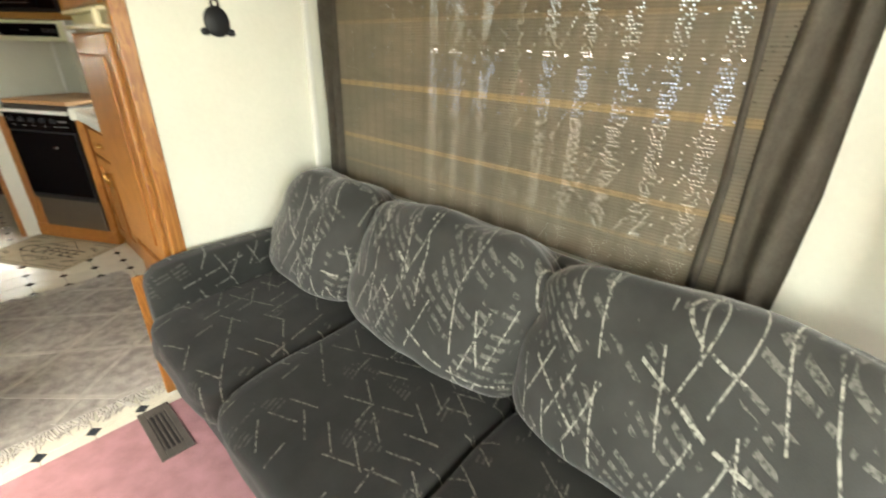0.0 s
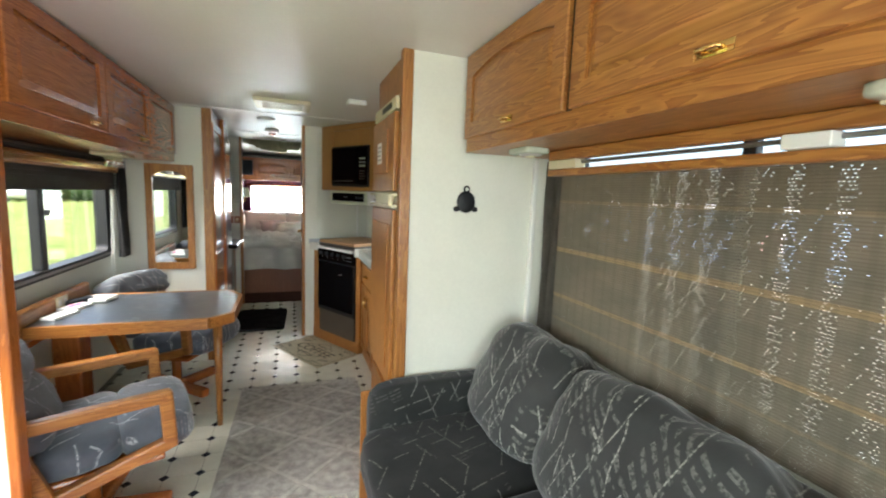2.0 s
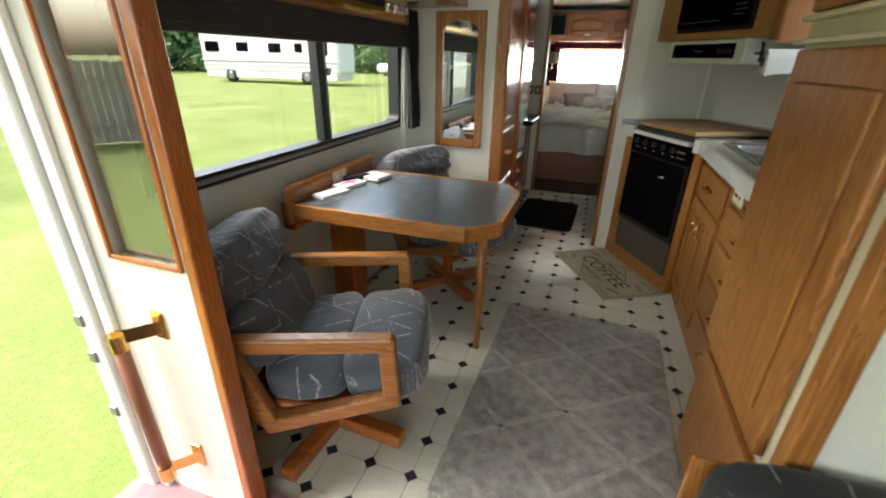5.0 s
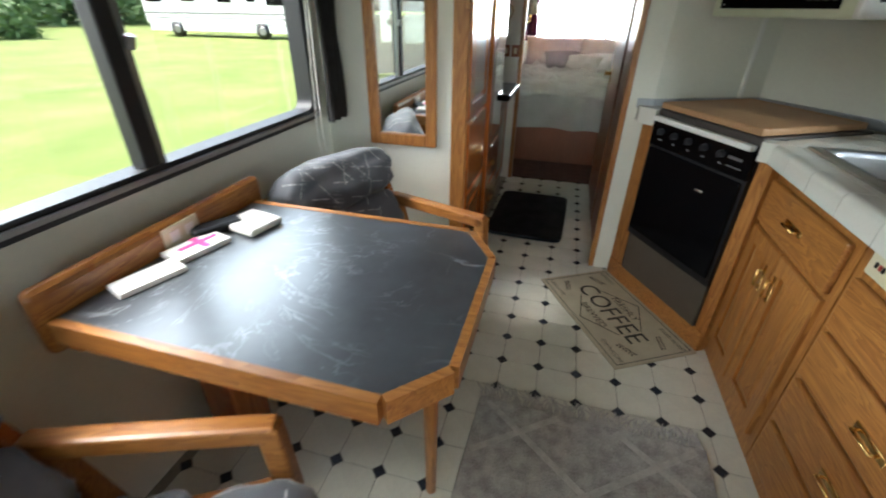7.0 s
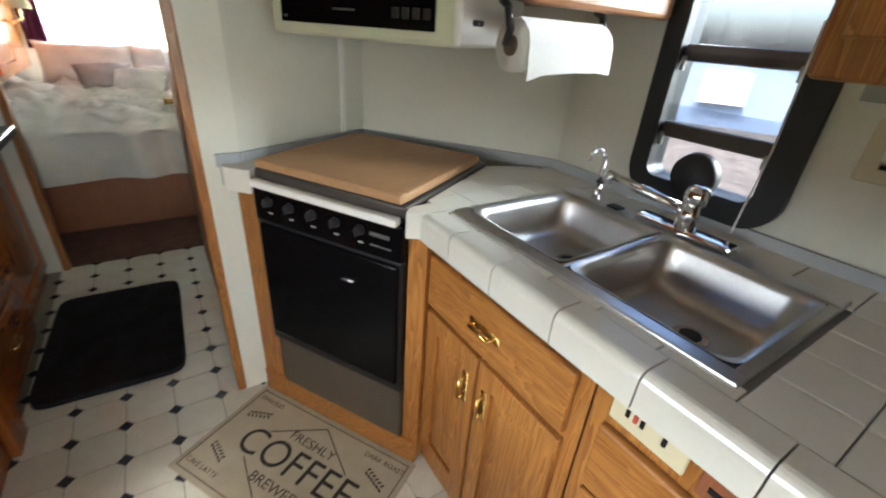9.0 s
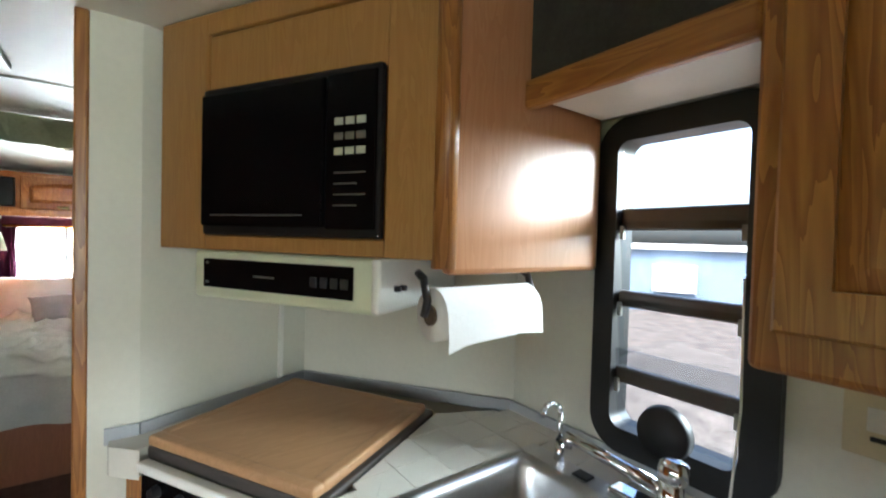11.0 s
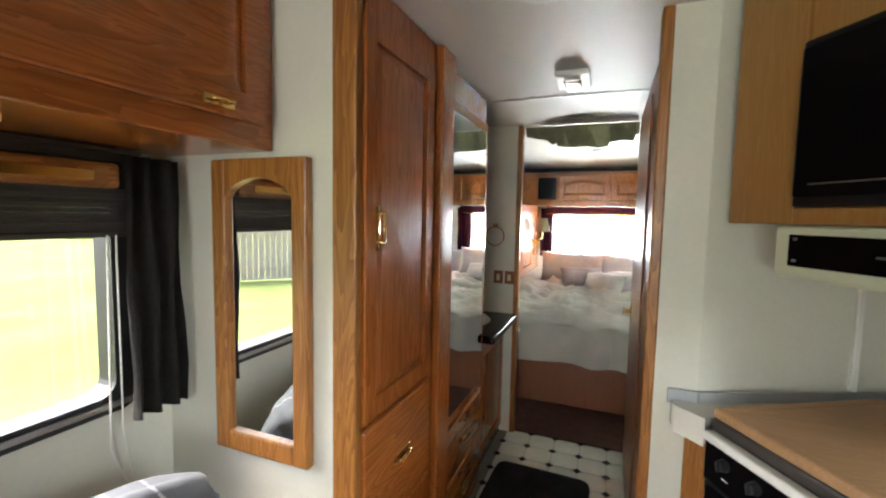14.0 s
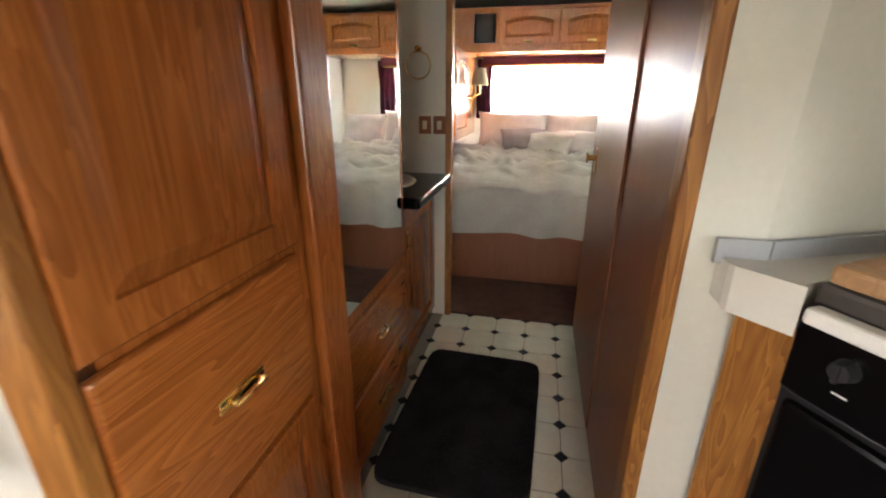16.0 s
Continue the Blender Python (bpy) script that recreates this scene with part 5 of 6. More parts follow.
for z in (1.01, 1.135, 1.325, 1.522):
    p = part("pane", B(-0.003, 0.003, 3.801, 4.079, 0, 0.192, 0, pose(2.465, 0, z, 0, -6, 0)), "louvre_glass" if z < 1.5 else "glass", win, "grey tinted glass louvre")
    p.visible_shadow = False
    if z > 1.03:
        half = 0.027 if z > 1.5 else 0.02
        part("louvre_bar", B(2.444, 2.470, 3.801, 4.079, z - half, z + half, 0.006), "bar_metal", win, "dark bronze metal louvre edge")
        for y in (3.803, 4.066):
            part("louvre_clip", B(2.436, 2.446, y, y + 0.011, z - half - 0.022, z - half + 0.012, 0.002), "alu", win, "small metal louvre clip")
part("crank_cover", cyl(bmesh.new(), (2.428, 3.94, 1.043), (2.40, 3.94, 1.043), 0.06, 0.054, 28), "rubber", win, "round black winder cover", True)
part("cord", tube(bmesh.new(), [(2.42, 3.80, 1.40), (2.40, 3.79, 1.15), (2.39, 3.80, 0.945)], 0.0025, 6), "white", win, "white cord")
ot = thing("wall_outlet", (2.45, 3.61, 1.13), "cream outlet plate on the kitchen wall", "outlet")
part("plate", B(2.441, 2.449, 3.56, 3.655, 1.12, 1.24, 0.003), "cream", ot)
part("socket", B(2.4385, 2.441, 3.59, 3.625, 1.165, 1.205, 0.001), "white", ot)
part("slot", B(2.437, 2.4385, 3.595, 3.62, 1.15, 1.158), "black", ot)
ot = thing("wall_switch", (2.45, 3.65, 1.3), "black and grey switch plate on the kitchen wall", "switch")
part("plate", B(2.441, 2.449, 3.60, 3.70, 1.265, 1.345, 0.003), "alu", ot)
part("screen", B(2.438, 2.441, 3.60, 3.70, 1.36, 1.41, 0.002), "black", ot)

# ---- microwave cabinet ----
mc = thing("microwave_cabinet", (1.9, 4.6, 1.42), "golden oak corner cabinet round a built-in microwave", "cabinet", "overhead cabinets")
MO = Vector((1.531, 4.832, 0))
R_ = MO + D * 0.81
bm = prism(bmesh.new(), [(MO.x, MO.y), (R_.x, R_.y), (2.445, 4.165), (2.445, 4.43), (1.985, 5.06), (1.88, 5.015)], 1.42, CEIL - 0.002)
part("body", bm, "oak_z", mc)
FM = plane_at(tuple(MO), tuple(D), tuple(-N))
bm = bmesh.new()
for a in ((0.0, 0.172, 1.42, CEIL - 0.004), (0.688, 0.81, 1.42, CEIL - 0.004), (0.172, 0.688, 1.42, 1.455), (0.172, 0.688, 1.945, CEIL - 0.004)):
    box(bm, a[0], a[1], a[2], a[3], 0.001, 0.018, 0.003, FM)
part("face_frame", bm, "oak_plain", mc)
part("upper_panel", B(0.174, 0.686, 1.80, 1.943, 0.001, 0.010, 0.003, FM), "oak_plain", mc)
part("side_panel", B(R_.x + 0.004, 2.412, R_.y - 0.014, R_.y + 0.02, 1.392, CEIL - 0.004, 0.012), "oak_x2", mc, "smooth veneer side, window sheen in its pinkish colour")
part("corner_post", cyl(bmesh.new(), (R_.x, R_.y, 1.405), (R_.x, R_.y, CEIL - 0.004), 0.024), "oak_z", mc, "", True)
mw = thing("microwave", tuple(MO + D * 0.42 + Vector((0, 0, 1.455))), "black built-in microwave oven with a keypad", "microwave")
part("body", B(0.176, 0.684, 1.457, 1.805, 0.0105, 0.03, 0.006, FM), "black", mw)
part("door", B(0.184, 0.552, 1.478, 1.788, 0.03, 0.042, 0.006, FM), "gloss", mw, "black glass door")
part("control_panel", B(0.556, 0.676, 1.475, 1.79, 0.03, 0.038, 0.003, FM), "gloss", mw)
part("door_trim", B(0.22, 0.50, 1.502, 1.505, 0.042, 0.0428, 0, FM), "alu", mw)
for r in range(3):
    for c_ in range(3):
        part("key", B(0.578 + c_ * 0.027, 0.600 + c_ * 0.027, 1.685 - r * 0.030, 1.700 - r * 0.030, 0.038, 0.040, 0.001, FM), "lamp_plastic" if r != 1 else "alu", mw)
for r in range(4):
    part("key", B(0.578, 0.655 - 0.02 * (r % 2), 1.588 - r * 0.022, 1.5905 - r * 0.022, 0.038, 0.0388, 0, FM), "alu", mw)
hd = thing("range_hood", tuple(MO + D * 0.35 + Vector((0, 0, 1.3))), "pale enamel range hood with a black control strip", "range hood")
part("shell", B(0.125, 0.672, 1.300, 1.418, -0.40, 0.012, 0.012, FM, 3), "enamel", hd)
part("control_strip", B(0.165, 0.615, 1.328, 1.398, 0.012, 0.016, 0.002, FM), "gloss", hd)
for u in (0.505, 0.532, 0.559, 0.586):
    part("button", B(u, u + 0.018, 1.350, 1.372, 0.016, 0.021, 0.002, FM), "knob", hd, "black rocker switch")
for v in (1.338, 1.385):
    part("print", B(0.175, 0.185, v, v + 0.006, 0.016, 0.0166, 0, FM), "alu", hd)
part("end_cap", B(0.655, 0.678, 1.302, 1.419, -0.39, 0.0135, 0.008, FM, 3), "white", hd, "white end cover")
for w_ in (-0.05, -0.075):
    part("end_knob", cyl(bmesh.new(), FM @ Vector((0.678, 1.352, w_)), FM @ Vector((0.69, 1.352, w_)), 0.007, 0.006), "knob", hd, "small dark knob", True)
part("badge", B(0.335, 0.40, 1.36, 1.364, 0.016, 0.017, 0, FM), "alu", hd)
pt = thing("paper_towel_holder", (2.15, 4.13, 1.27), "roll of white paper towel on a brown under-cabinet holder", "paper towel")
part("roll", cyl(bmesh.new(), (1.922, 4.145, 1.315), (2.175, 4.145, 1.315), 0.051, seg=28), "paper", pt, "", True)
part("core", cyl(bmesh.new(), (1.916, 4.145, 1.315), (1.921, 4.145, 1.315), 0.02, seg=16), "bark", pt)
bm = bmesh.new()
curve = [(4.145 - 0.0545 * math.sin(a), 1.315 + 0.0545 * math.cos(a)) for a in (0.2, 0.6, 1.0, 1.4)] + [(4.089, 1.295), (4.087, 1.28), (4.0865, 1.268)]
hem = [(1.922, -0.016), (1.965, -0.004), (2.03, 0.0), (2.11, 0.004), (2.175, -0.002)]
for (x0, d0), (x1, d1) in zip(hem, hem[1:]):
    for (y0, z0), (y1, z1) in zip(curve, curve[1:]):
        k0, k1 = (d0, d1) if z1 == 1.268 else (0.0, 0.0)
        bm.faces.new([bm.verts.new(p) for p in ((x0, y0, z0), (x1, y0, z0), (x1, y1, z1 + k1), (x0, y1, z1 + k0))])
bmesh.ops.remove_doubles(bm, verts=bm.verts, dist=0.0005)
part("loose_sheet", bm, "paper", pt, "", True)
for x in (1.905, 2.19):
    bm = tube(bmesh.new(), [(x, 4.145, 1.315), (x, 4.135, 1.345), (x, 4.15, 1.385), (x, 4.17, 1.395)], 0.008, 8)
    part("bracket", bm, "knob", pt, "dark curved bracket", True)
# cabinet on the other side of the kitchen window
oc = thing("overhead_cabinet", (2.2, 3.38, 1.36), "golden oak overhead cabinet beside the kitchen window", "cabinet", "overhead cabinets")
part("body", B(2.10, 2.445, 3.035, 3.69, 1.305, CEIL - 0.002, 0.012, None, 3), "oak_z", oc)
f = plane_at((2.10, 3.69, 0.0), (0, -1, 0), (-1, 0, 0))
panel_door(oc, f, 0.03, 0.315, 1.36, 1.96, "oak_z", (0.285, 1.45, True, 0.06))
panel_door(oc, f, 0.34, 0.63, 1.36, 1.96, "oak_z", (0.37, 1.45, True, 0.06))
vl = thing("kitchen_valance", (2.15, 3.95, 1.76), "oak light valance over the kitchen window with a dark upper panel", "valance")
part("board", B(2.13, 2.16, 3.695, 4.14, 1.744, 1.804, 0.008), "oak_y", vl)
part("dark_panel", B(2.145, 2.16, 3.695, 4.13, 1.808, CEIL - 0.003), "curtain", vl, "dark upper panel")
part("shelf", B(2.16, 2.44, 3.695, 4.13, 1.79, 1.806), "oak_y", vl)
part("soffit", B(2.162, 2.38, 3.70, 4.10, 1.760, 1.778, 0.004), "white", vl, "white underside panel")
part("shade_roll", cyl(bmesh.new(), (2.405, 3.70, 1.775), (2.405, 4.128, 1.775), 0.011), "alu", vl, "grey shade rail", True)

# ---- corridor: pantry, wardrobe, vanity ----
pn = thing("pantry_cabinet", (0.35, 4.68, 0.0), "tall dark oak pantry with panel doors and one drawer", "cabinet")
part("body", B(0.02, 0.658, 4.445, 5.005, 0.0, CEIL - 0.002), "red_z", pn)
f = plane_at((0.658, 4.43, 0.0), (0, 1, 0), (1, 0, 0))
panel_door(pn, f, -0.012, 0.41, 0.888, 1.905, "red_z", (0.045, 1.39, True, 0.09), 0.0)
drawer_front(pn, f, -0.012, 0.41, 0.545, 0.87, "red_y")
panel_door(pn, f, -0.012, 0.41, 0.06, 0.528, "red_z", None, 0.0)
part("stile", B(0.455, 0.575, 0.0, CEIL - 0.004, 0, 0.030, 0.006, f), "red_z", pn)
wd = thing("wardrobe", (0.35, 5.3, 0.0), "dark oak wardrobe with a tall mirror door over two drawers", "wardrobe")
part("body", B(0.02, 0.63, 5.01, 5.62, 0.0, CEIL - 0.002), "red_z", wd)
f = plane_at((0.63, 5.01, 0.0), (0, 1, 0), (1, 0, 0))
d = part("mirror_door", B(0.02, 0.58, 0.555, 1.88, 0, 0.02, 0.004, f), "red_z", wd)
part("mirror", B(0.055, 0.545, 0.60, 1.83, 0.02, 0.0225, 0, f), "mirror", d, "full-length mirror")
for z0, z1 in ((0.30, 0.535), (0.05, 0.285)):
    drawer_front(wd, f, 0.02, 0.58, z0, z1, "red_y")
vn = thing("vanity", (0.35, 5.92, 0.0), "dark oak vanity with a black countertop and basin", "vanity")
part("body", B(0.10, 0.60, 5.64, 6.215, 0.0, 0.755), "red_z", vn)
f = plane_at((0.60, 5.64, 0.0), (0, 1, 0), (1, 0, 0))
panel_door(vn, f, 0.02, 0.56, 0.06, 0.735, "red_z", (0.08, 0.60, True, 0.06))
part("counter", B(0.03, 0.70, 5.635, 6.22, 0.755, 0.80, 0.014, None, 3), "gloss", vn, "glossy black countertop")
bm = bmesh.new()
rings = [[bm.verts.new((0.40 + r * 0.9 * math.cos(2 * math.pi * i / 24), 5.93 + r * math.sin(2 * math.pi * i / 24), z)) for i in range(24)] for r, z in ((0.215, 0.801), (0.20, 0.811), (0.18, 0.805), (0.06, 0.804))]
for a, b_ in zip(rings, rings[1:]):
    for i in range(24):
        bm.faces.new((a[i], a[(i + 1) % 24], b_[(i + 1) % 24], b_[i]))
bm.faces.new(rings[-1])
bmesh.ops.recalc_face_normals(bm, faces=bm.faces)
part("basin", bm, "white", vn, "white basin", True)
tr = thing("towel_ring", (0.62, 6.2, 1.3), "brass towel ring on the wall above the vanity", "towel ring")
bm = bmesh.new()
for i in range(20):
    a, b_ = 2 * math.pi * i / 20, 2 * math.pi * (i + 1) / 20
    cyl(bm, (0.54 + 0.06 * math.cos(a), 6.205, 1.30 + 0.06 * math.sin(a)), (0.54 + 0.06 * math.cos(b_), 6.205, 1.30 + 0.06 * math.sin(b_)), 0.004, seg=6)
cyl(bm, (0.54, 6.23, 1.37), (0.54, 6.20, 1.37), 0.014)
part("ring", bm, "brass", tr, "", True)
for x in (0.535, 0.608):
    sw = thing("light_switch", (x + 0.03, 6.225, 1.03), "brown switch plate on the narrow wall", "switch", "corridor switches")
    part("plate", B(x, x + 0.062, 6.222, 6.23, 0.99, 1.075, 0.003), "veneer", sw)
    part("rocker", B(x + 0.02, x + 0.042, 6.218, 6.222, 1.012, 1.052, 0.002), "cream", sw)
kn = thing("door_latch", (1.36, 6.06, 0.91), "brass latch on the brown bathroom door", "door latch")
bm = B(1.357, 1.37, 6.03, 6.08, 0.86, 0.96, 0.004)
cyl(bm, (1.357, 6.055, 0.92), (1.32, 6.055, 0.92), 0.012), cyl(bm, (1.325, 6.055, 0.92), (1.32, 6.055, 0.92), 0.022)
part("latch", bm, "brass", kn)
setting("bathroom_door", B(1.362, 1.37, 5.45, 6.15, 0.03, 1.93, 0.004), "veneer", "dark glossy brown veneer sliding door", "door")

# ---- bedroom ----
bed = thing("bed", (1.2, 7.8, 0.0), "wide platform bed with a rumpled pale quilt on a brown base", "bed")
part("base", B(0.30, 2.30, 6.78, 8.90, 0.0, 0.34, 0.006), "veneer", bed, "brown veneered bed base")
part("mattress", B(0.28, 2.32, 6.78, 8.90, 0.34, 0.59, 0.05, None, 3), "quilt", bed)


def quilt():
    """A cloth over the mattress that hangs down at the foot."""
    bm = bmesh.new()
    nu, nv = 90, 110
    rows = []
    for j in range(nv + 1):
        s = j / nv * 2.55
        row = []
        for i in range(nu + 1):
            x = 0.26 + 2.08 * i / nu
            w = noise.fractal(Vector((x * 2.6, s * 5.0, 0.3)), 0.9, 2.0, 4)
            if s < 0.40:
                y, z = 6.745 - 0.03 * math.sin(x * 13 + 2.0 * math.sin(x * 5) + s * 2), 0.335 + s * 0.735 + 0.005 * math.sin(x * 9)
            elif s < 0.52:
                a = (s - 0.40) / 0.12 * math.pi / 2
                y, z = 6.745 + 0.075 * (1 - math.cos(a)), 0.629 + 0.033 * math.sin(a)
            else:
                y, z = 6.82 + (s - 0.52), 0.665 + 0.035 * w + 0.06 * (1 - abs(noise.noise(Vector((x * 2.2 + s, s * 6, 4))))) ** 5 + 0.03 * (1 - abs(noise.noise(Vector((x * 5 - s, s * 10, 7))))) ** 4 - 0.02
                ridge = abs(math.sin(s * 13 + 2.4 * noise.noise(Vector((x * 1.5, s * 2.0, 9))) + 1.1 * math.sin(x * 3.1)))
                z += 0.05 * (1 - ridge) ** 2 * (0.6 + 0.8 * noise.noise(Vector((x * 3, s * 3, 2))))
            if s >= 0.40:
                z += 0.006 * w
            row.append(bm.verts.new((x, y, z)))
        rows.append(row)
    for a, b in zip(rows, rows[1:]):
        for i in range(nu):
            bm.faces.new((a[i], a[i + 1], b[i + 1], b[i]))
    return bm


part("quilt", quilt(), "quilt", bed, "rumpled pale cream quilt", True)
def pillow_mesh(m, w, h, thick, seed):
    """A stuffed pillow with thin edges and drawn-out corners, upright in its own x and z."""
    bm = bmesh.new()
    k = 14
    for side in (-1, 1):
        g = []
        for j in range(k + 1):
            v = -1 + 2 * j / k
            r = []
            for i in range(k + 1):
                u = -1 + 2 * i / k
                pinch = 1 - 0.10 * (1 - abs(u) ** 3) * abs(v) ** 4
                pinch_u = 1 - 0.10 * (1 - abs(v) ** 3) * abs(u) ** 4
                t = max(0.0, (1 - abs(u) ** 2.6) * (1 - abs(v) ** 2.6)) ** 0.6
                t *= 1 + 0.25 * noise.noise(Vector((u * 1.7 + seed, v * 1.7, side)))
                r.append(bm.verts.new(m @ Vector((u * w / 2 * pinch_u, side * thick / 2 * t, v * h / 2 * pinch))))
            g.append(r)
        for j in range(k):
            for i in range(k):
                q = (g[j][i], g[j][i + 1], g[j + 1][i + 1], g[j + 1][i])
                bm.faces.new(q if side < 0 else q[::-1])
    bmesh.ops.remove_doubles(bm, verts=bm.verts[:], dist=0.0005)
    return bm


for x, y, z, rx, rz, sx, sz, mt in ((0.84, 8.66, 0.835, -22, 0, 0.74, 0.42, "pillow"), (1.50, 8.70, 0.835, -22, 2, 0.76, 0.42, "pillow"), (2.08, 8.66, 0.82, -22, 0, 0.50, 0.38, "pillow"), (0.97, 8.32, 0.765, -40, 12, 0.44, 0.30, "maroon_grey"), (1.20, 8.14, 0.745, -45, -16, 0.42, 0.30, "quilt"), (1.45, 8.32, 0.755, -40, 6, 0.42, 0.28, "pillow")):
    pw = thing("pillow", (x, y, z - 0.12), "soft lilac-grey pillow lying on the bed", "pillow", "pillows on the bed")
    part("cover", pillow_mesh(pose(x, y, z, rx, 0, rz), sx, sz, 0.20, x * 3), mt, pw, "", True)
bc = thing("bedroom_cabinet", (1.2, 8.7, 1.56), "dark oak overhead cabinet across the rear wall above the bed", "cabinet", "overhead cabinets")
part("body", B(0.02, 2.43, 8.45, 8.99, 1.56, 1.93), "red_z", bc)
f = plane_at((0.02, 8.45, 0.0), (1, 0, 0), (0, -1, 0))
for u0, u1 in ((0.66, 1.20), (1.21, 1.75), (1.76, 2.30)):
    panel_door(bc, f, u0, u1, 1.62, 1.90, "red_z", ((u0 + u1) / 2, 1.64, False, 0.055), 0.04)
sb = thing("loudspeaker", (0.55, 8.43, 1.63), "small black square loudspeaker on the bedroom cabinet", "loudspeaker")
part("box", B(0.46, 0.65, 8.40, 8.448, 1.635, 1.875, 0.01), "black", sb)
sc = thing("bedroom_side_cabinet", (0.25, 8.3, 0.76), "dark oak side cabinet beside the bed's head", "cabinet")
part("body", B(0.02, 0.40, 7.75, 8.98, 0.80, 1.56, 0.006), "red_z", sc)
f = plane_at((0.40, 7.75, 0.0), (0, 1, 0), (1, 0, 0))
panel_door(sc, f, 0.04, 0.66, 0.84, 1.52, "red_z", None, 0.05)
ln = thing("wall_sconce", (0.5, 8.4, 1.2), "brass wall sconce with a beige fabric shade", "lamp")
part("shade", cyl(bmesh.new(), (0.53, 8.38, 1.27), (0.53, 8.38, 1.42), 0.085, 0.05, 20, False), "mat", ln, "beige fabric shade", True)
part("arm", tube(bmesh.new(), [(0.41, 8.38, 1.18), (0.47, 8.38, 1.16), (0.53, 8.38, 1.20), (0.53, 8.38, 1.30)], 0.01), "brass", ln, "", True)
win = thing("window_4", (1.18, 9.0, 0.86), "wide bedroom window with a white sliding frame", "window", kind="structure")
bm = bmesh.new()
for z0, z1 in ((0.85, 0.88), (1.46, 1.50)):
    box(bm, 0.54, 1.82, 8.985, 9.03, z0, z1, 0.006)
for x0, x1 in ((0.54, 0.575), (0.90, 0.945), (1.785, 1.82)):
    box(bm, x0, x1, 8.985, 9.03, 0.88, 1.46, 0.006)
part("window_frame", bm, "white", win)
p = part("pane", B(0.55, 1.81, 9.02, 9.025, 0.86, 1.48), "glass", win)
p.visible_shadow = False
bs = thing("sheer_blind", (1.18, 8.97, 0.87), "white sheer blind lowered over the bedroom window", "blind")
part("sheet", B(0.57, 1.79, 8.965, 8.967, 0.885, 1.50), "sheer", bs)
for x in (0.905, 1.44):
    part("window_divider", B(x, x + 0.03, 8.968, 8.984, 0.88, 1.47, 0.004), "alu", win, "upright frame bar")
part("bottom_rail", B(0.57, 1.79, 8.958, 8.974, 0.868, 0.885, 0.003), "white", bs)
vb = thing("bedroom_valance", (1.2, 8.9, 1.45), "dark maroon valance with a gathered drape and brass rod", "valance")
part("cloth", B(0.48, 1.95, 8.90, 8.93, 1.48, 1.56, 0.01), "maroon", vb)
part("rod", cyl(bmesh.new(), (0.5, 8.87, 1.475), (1.9, 8.87, 1.475), 0.012), "brass", vb, "", True)
part("drape", pleated(bmesh.new(), 8.92, 0.42, 0.58, 0.95, 1.54, 0.02, 3, "x"), "maroon", vb, "", True)
part("drape", pleated(bmesh.new(), 8.92, 1.80, 1.98, 0.95, 1.54, 0.02, 3, "x"), "maroon", vb, "", True)
tv = thing("torn_ceiling_cloth", (1.03, 6.4, 1.86), "torn olive ceiling covering hanging at the bedroom opening", "ceiling covering")
edge = [(0.70, 1.95), (0.76, 1.935), (0.82, 1.93), (0.86, 1.90), (0.885, 1.912), (0.89, 1.89), (0.93, 1.882), (0.97, 1.876), (1.02, 1.872), (1.08, 1.876), (1.14, 1.87), (1.20, 1.878), (1.205, 1.90), (1.28, 1.905), (1.34, 1.90), (1.355, 1.94), (1.37, 1.93)]
bm = bmesh.new()
hi = [bm.verts.new((x, 6.30, 1.998)) for x, z in edge]
lo = [bm.verts.new((x, 6.36 + 0.25 * (1.998 - z) + 0.02 * math.sin(x * 23), z)) for x, z in edge]
for i in range(len(edge) - 1):
    bm.faces.new((hi[i], hi[i + 1], lo[i + 1], lo[i]))
bmesh.ops.solidify(bm, geom=bm.faces[:], thickness=0.004)
part("cloth", bm, "plaster", tv)
rv = thing("roof_vent", (1.2, 6.9, 1.985), "small grey grille in the bedroom ceiling", "vent")
part("grille", B(1.07, 1.16, 7.3, 7.42, 1.985, 1.999, 0.003), "alu", rv)

# ---- ceiling fixtures ----
lt = thing("ceiling_vent", (1.19, 3.850, 1.985), "cream framed ceiling air vent", "vent")
bm = bmesh.new()
for a in ((1.01, 1.37, 3.720, 3.765), (1.01, 1.37, 3.965, 4.010), (1.01, 1.06, 3.765, 3.965), (1.32, 1.37, 3.765, 3.965)):
    box(bm, *a, 1.972, 1.999, 0.005)
part("frame", bm, "cream", lt)
part("grille", B(1.06, 1.32, 3.765, 3.965, 1.985, 1.998), "black", lt, "dark vent opening")
for i in range(6):
    part("slat", B(1.062, 1.318, 3.780 + i * 0.03, 3.790 + i * 0.03, 1.978, 1.985), "cream", lt)
lt = thing("smoke_detector", (1.645, 3.53, 1.97), "white square plastic alarm on the ceiling", "alarm")
part("case", B(1.585, 1.705, 3.47, 3.59, 1.962, 1.999, 0.012, None, 3), "white", lt)
lt = thing("ceiling_speaker", (1.045, 4.63, 1.99), "round white ceiling speaker grille", "speaker")
part("ring", cyl(bmesh.new(), (1.045, 4.63, 1.985), (1.045, 4.63, 1.999), 0.068, 0.075, 32), "white", lt, "", True)
part("grille", cyl(bmesh.new(), (1.045, 4.63, 1.982), (1.045, 4.63, 1.986), 0.05, 0.05, 28), "ceiling", lt)
lt = thing("ceiling_lamp", (1.07, 5.36, 1.95), "small chrome and glass ceiling lamp, switched off", "lamp")
part("base", B(1.00, 1.13, 5.27, 5.46, 1.975, 1.999, 0.008), "white", lt)
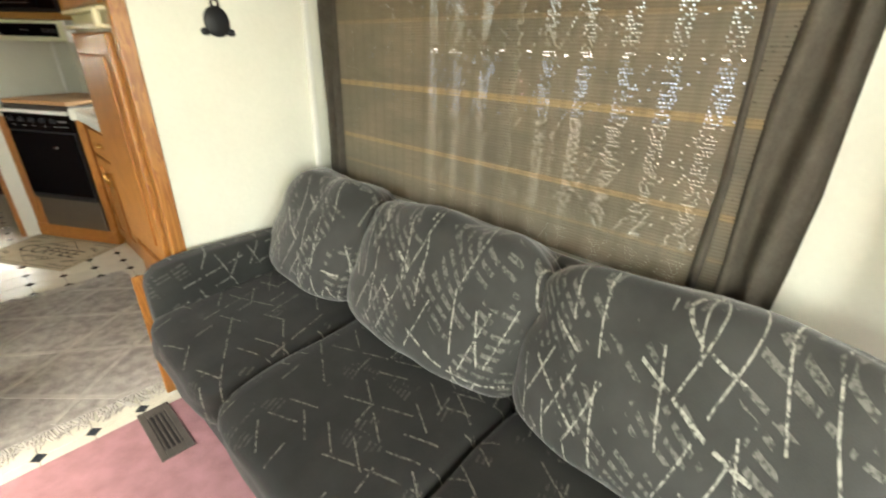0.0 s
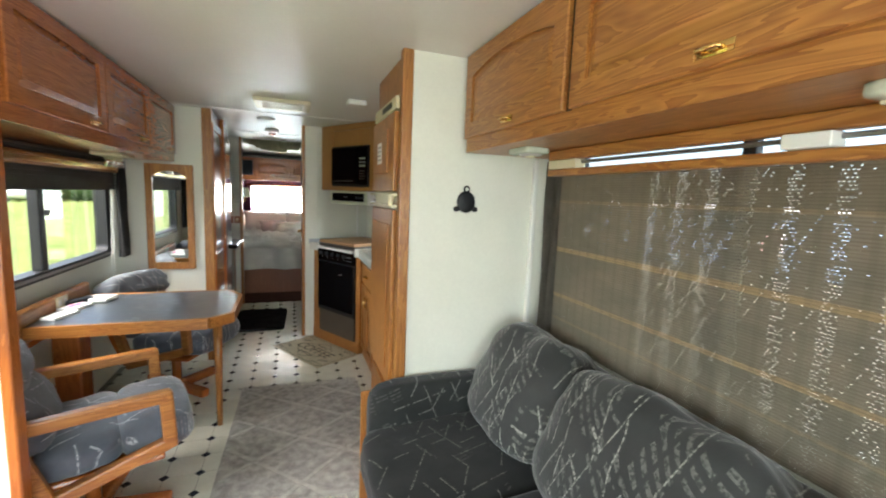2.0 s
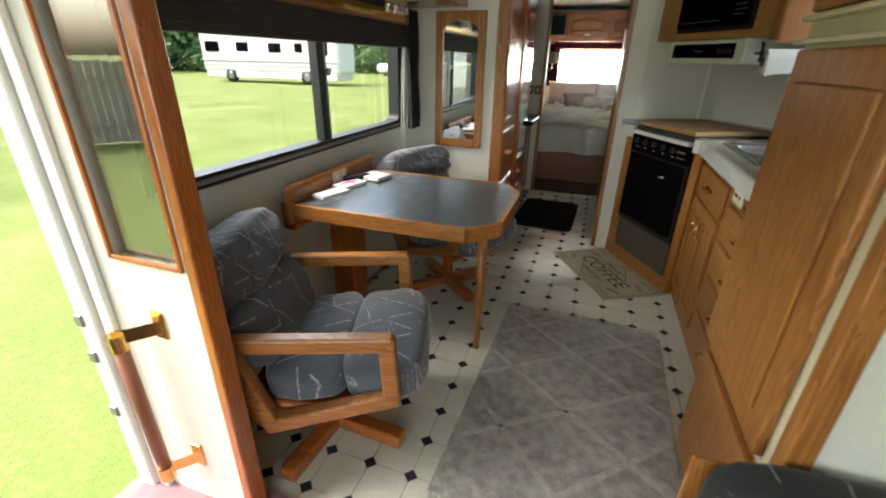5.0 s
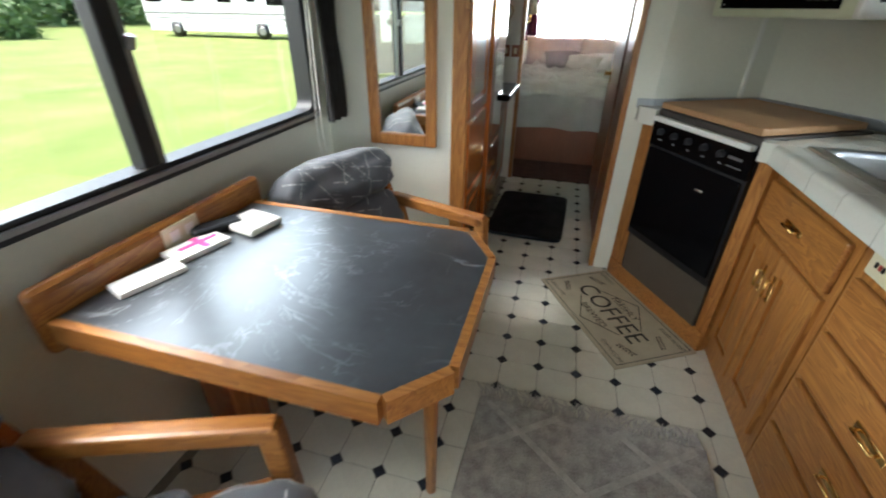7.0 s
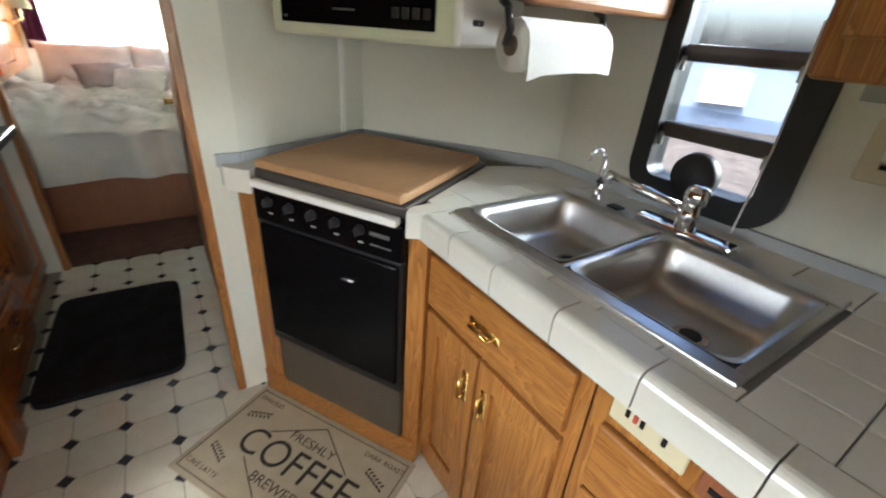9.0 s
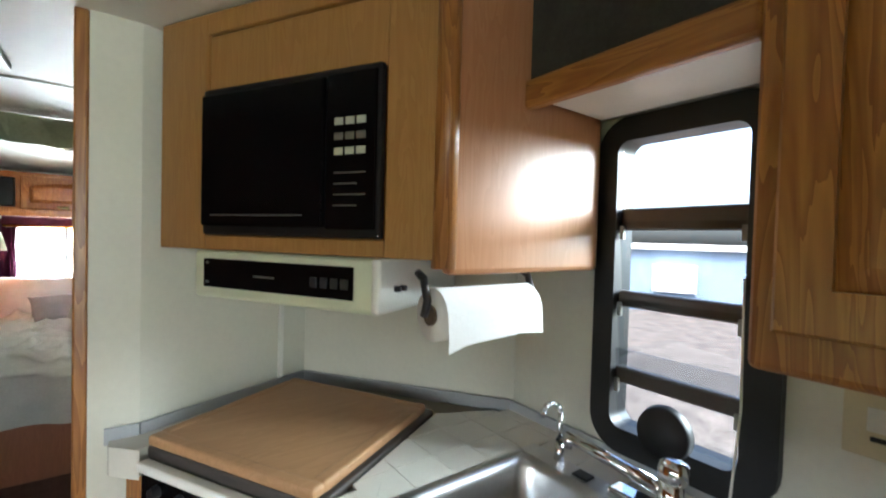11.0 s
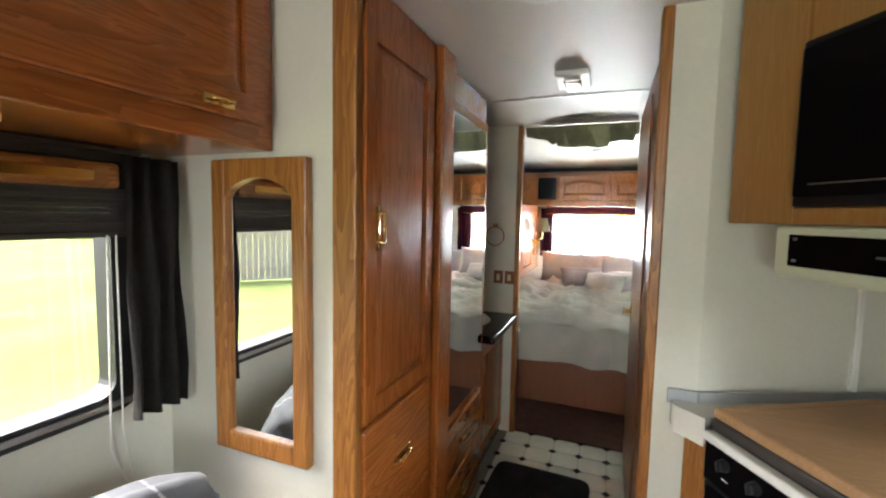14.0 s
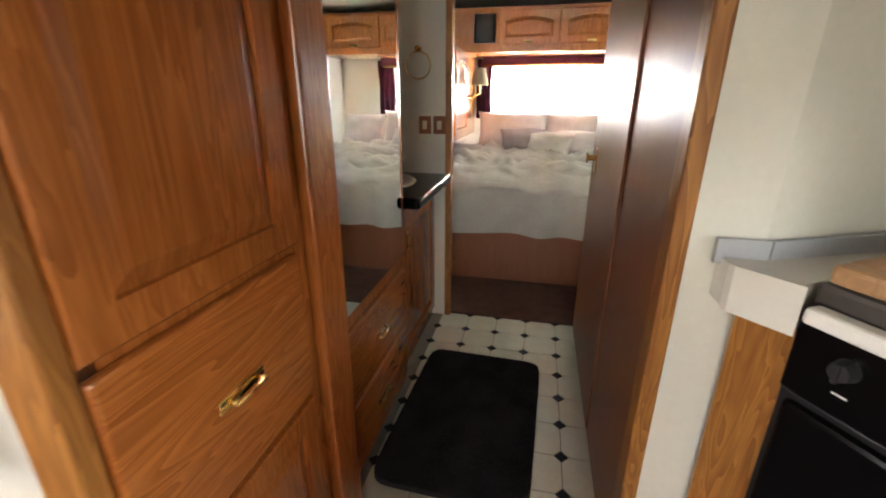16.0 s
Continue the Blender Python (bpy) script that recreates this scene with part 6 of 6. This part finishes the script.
part("cover", B(1.03, 1.10, 5.30, 5.43, 1.955, 1.976, 0.012, None, 3), "chrome", lt, "chrome lamp cover")
setting("ceiling_seam", B(0.66, 1.37, 5.635, 5.65, 1.995, 1.9995), "white", "thin white ceiling seam strip", "trim")
setting("ceiling_seam_front", B(0.42, 1.95, 1.10, 1.125, 1.9965, 1.9995), "ceiling", "thin white ceiling seam strip", "trim")
setting("ceiling_seam_kitchen", B(0.42, 1.95, 4.312, 4.337, 1.9945, 1.9995, 0.002), "white", "thin white ceiling seam strip", "trim")
lt = thing("under_cabinet_lamp", (0.22, 3.78, 1.5), "cream lamp base with small clear glass shades", "lamp")
part("base", B(0.15, 0.30, 3.66, 3.92, 1.562, 1.58, 0.005), "cream", lt)
for y in (3.71, 3.79, 3.87):
    part("shade", cyl(bmesh.new(), (0.225, y, 1.50), (0.225, y, 1.562), 0.028, 0.018, 16), "chrome", lt, "small clear shade", True)

# ---- rugs ----
rug = thing("area_rug", (1.29, 3.1, 0.0), "worn grey area rug with pale diamond lines and fringed ends", "rug")
RM = pose(1.295, 3.10, 0, 0, 0, -1.5)
part("rug_body", B(-0.395, 0.395, -0.60, 0.60, 0.001, 0.010, 0.003, RM), "rug", rug)
for x0, y0, x1, y1 in ((-0.38, -0.36, 0.38, 0.20), (-0.38, 0.20, 0.38, -0.36), (-0.38, 0.02, 0.36, 0.58), (0.38, 0.02, -0.36, 0.58), (-0.38, -0.10, 0.10, -0.58), (0.38, -0.10, -0.10, -0.58), (-0.38, 0.36, -0.10, 0.58), (0.38, 0.36, 0.10, 0.58)):
    a, b_ = Vector((x0, y0, 0)), Vector((x1, y1, 0))
    d = b_ - a
    m = RM @ Matrix.Translation((a + b_) / 2 + Vector((0, 0, 0.0102))) @ d.to_track_quat("Y", "Z").to_matrix().to_4x4()
    part("pale_line", B(-0.011, 0.011, -d.length / 2, d.length / 2, -0.001, 0.0012 + 0.0002 * (x0 > 0), 0, m), "rugline", rug)
for sgn in (-1, 1):
    bm = bmesh.new()
    for i in range(110):
        x = -0.39 + 0.78 * i / 109 + random.uniform(-0.004, 0.004)
        y = sgn * 0.60
        p0 = RM @ Vector((x, y, 0.007))
        p1 = RM @ Vector((x + random.uniform(-0.02, 0.02), y + sgn * random.uniform(0.025, 0.045), 0.006))
        p2 = RM @ Vector((x + random.uniform(-0.04, 0.04), y + sgn * random.uniform(0.05, 0.085), 0.004))
        cyl(bm, p0, p1, 0.004, seg=4, cap=False), cyl(bm, p1, p2, 0.004, 0.002, seg=4, cap=False)
    tagged(part("fringe", bm, "rugline", rug, "pale yarn fringe"), kind="stuff")
br = thing("bath_rug", (0.94, 5.45, 0.0), "black shaggy bath rug on the corridor floor", "rug")
bm = bmesh.new()
cushion(bm, pose(0.935, 5.455, 0.014, 0, 0, -2), 0.505, 0.765, 0.03, 12, 24)
part("rug_body", bm, "black_rug", br, "", True)

mt = thing("coffee_mat", (1.45, 4.41, 0.0), "cream kitchen mat printed with coffee lettering in front of the range", "mat")
MU = math.degrees(math.atan2(D.y, D.x))
MM = pose(1.436, 4.412, 0.0, 0, 0, MU)
part("cloth", B(-0.352, 0.352, -0.207, 0.207, 0.001, 0.007, 0.002, MM), "mat", mt)


def words(text, size, x, y, rot, parent, base, label="", squash=1.0):
    cu = bpy.data.curves.new("words", "FONT")
    cu.body, cu.size, cu.align_x, cu.align_y = text, size, "CENTER", "CENTER"
    ob = bpy.data.objects.new("words", cu)
    scene.collection.objects.link(ob)
    me = bpy.data.meshes.new_from_object(ob.evaluated_get(bpy.context.evaluated_depsgraph_get()))
    bpy.data.objects.remove(ob)
    me.transform(base @ pose(x, y, 0.0076, 0, 0, rot) @ Matrix.Diagonal((squash, 1, 1, 1)))
    me.transform(Matrix.Translation(-root_place(parent)))
    me.materials.clear()
    me.materials.append(M["ink"])
    o = new("lettering", me)
    o.parent = parent
    return tagged(o, label) if label else o


words("COFFEE", 0.145, 0.0, -0.005, 0, mt, MM, "black word COFFEE", 0.95)
words("FRESHLY", 0.05, 0.0, 0.085, 0, mt, MM, "black word FRESHLY")
words("BREWED", 0.05, 0.0, -0.095, 0, mt, MM, "black word BREWED")
words("DARK ROAST", 0.026, 0.255, 0.155, 0, mt, MM, "small words DARK ROAST")
words("ESPRESSO", 0.026, -0.265, 0.155, 0, mt, MM, "small word ESPRESSO")
words("CAFE LATTE", 0.026, -0.255, -0.155, 0, mt, MM, "small words CAFE LATTE")
words("CAPPUCCINO", 0.026, 0.255, -0.155, 0, mt, MM, "small word CAPPUCCINO")
for a in ((-0.335, 0.335, 0.185, 0.188), (-0.335, 0.335, -0.188, -0.185), (-0.335, -0.332, -0.185, 0.185), (0.332, 0.335, -0.185, 0.185)):
    part("printed_line", B(*a, 0.0066, 0.0078, 0, MM), "ink", mt)
for x0, y0, x1, y1 in ((-0.17, 0.055, 0, 0.165), (0, 0.165, 0.17, 0.055), (-0.17, -0.06, 0, -0.165), (0, -0.165, 0.17, -0.06)):
    a, b_ = Vector((x0, y0, 0.0072)), Vector((x1, y1, 0.0072))
    d = b_ - a
    part("printed_line", B(-0.002, 0.002, -d.length / 2, d.length / 2, -0.0006, 0.0006, 0, MM @ Matrix.Translation((a + b_) / 2) @ d.to_track_quat("Y", "Z").to_matrix().to_4x4()), "ink", mt)
bm = bmesh.new()
for cx_, cy_, sg in ((-0.26, 0.09, 1), (0.26, 0.09, -1), (-0.26, -0.09, -1), (0.26, -0.09, 1)):
    for i in range(6):
        t = (i - 2.5) * 0.014
        for s_ in (-1, 1):
            bmesh.ops.create_circle(bm, cap_ends=True, segments=8, radius=0.008, matrix=MM @ pose(cx_ + t, cy_ + sg * t * 0.4 + s_ * 0.008, 0.0076, 0, 0, 40 * s_) @ Matrix.Diagonal((1.0, 0.5, 1, 1)))
part("printed_leaves", bm, "ink", mt, "black leaf sprigs")

# ---- outdoors ----
GZ = -0.85
bm = bmesh.new()
n = 40
g = [[bm.verts.new((-300 + 600 * i / n, -300 + 600 * j / n, GZ)) for i in range(n + 1)] for j in range(n + 1)]
for j in range(n):
    for i in range(n):
        bm.faces.new((g[j][i], g[j][i + 1], g[j + 1][i + 1], g[j + 1][i]))
setting("ground", bm, "grass", "mown bright green lawn", "lawn")
setting("gravel_yard", B(2.9, 26, -3, 24, GZ, GZ + 0.02), "gravel", "bare brown gravel yard beside the coach", "ground")


def foliage(name, at, radius, height, count, label, category, group, trunk=True, size=0.5, seed=1):
    rnd = random.Random(seed)
    t = thing(name, at, label, category, group)
    o = Vector(at)
    if trunk:
        bm = cyl(bmesh.new(), o, o + Vector((0, 0, height * 0.7)), radius * 0.09, radius * 0.04, 8)
        for i in range(5):
            a = rnd.uniform(0, 6.28)
            h = height * rnd.uniform(0.25, 0.6)
            cyl(bm, o + Vector((0, 0, h)), o + Vector((math.cos(a) * radius * 0.6, math.sin(a) * radius * 0.6, h + height * 0.2)), radius * 0.035, radius * 0.012, 6)
        part("trunk", bm, "bark", t)
    vs, fs = [], []
    lumps = [(Vector((rnd.gauss(0, radius * 0.45), rnd.gauss(0, radius * 0.45), height * rnd.uniform(0.08, 0.9))), radius * rnd.uniform(0.3, 0.55)) for _ in range(18)]
    for _ in range(count):
        c, r = rnd.choice(lumps)
        d = Vector((rnd.gauss(0, 1), rnd.gauss(0, 1), rnd.gauss(0, 1))).normalized()
        p = o + c + d * r * rnd.uniform(0.55, 1.05)
        if p.z < o.z:
            continue
        u = Vector((rnd.gauss(0, 1), rnd.gauss(0, 1), rnd.gauss(0, 1))).normalized() * size * rnd.uniform(0.5, 1.0)
        w = u.orthogonal().normalized() * size * rnd.uniform(0.25, 0.5)
        k = len(vs)
        vs += [p - u - o, p + w - o, p + u - o, p - w - o]
        fs.append((k, k + 1, k + 2, k + 3))
    me = bpy.data.meshes.new("crown")
    me.from_pydata(vs, [], fs)
    me.materials.append(M["leaf"])
    c = new("crown", me)
    c.parent = t
    tagged(c, kind="stuff")
    return t


k = 0
for x, y, r, h in ((-62, 20, 8, 11), (-66, 36, 9, 13), (-60, 52, 9, 12), (-52, 62, 8, 11), (-44, 70, 9, 13), (-34, 72, 8, 12), (-24, 74, 9, 13), (-14, 76, 8, 12), (-70, 2, 9, 12), (-64, -14, 8, 11), (-2, 78, 9, 12), (-78, 48, 10, 14), (-56, 76, 10, 14), (-84, 20, 10, 14), (-63, 28, 8, 9), (-64, 44, 8, 10), (-56, 57, 8, 10), (-48, 66, 8, 10), (-39, 71, 8, 10), (-29, 73, 8, 10), (-19, 75, 8, 10), (-67, 11, 8, 10), (-67, -6, 8, 10)):
    k += 1
    foliage("tree", (x, y, GZ), r, h, 6500, "leafy green tree at the edge of the lawn", "tree", "trees beyond the lawn", True, 0.65, k)
for x, y, r, h in ((-36, 25, 2.0, 2.2), (-40, 27, 1.6, 1.8), (-48, 30, 3.5, 3.6), (-55, 38, 4, 4), (-52, 22, 3.5, 3.5), (-46, 50, 4, 4), (-36, 58, 4, 4), (-28, 62, 4, 3.6), (-20, 64, 4, 4)):
    k += 1
    foliage("bush", (x, y, GZ), r, h, 2200, "rounded green bush on the lawn", "bush", "bushes", False, 0.28, k)

co = thing("motorhome", (-24.7, 33.5, GZ), "white motorhome parked on the far lawn", "motorhome")
part("body", B(-31.5, -18.0, 32.6, 35.2, -0.05, 3.15, 0.3, None, 3), "coach", co)
part("skirt", B(-31.2, -18.3, 32.66, 35.1, -0.45, 0.0, 0.05), "coach", co)
part("roof_unit", B(-26.5, -25.2, 33.3, 34.4, 3.1, 3.45, 0.08), "coach", co, "white roof air conditioner")
for x0, x1, z0, z1 in ((-30.9, -29.4, 1.5, 2.3), (-27.6, -26.4, 1.55, 2.25), (-24.4, -23.2, 1.5, 2.2), (-21.9, -21.2, 1.55, 2.2), (-20.3, -18.9, 1.35, 2.35)):
    part("window", B(x0, x1, 32.56, 32.62, z0, z1, 0.02), "gloss", co, "dark window")
part("stripe", B(-31.4, -18.1, 32.57, 32.61, 0.75, 0.85), "alu", co, "grey stripe")
part("stripe", B(-31.4, -18.1, 32.57, 32.61, 0.45, 0.50), "alu", co, "grey stripe")
for x in (-28.6, -21.0):
    w = part("wheel", cyl(bmesh.new(), (x, 32.62, GZ + 0.55), (x, 32.95, GZ + 0.55), 0.55, seg=24), "rubber", co, "", True)
    part("rim", cyl(bmesh.new(), (x, 32.57, GZ + 0.55), (x, 32.625, GZ + 0.55), 0.25, 0.3, 20), "alu", w)
pt_ = thing("propane_tank", (-24.5, 56, GZ), "white horizontal propane tank on the far lawn", "tank")
bm = bmesh.new()
cyl(bm, (-26.2, 56, GZ + 0.9), (-23.2, 56, GZ + 0.9), 0.55, seg=24)
for x in (-26.2, -23.2):
    bmesh.ops.create_uvsphere(bm, u_segments=20, v_segments=12, radius=0.55, matrix=Matrix.Translation((x, 56, GZ + 0.9)))
part("shell", bm, "coach", pt_, "", True)
for x in (-25.8, -23.6):
    part("leg", B(x, x + 0.2, 55.7, 56.3, GZ, GZ + 0.5), "alu", pt_)

fen = thing("board_fence", (-9.5, -5.5, GZ), "weathered wooden board fence across the lawn", "fence")
fd = Vector((0.70, -0.71, 0))
fm = Matrix.Translation((-9.5, -5.5, GZ)) @ fd.to_track_quat("X", "Z").to_matrix().to_4x4()
rnd = random.Random(4)
for i in range(90):
    x = -8.1 + i * 0.18
    part("board", B(x, x + 0.165, -0.012, 0.012, 0.04, 1.95 + rnd.uniform(-0.03, 0.02), 0, fm), "fence", fen)
for z in (0.4, 1.5):
    part("rail", B(-8.1, 8.1, 0.012, 0.06, z, z + 0.09, 0, fm), "fence", fen)

hs = thing("mobile_home", (17.6, 11.2, GZ), "pale blue single-storey house with a window and a flat roof", "house")
hm = Matrix.Translation((17.6, 11.2, GZ)) @ Vector((0.43, -0.90, 0)).to_track_quat("X", "Z").to_matrix().to_4x4()
part("wall", B(-9, 9, -1.5, 1.5, 0.0, 2.15, 0, hm), "siding", hs)
part("roof", B(-9.3, 9.3, -1.8, 1.8, 2.15, 2.35, 0.03, hm), "coach", hs)
wn_ = part("window", B(-0.55, 0.75, -1.9, 1.54, 0.75, 1.65, 0.0, hm), "coach", hs, "white framed window")
part("pane", B(-0.48, 0.08, -1.93, -1.5, 0.82, 1.58, 0.0, hm), "pane_grey", wn_)
part("pane", B(0.14, 0.68, -1.93, -1.5, 0.82, 1.58, 0.0, hm), "pale_red", wn_, "window with a red curtain, haze put into its colour")
bn = thing("red_barn", (4, 32, GZ), "red painted barn beyond the rear of the coach", "barn")
part("wall", B(1.6, 12, 31, 37, GZ, 3.6), "red_paint", bn)
part("roof", prism(bmesh.new(), [(1.2, 30.6), (12.4, 30.6), (12.4, 37.4), (1.2, 37.4)], 3.6, 3.85), "alu", bn)

# ---- vinyl floor: octagons and dark squares ----
P_ = 0.1545
fl = setting("vinyl_floor", B(XL, 2.44, 2.27, 6.25, -0.006, -0.0022), "grout", "pale vinyl floor of octagon tiles with small dark squares", "floor")
oc_me, dot_me = bpy.data.meshes.new("tile"), bpy.data.meshes.new("inset")
h, c = P_ / 2 - 0.0012, 0.0245
ring = [(h - c, -h), (h, -h + c), (h, h - c), (h - c, h), (-h + c, h), (-h, h - c), (-h, -h + c), (-h + c, -h)]


def flat_piece(me, ring, mat):
    k = len(ring)
    vs = [(x, y, -0.0022) for x, y in ring] + [(x, y, -0.0006) for x, y in ring] + [(x * 0.985, y * 0.985, 0.0) for x, y in ring]
    fs = [(r * k + i, r * k + (i + 1) % k, (r + 1) * k + (i + 1) % k, (r + 1) * k + i) for r in (0, 1) for i in range(k)] + [tuple(range(2 * k, 3 * k))]
    me.from_pydata(vs, [], fs)
    me.materials.append(M[mat])


flat_piece(oc_me, ring, "tile")
q = 0.0228
flat_piece(dot_me, [(0, -q), (q, 0), (0, q), (-q, 0)], "dot")


def walkable(x, y):
    if y > 4.45 and x < 0.60 or y > 4.95 and x > 1.40 or x > 1.90 or y > 6.30 or y < 2.26 or x < 0:
        return False
    return not (x > 1.75 and y < 3.05)


for j in range(-11, 16):
    for i in range(-7, 6):
        x, y = 1.121 + i * P_, 3.937 + j * P_
        for me, name, ox in ((oc_me, "tile", P_ / 2), (dot_me, "inset", 0.0)):
            if walkable(x + ox, y + ox):
                ob = new(name, me)
                ob.parent = fl
                ob.location = (x + ox, y + ox, 0)


# ---- cab seat beside the entry ----
st = thing("passenger_seat", (0.20, 1.45, 0.0), "dark grey cloth passenger seat beside the entry", "seat")
part("pedestal", B(0.08, 0.34, 1.20, 1.60, 0.006, 0.32, 0.02), "black", st)
part("seat_cushion", cushion(bmesh.new(), pose(0.21, 1.38, 0.40), 0.42, 0.46, 0.18, 4, 6), "curtain", st, "", True)
part("backrest", cushion(bmesh.new(), pose(0.20, 1.60, 0.50, -8, 0, 0), 0.38, 0.16, 0.44, 3, 7), "curtain", st, "", True)
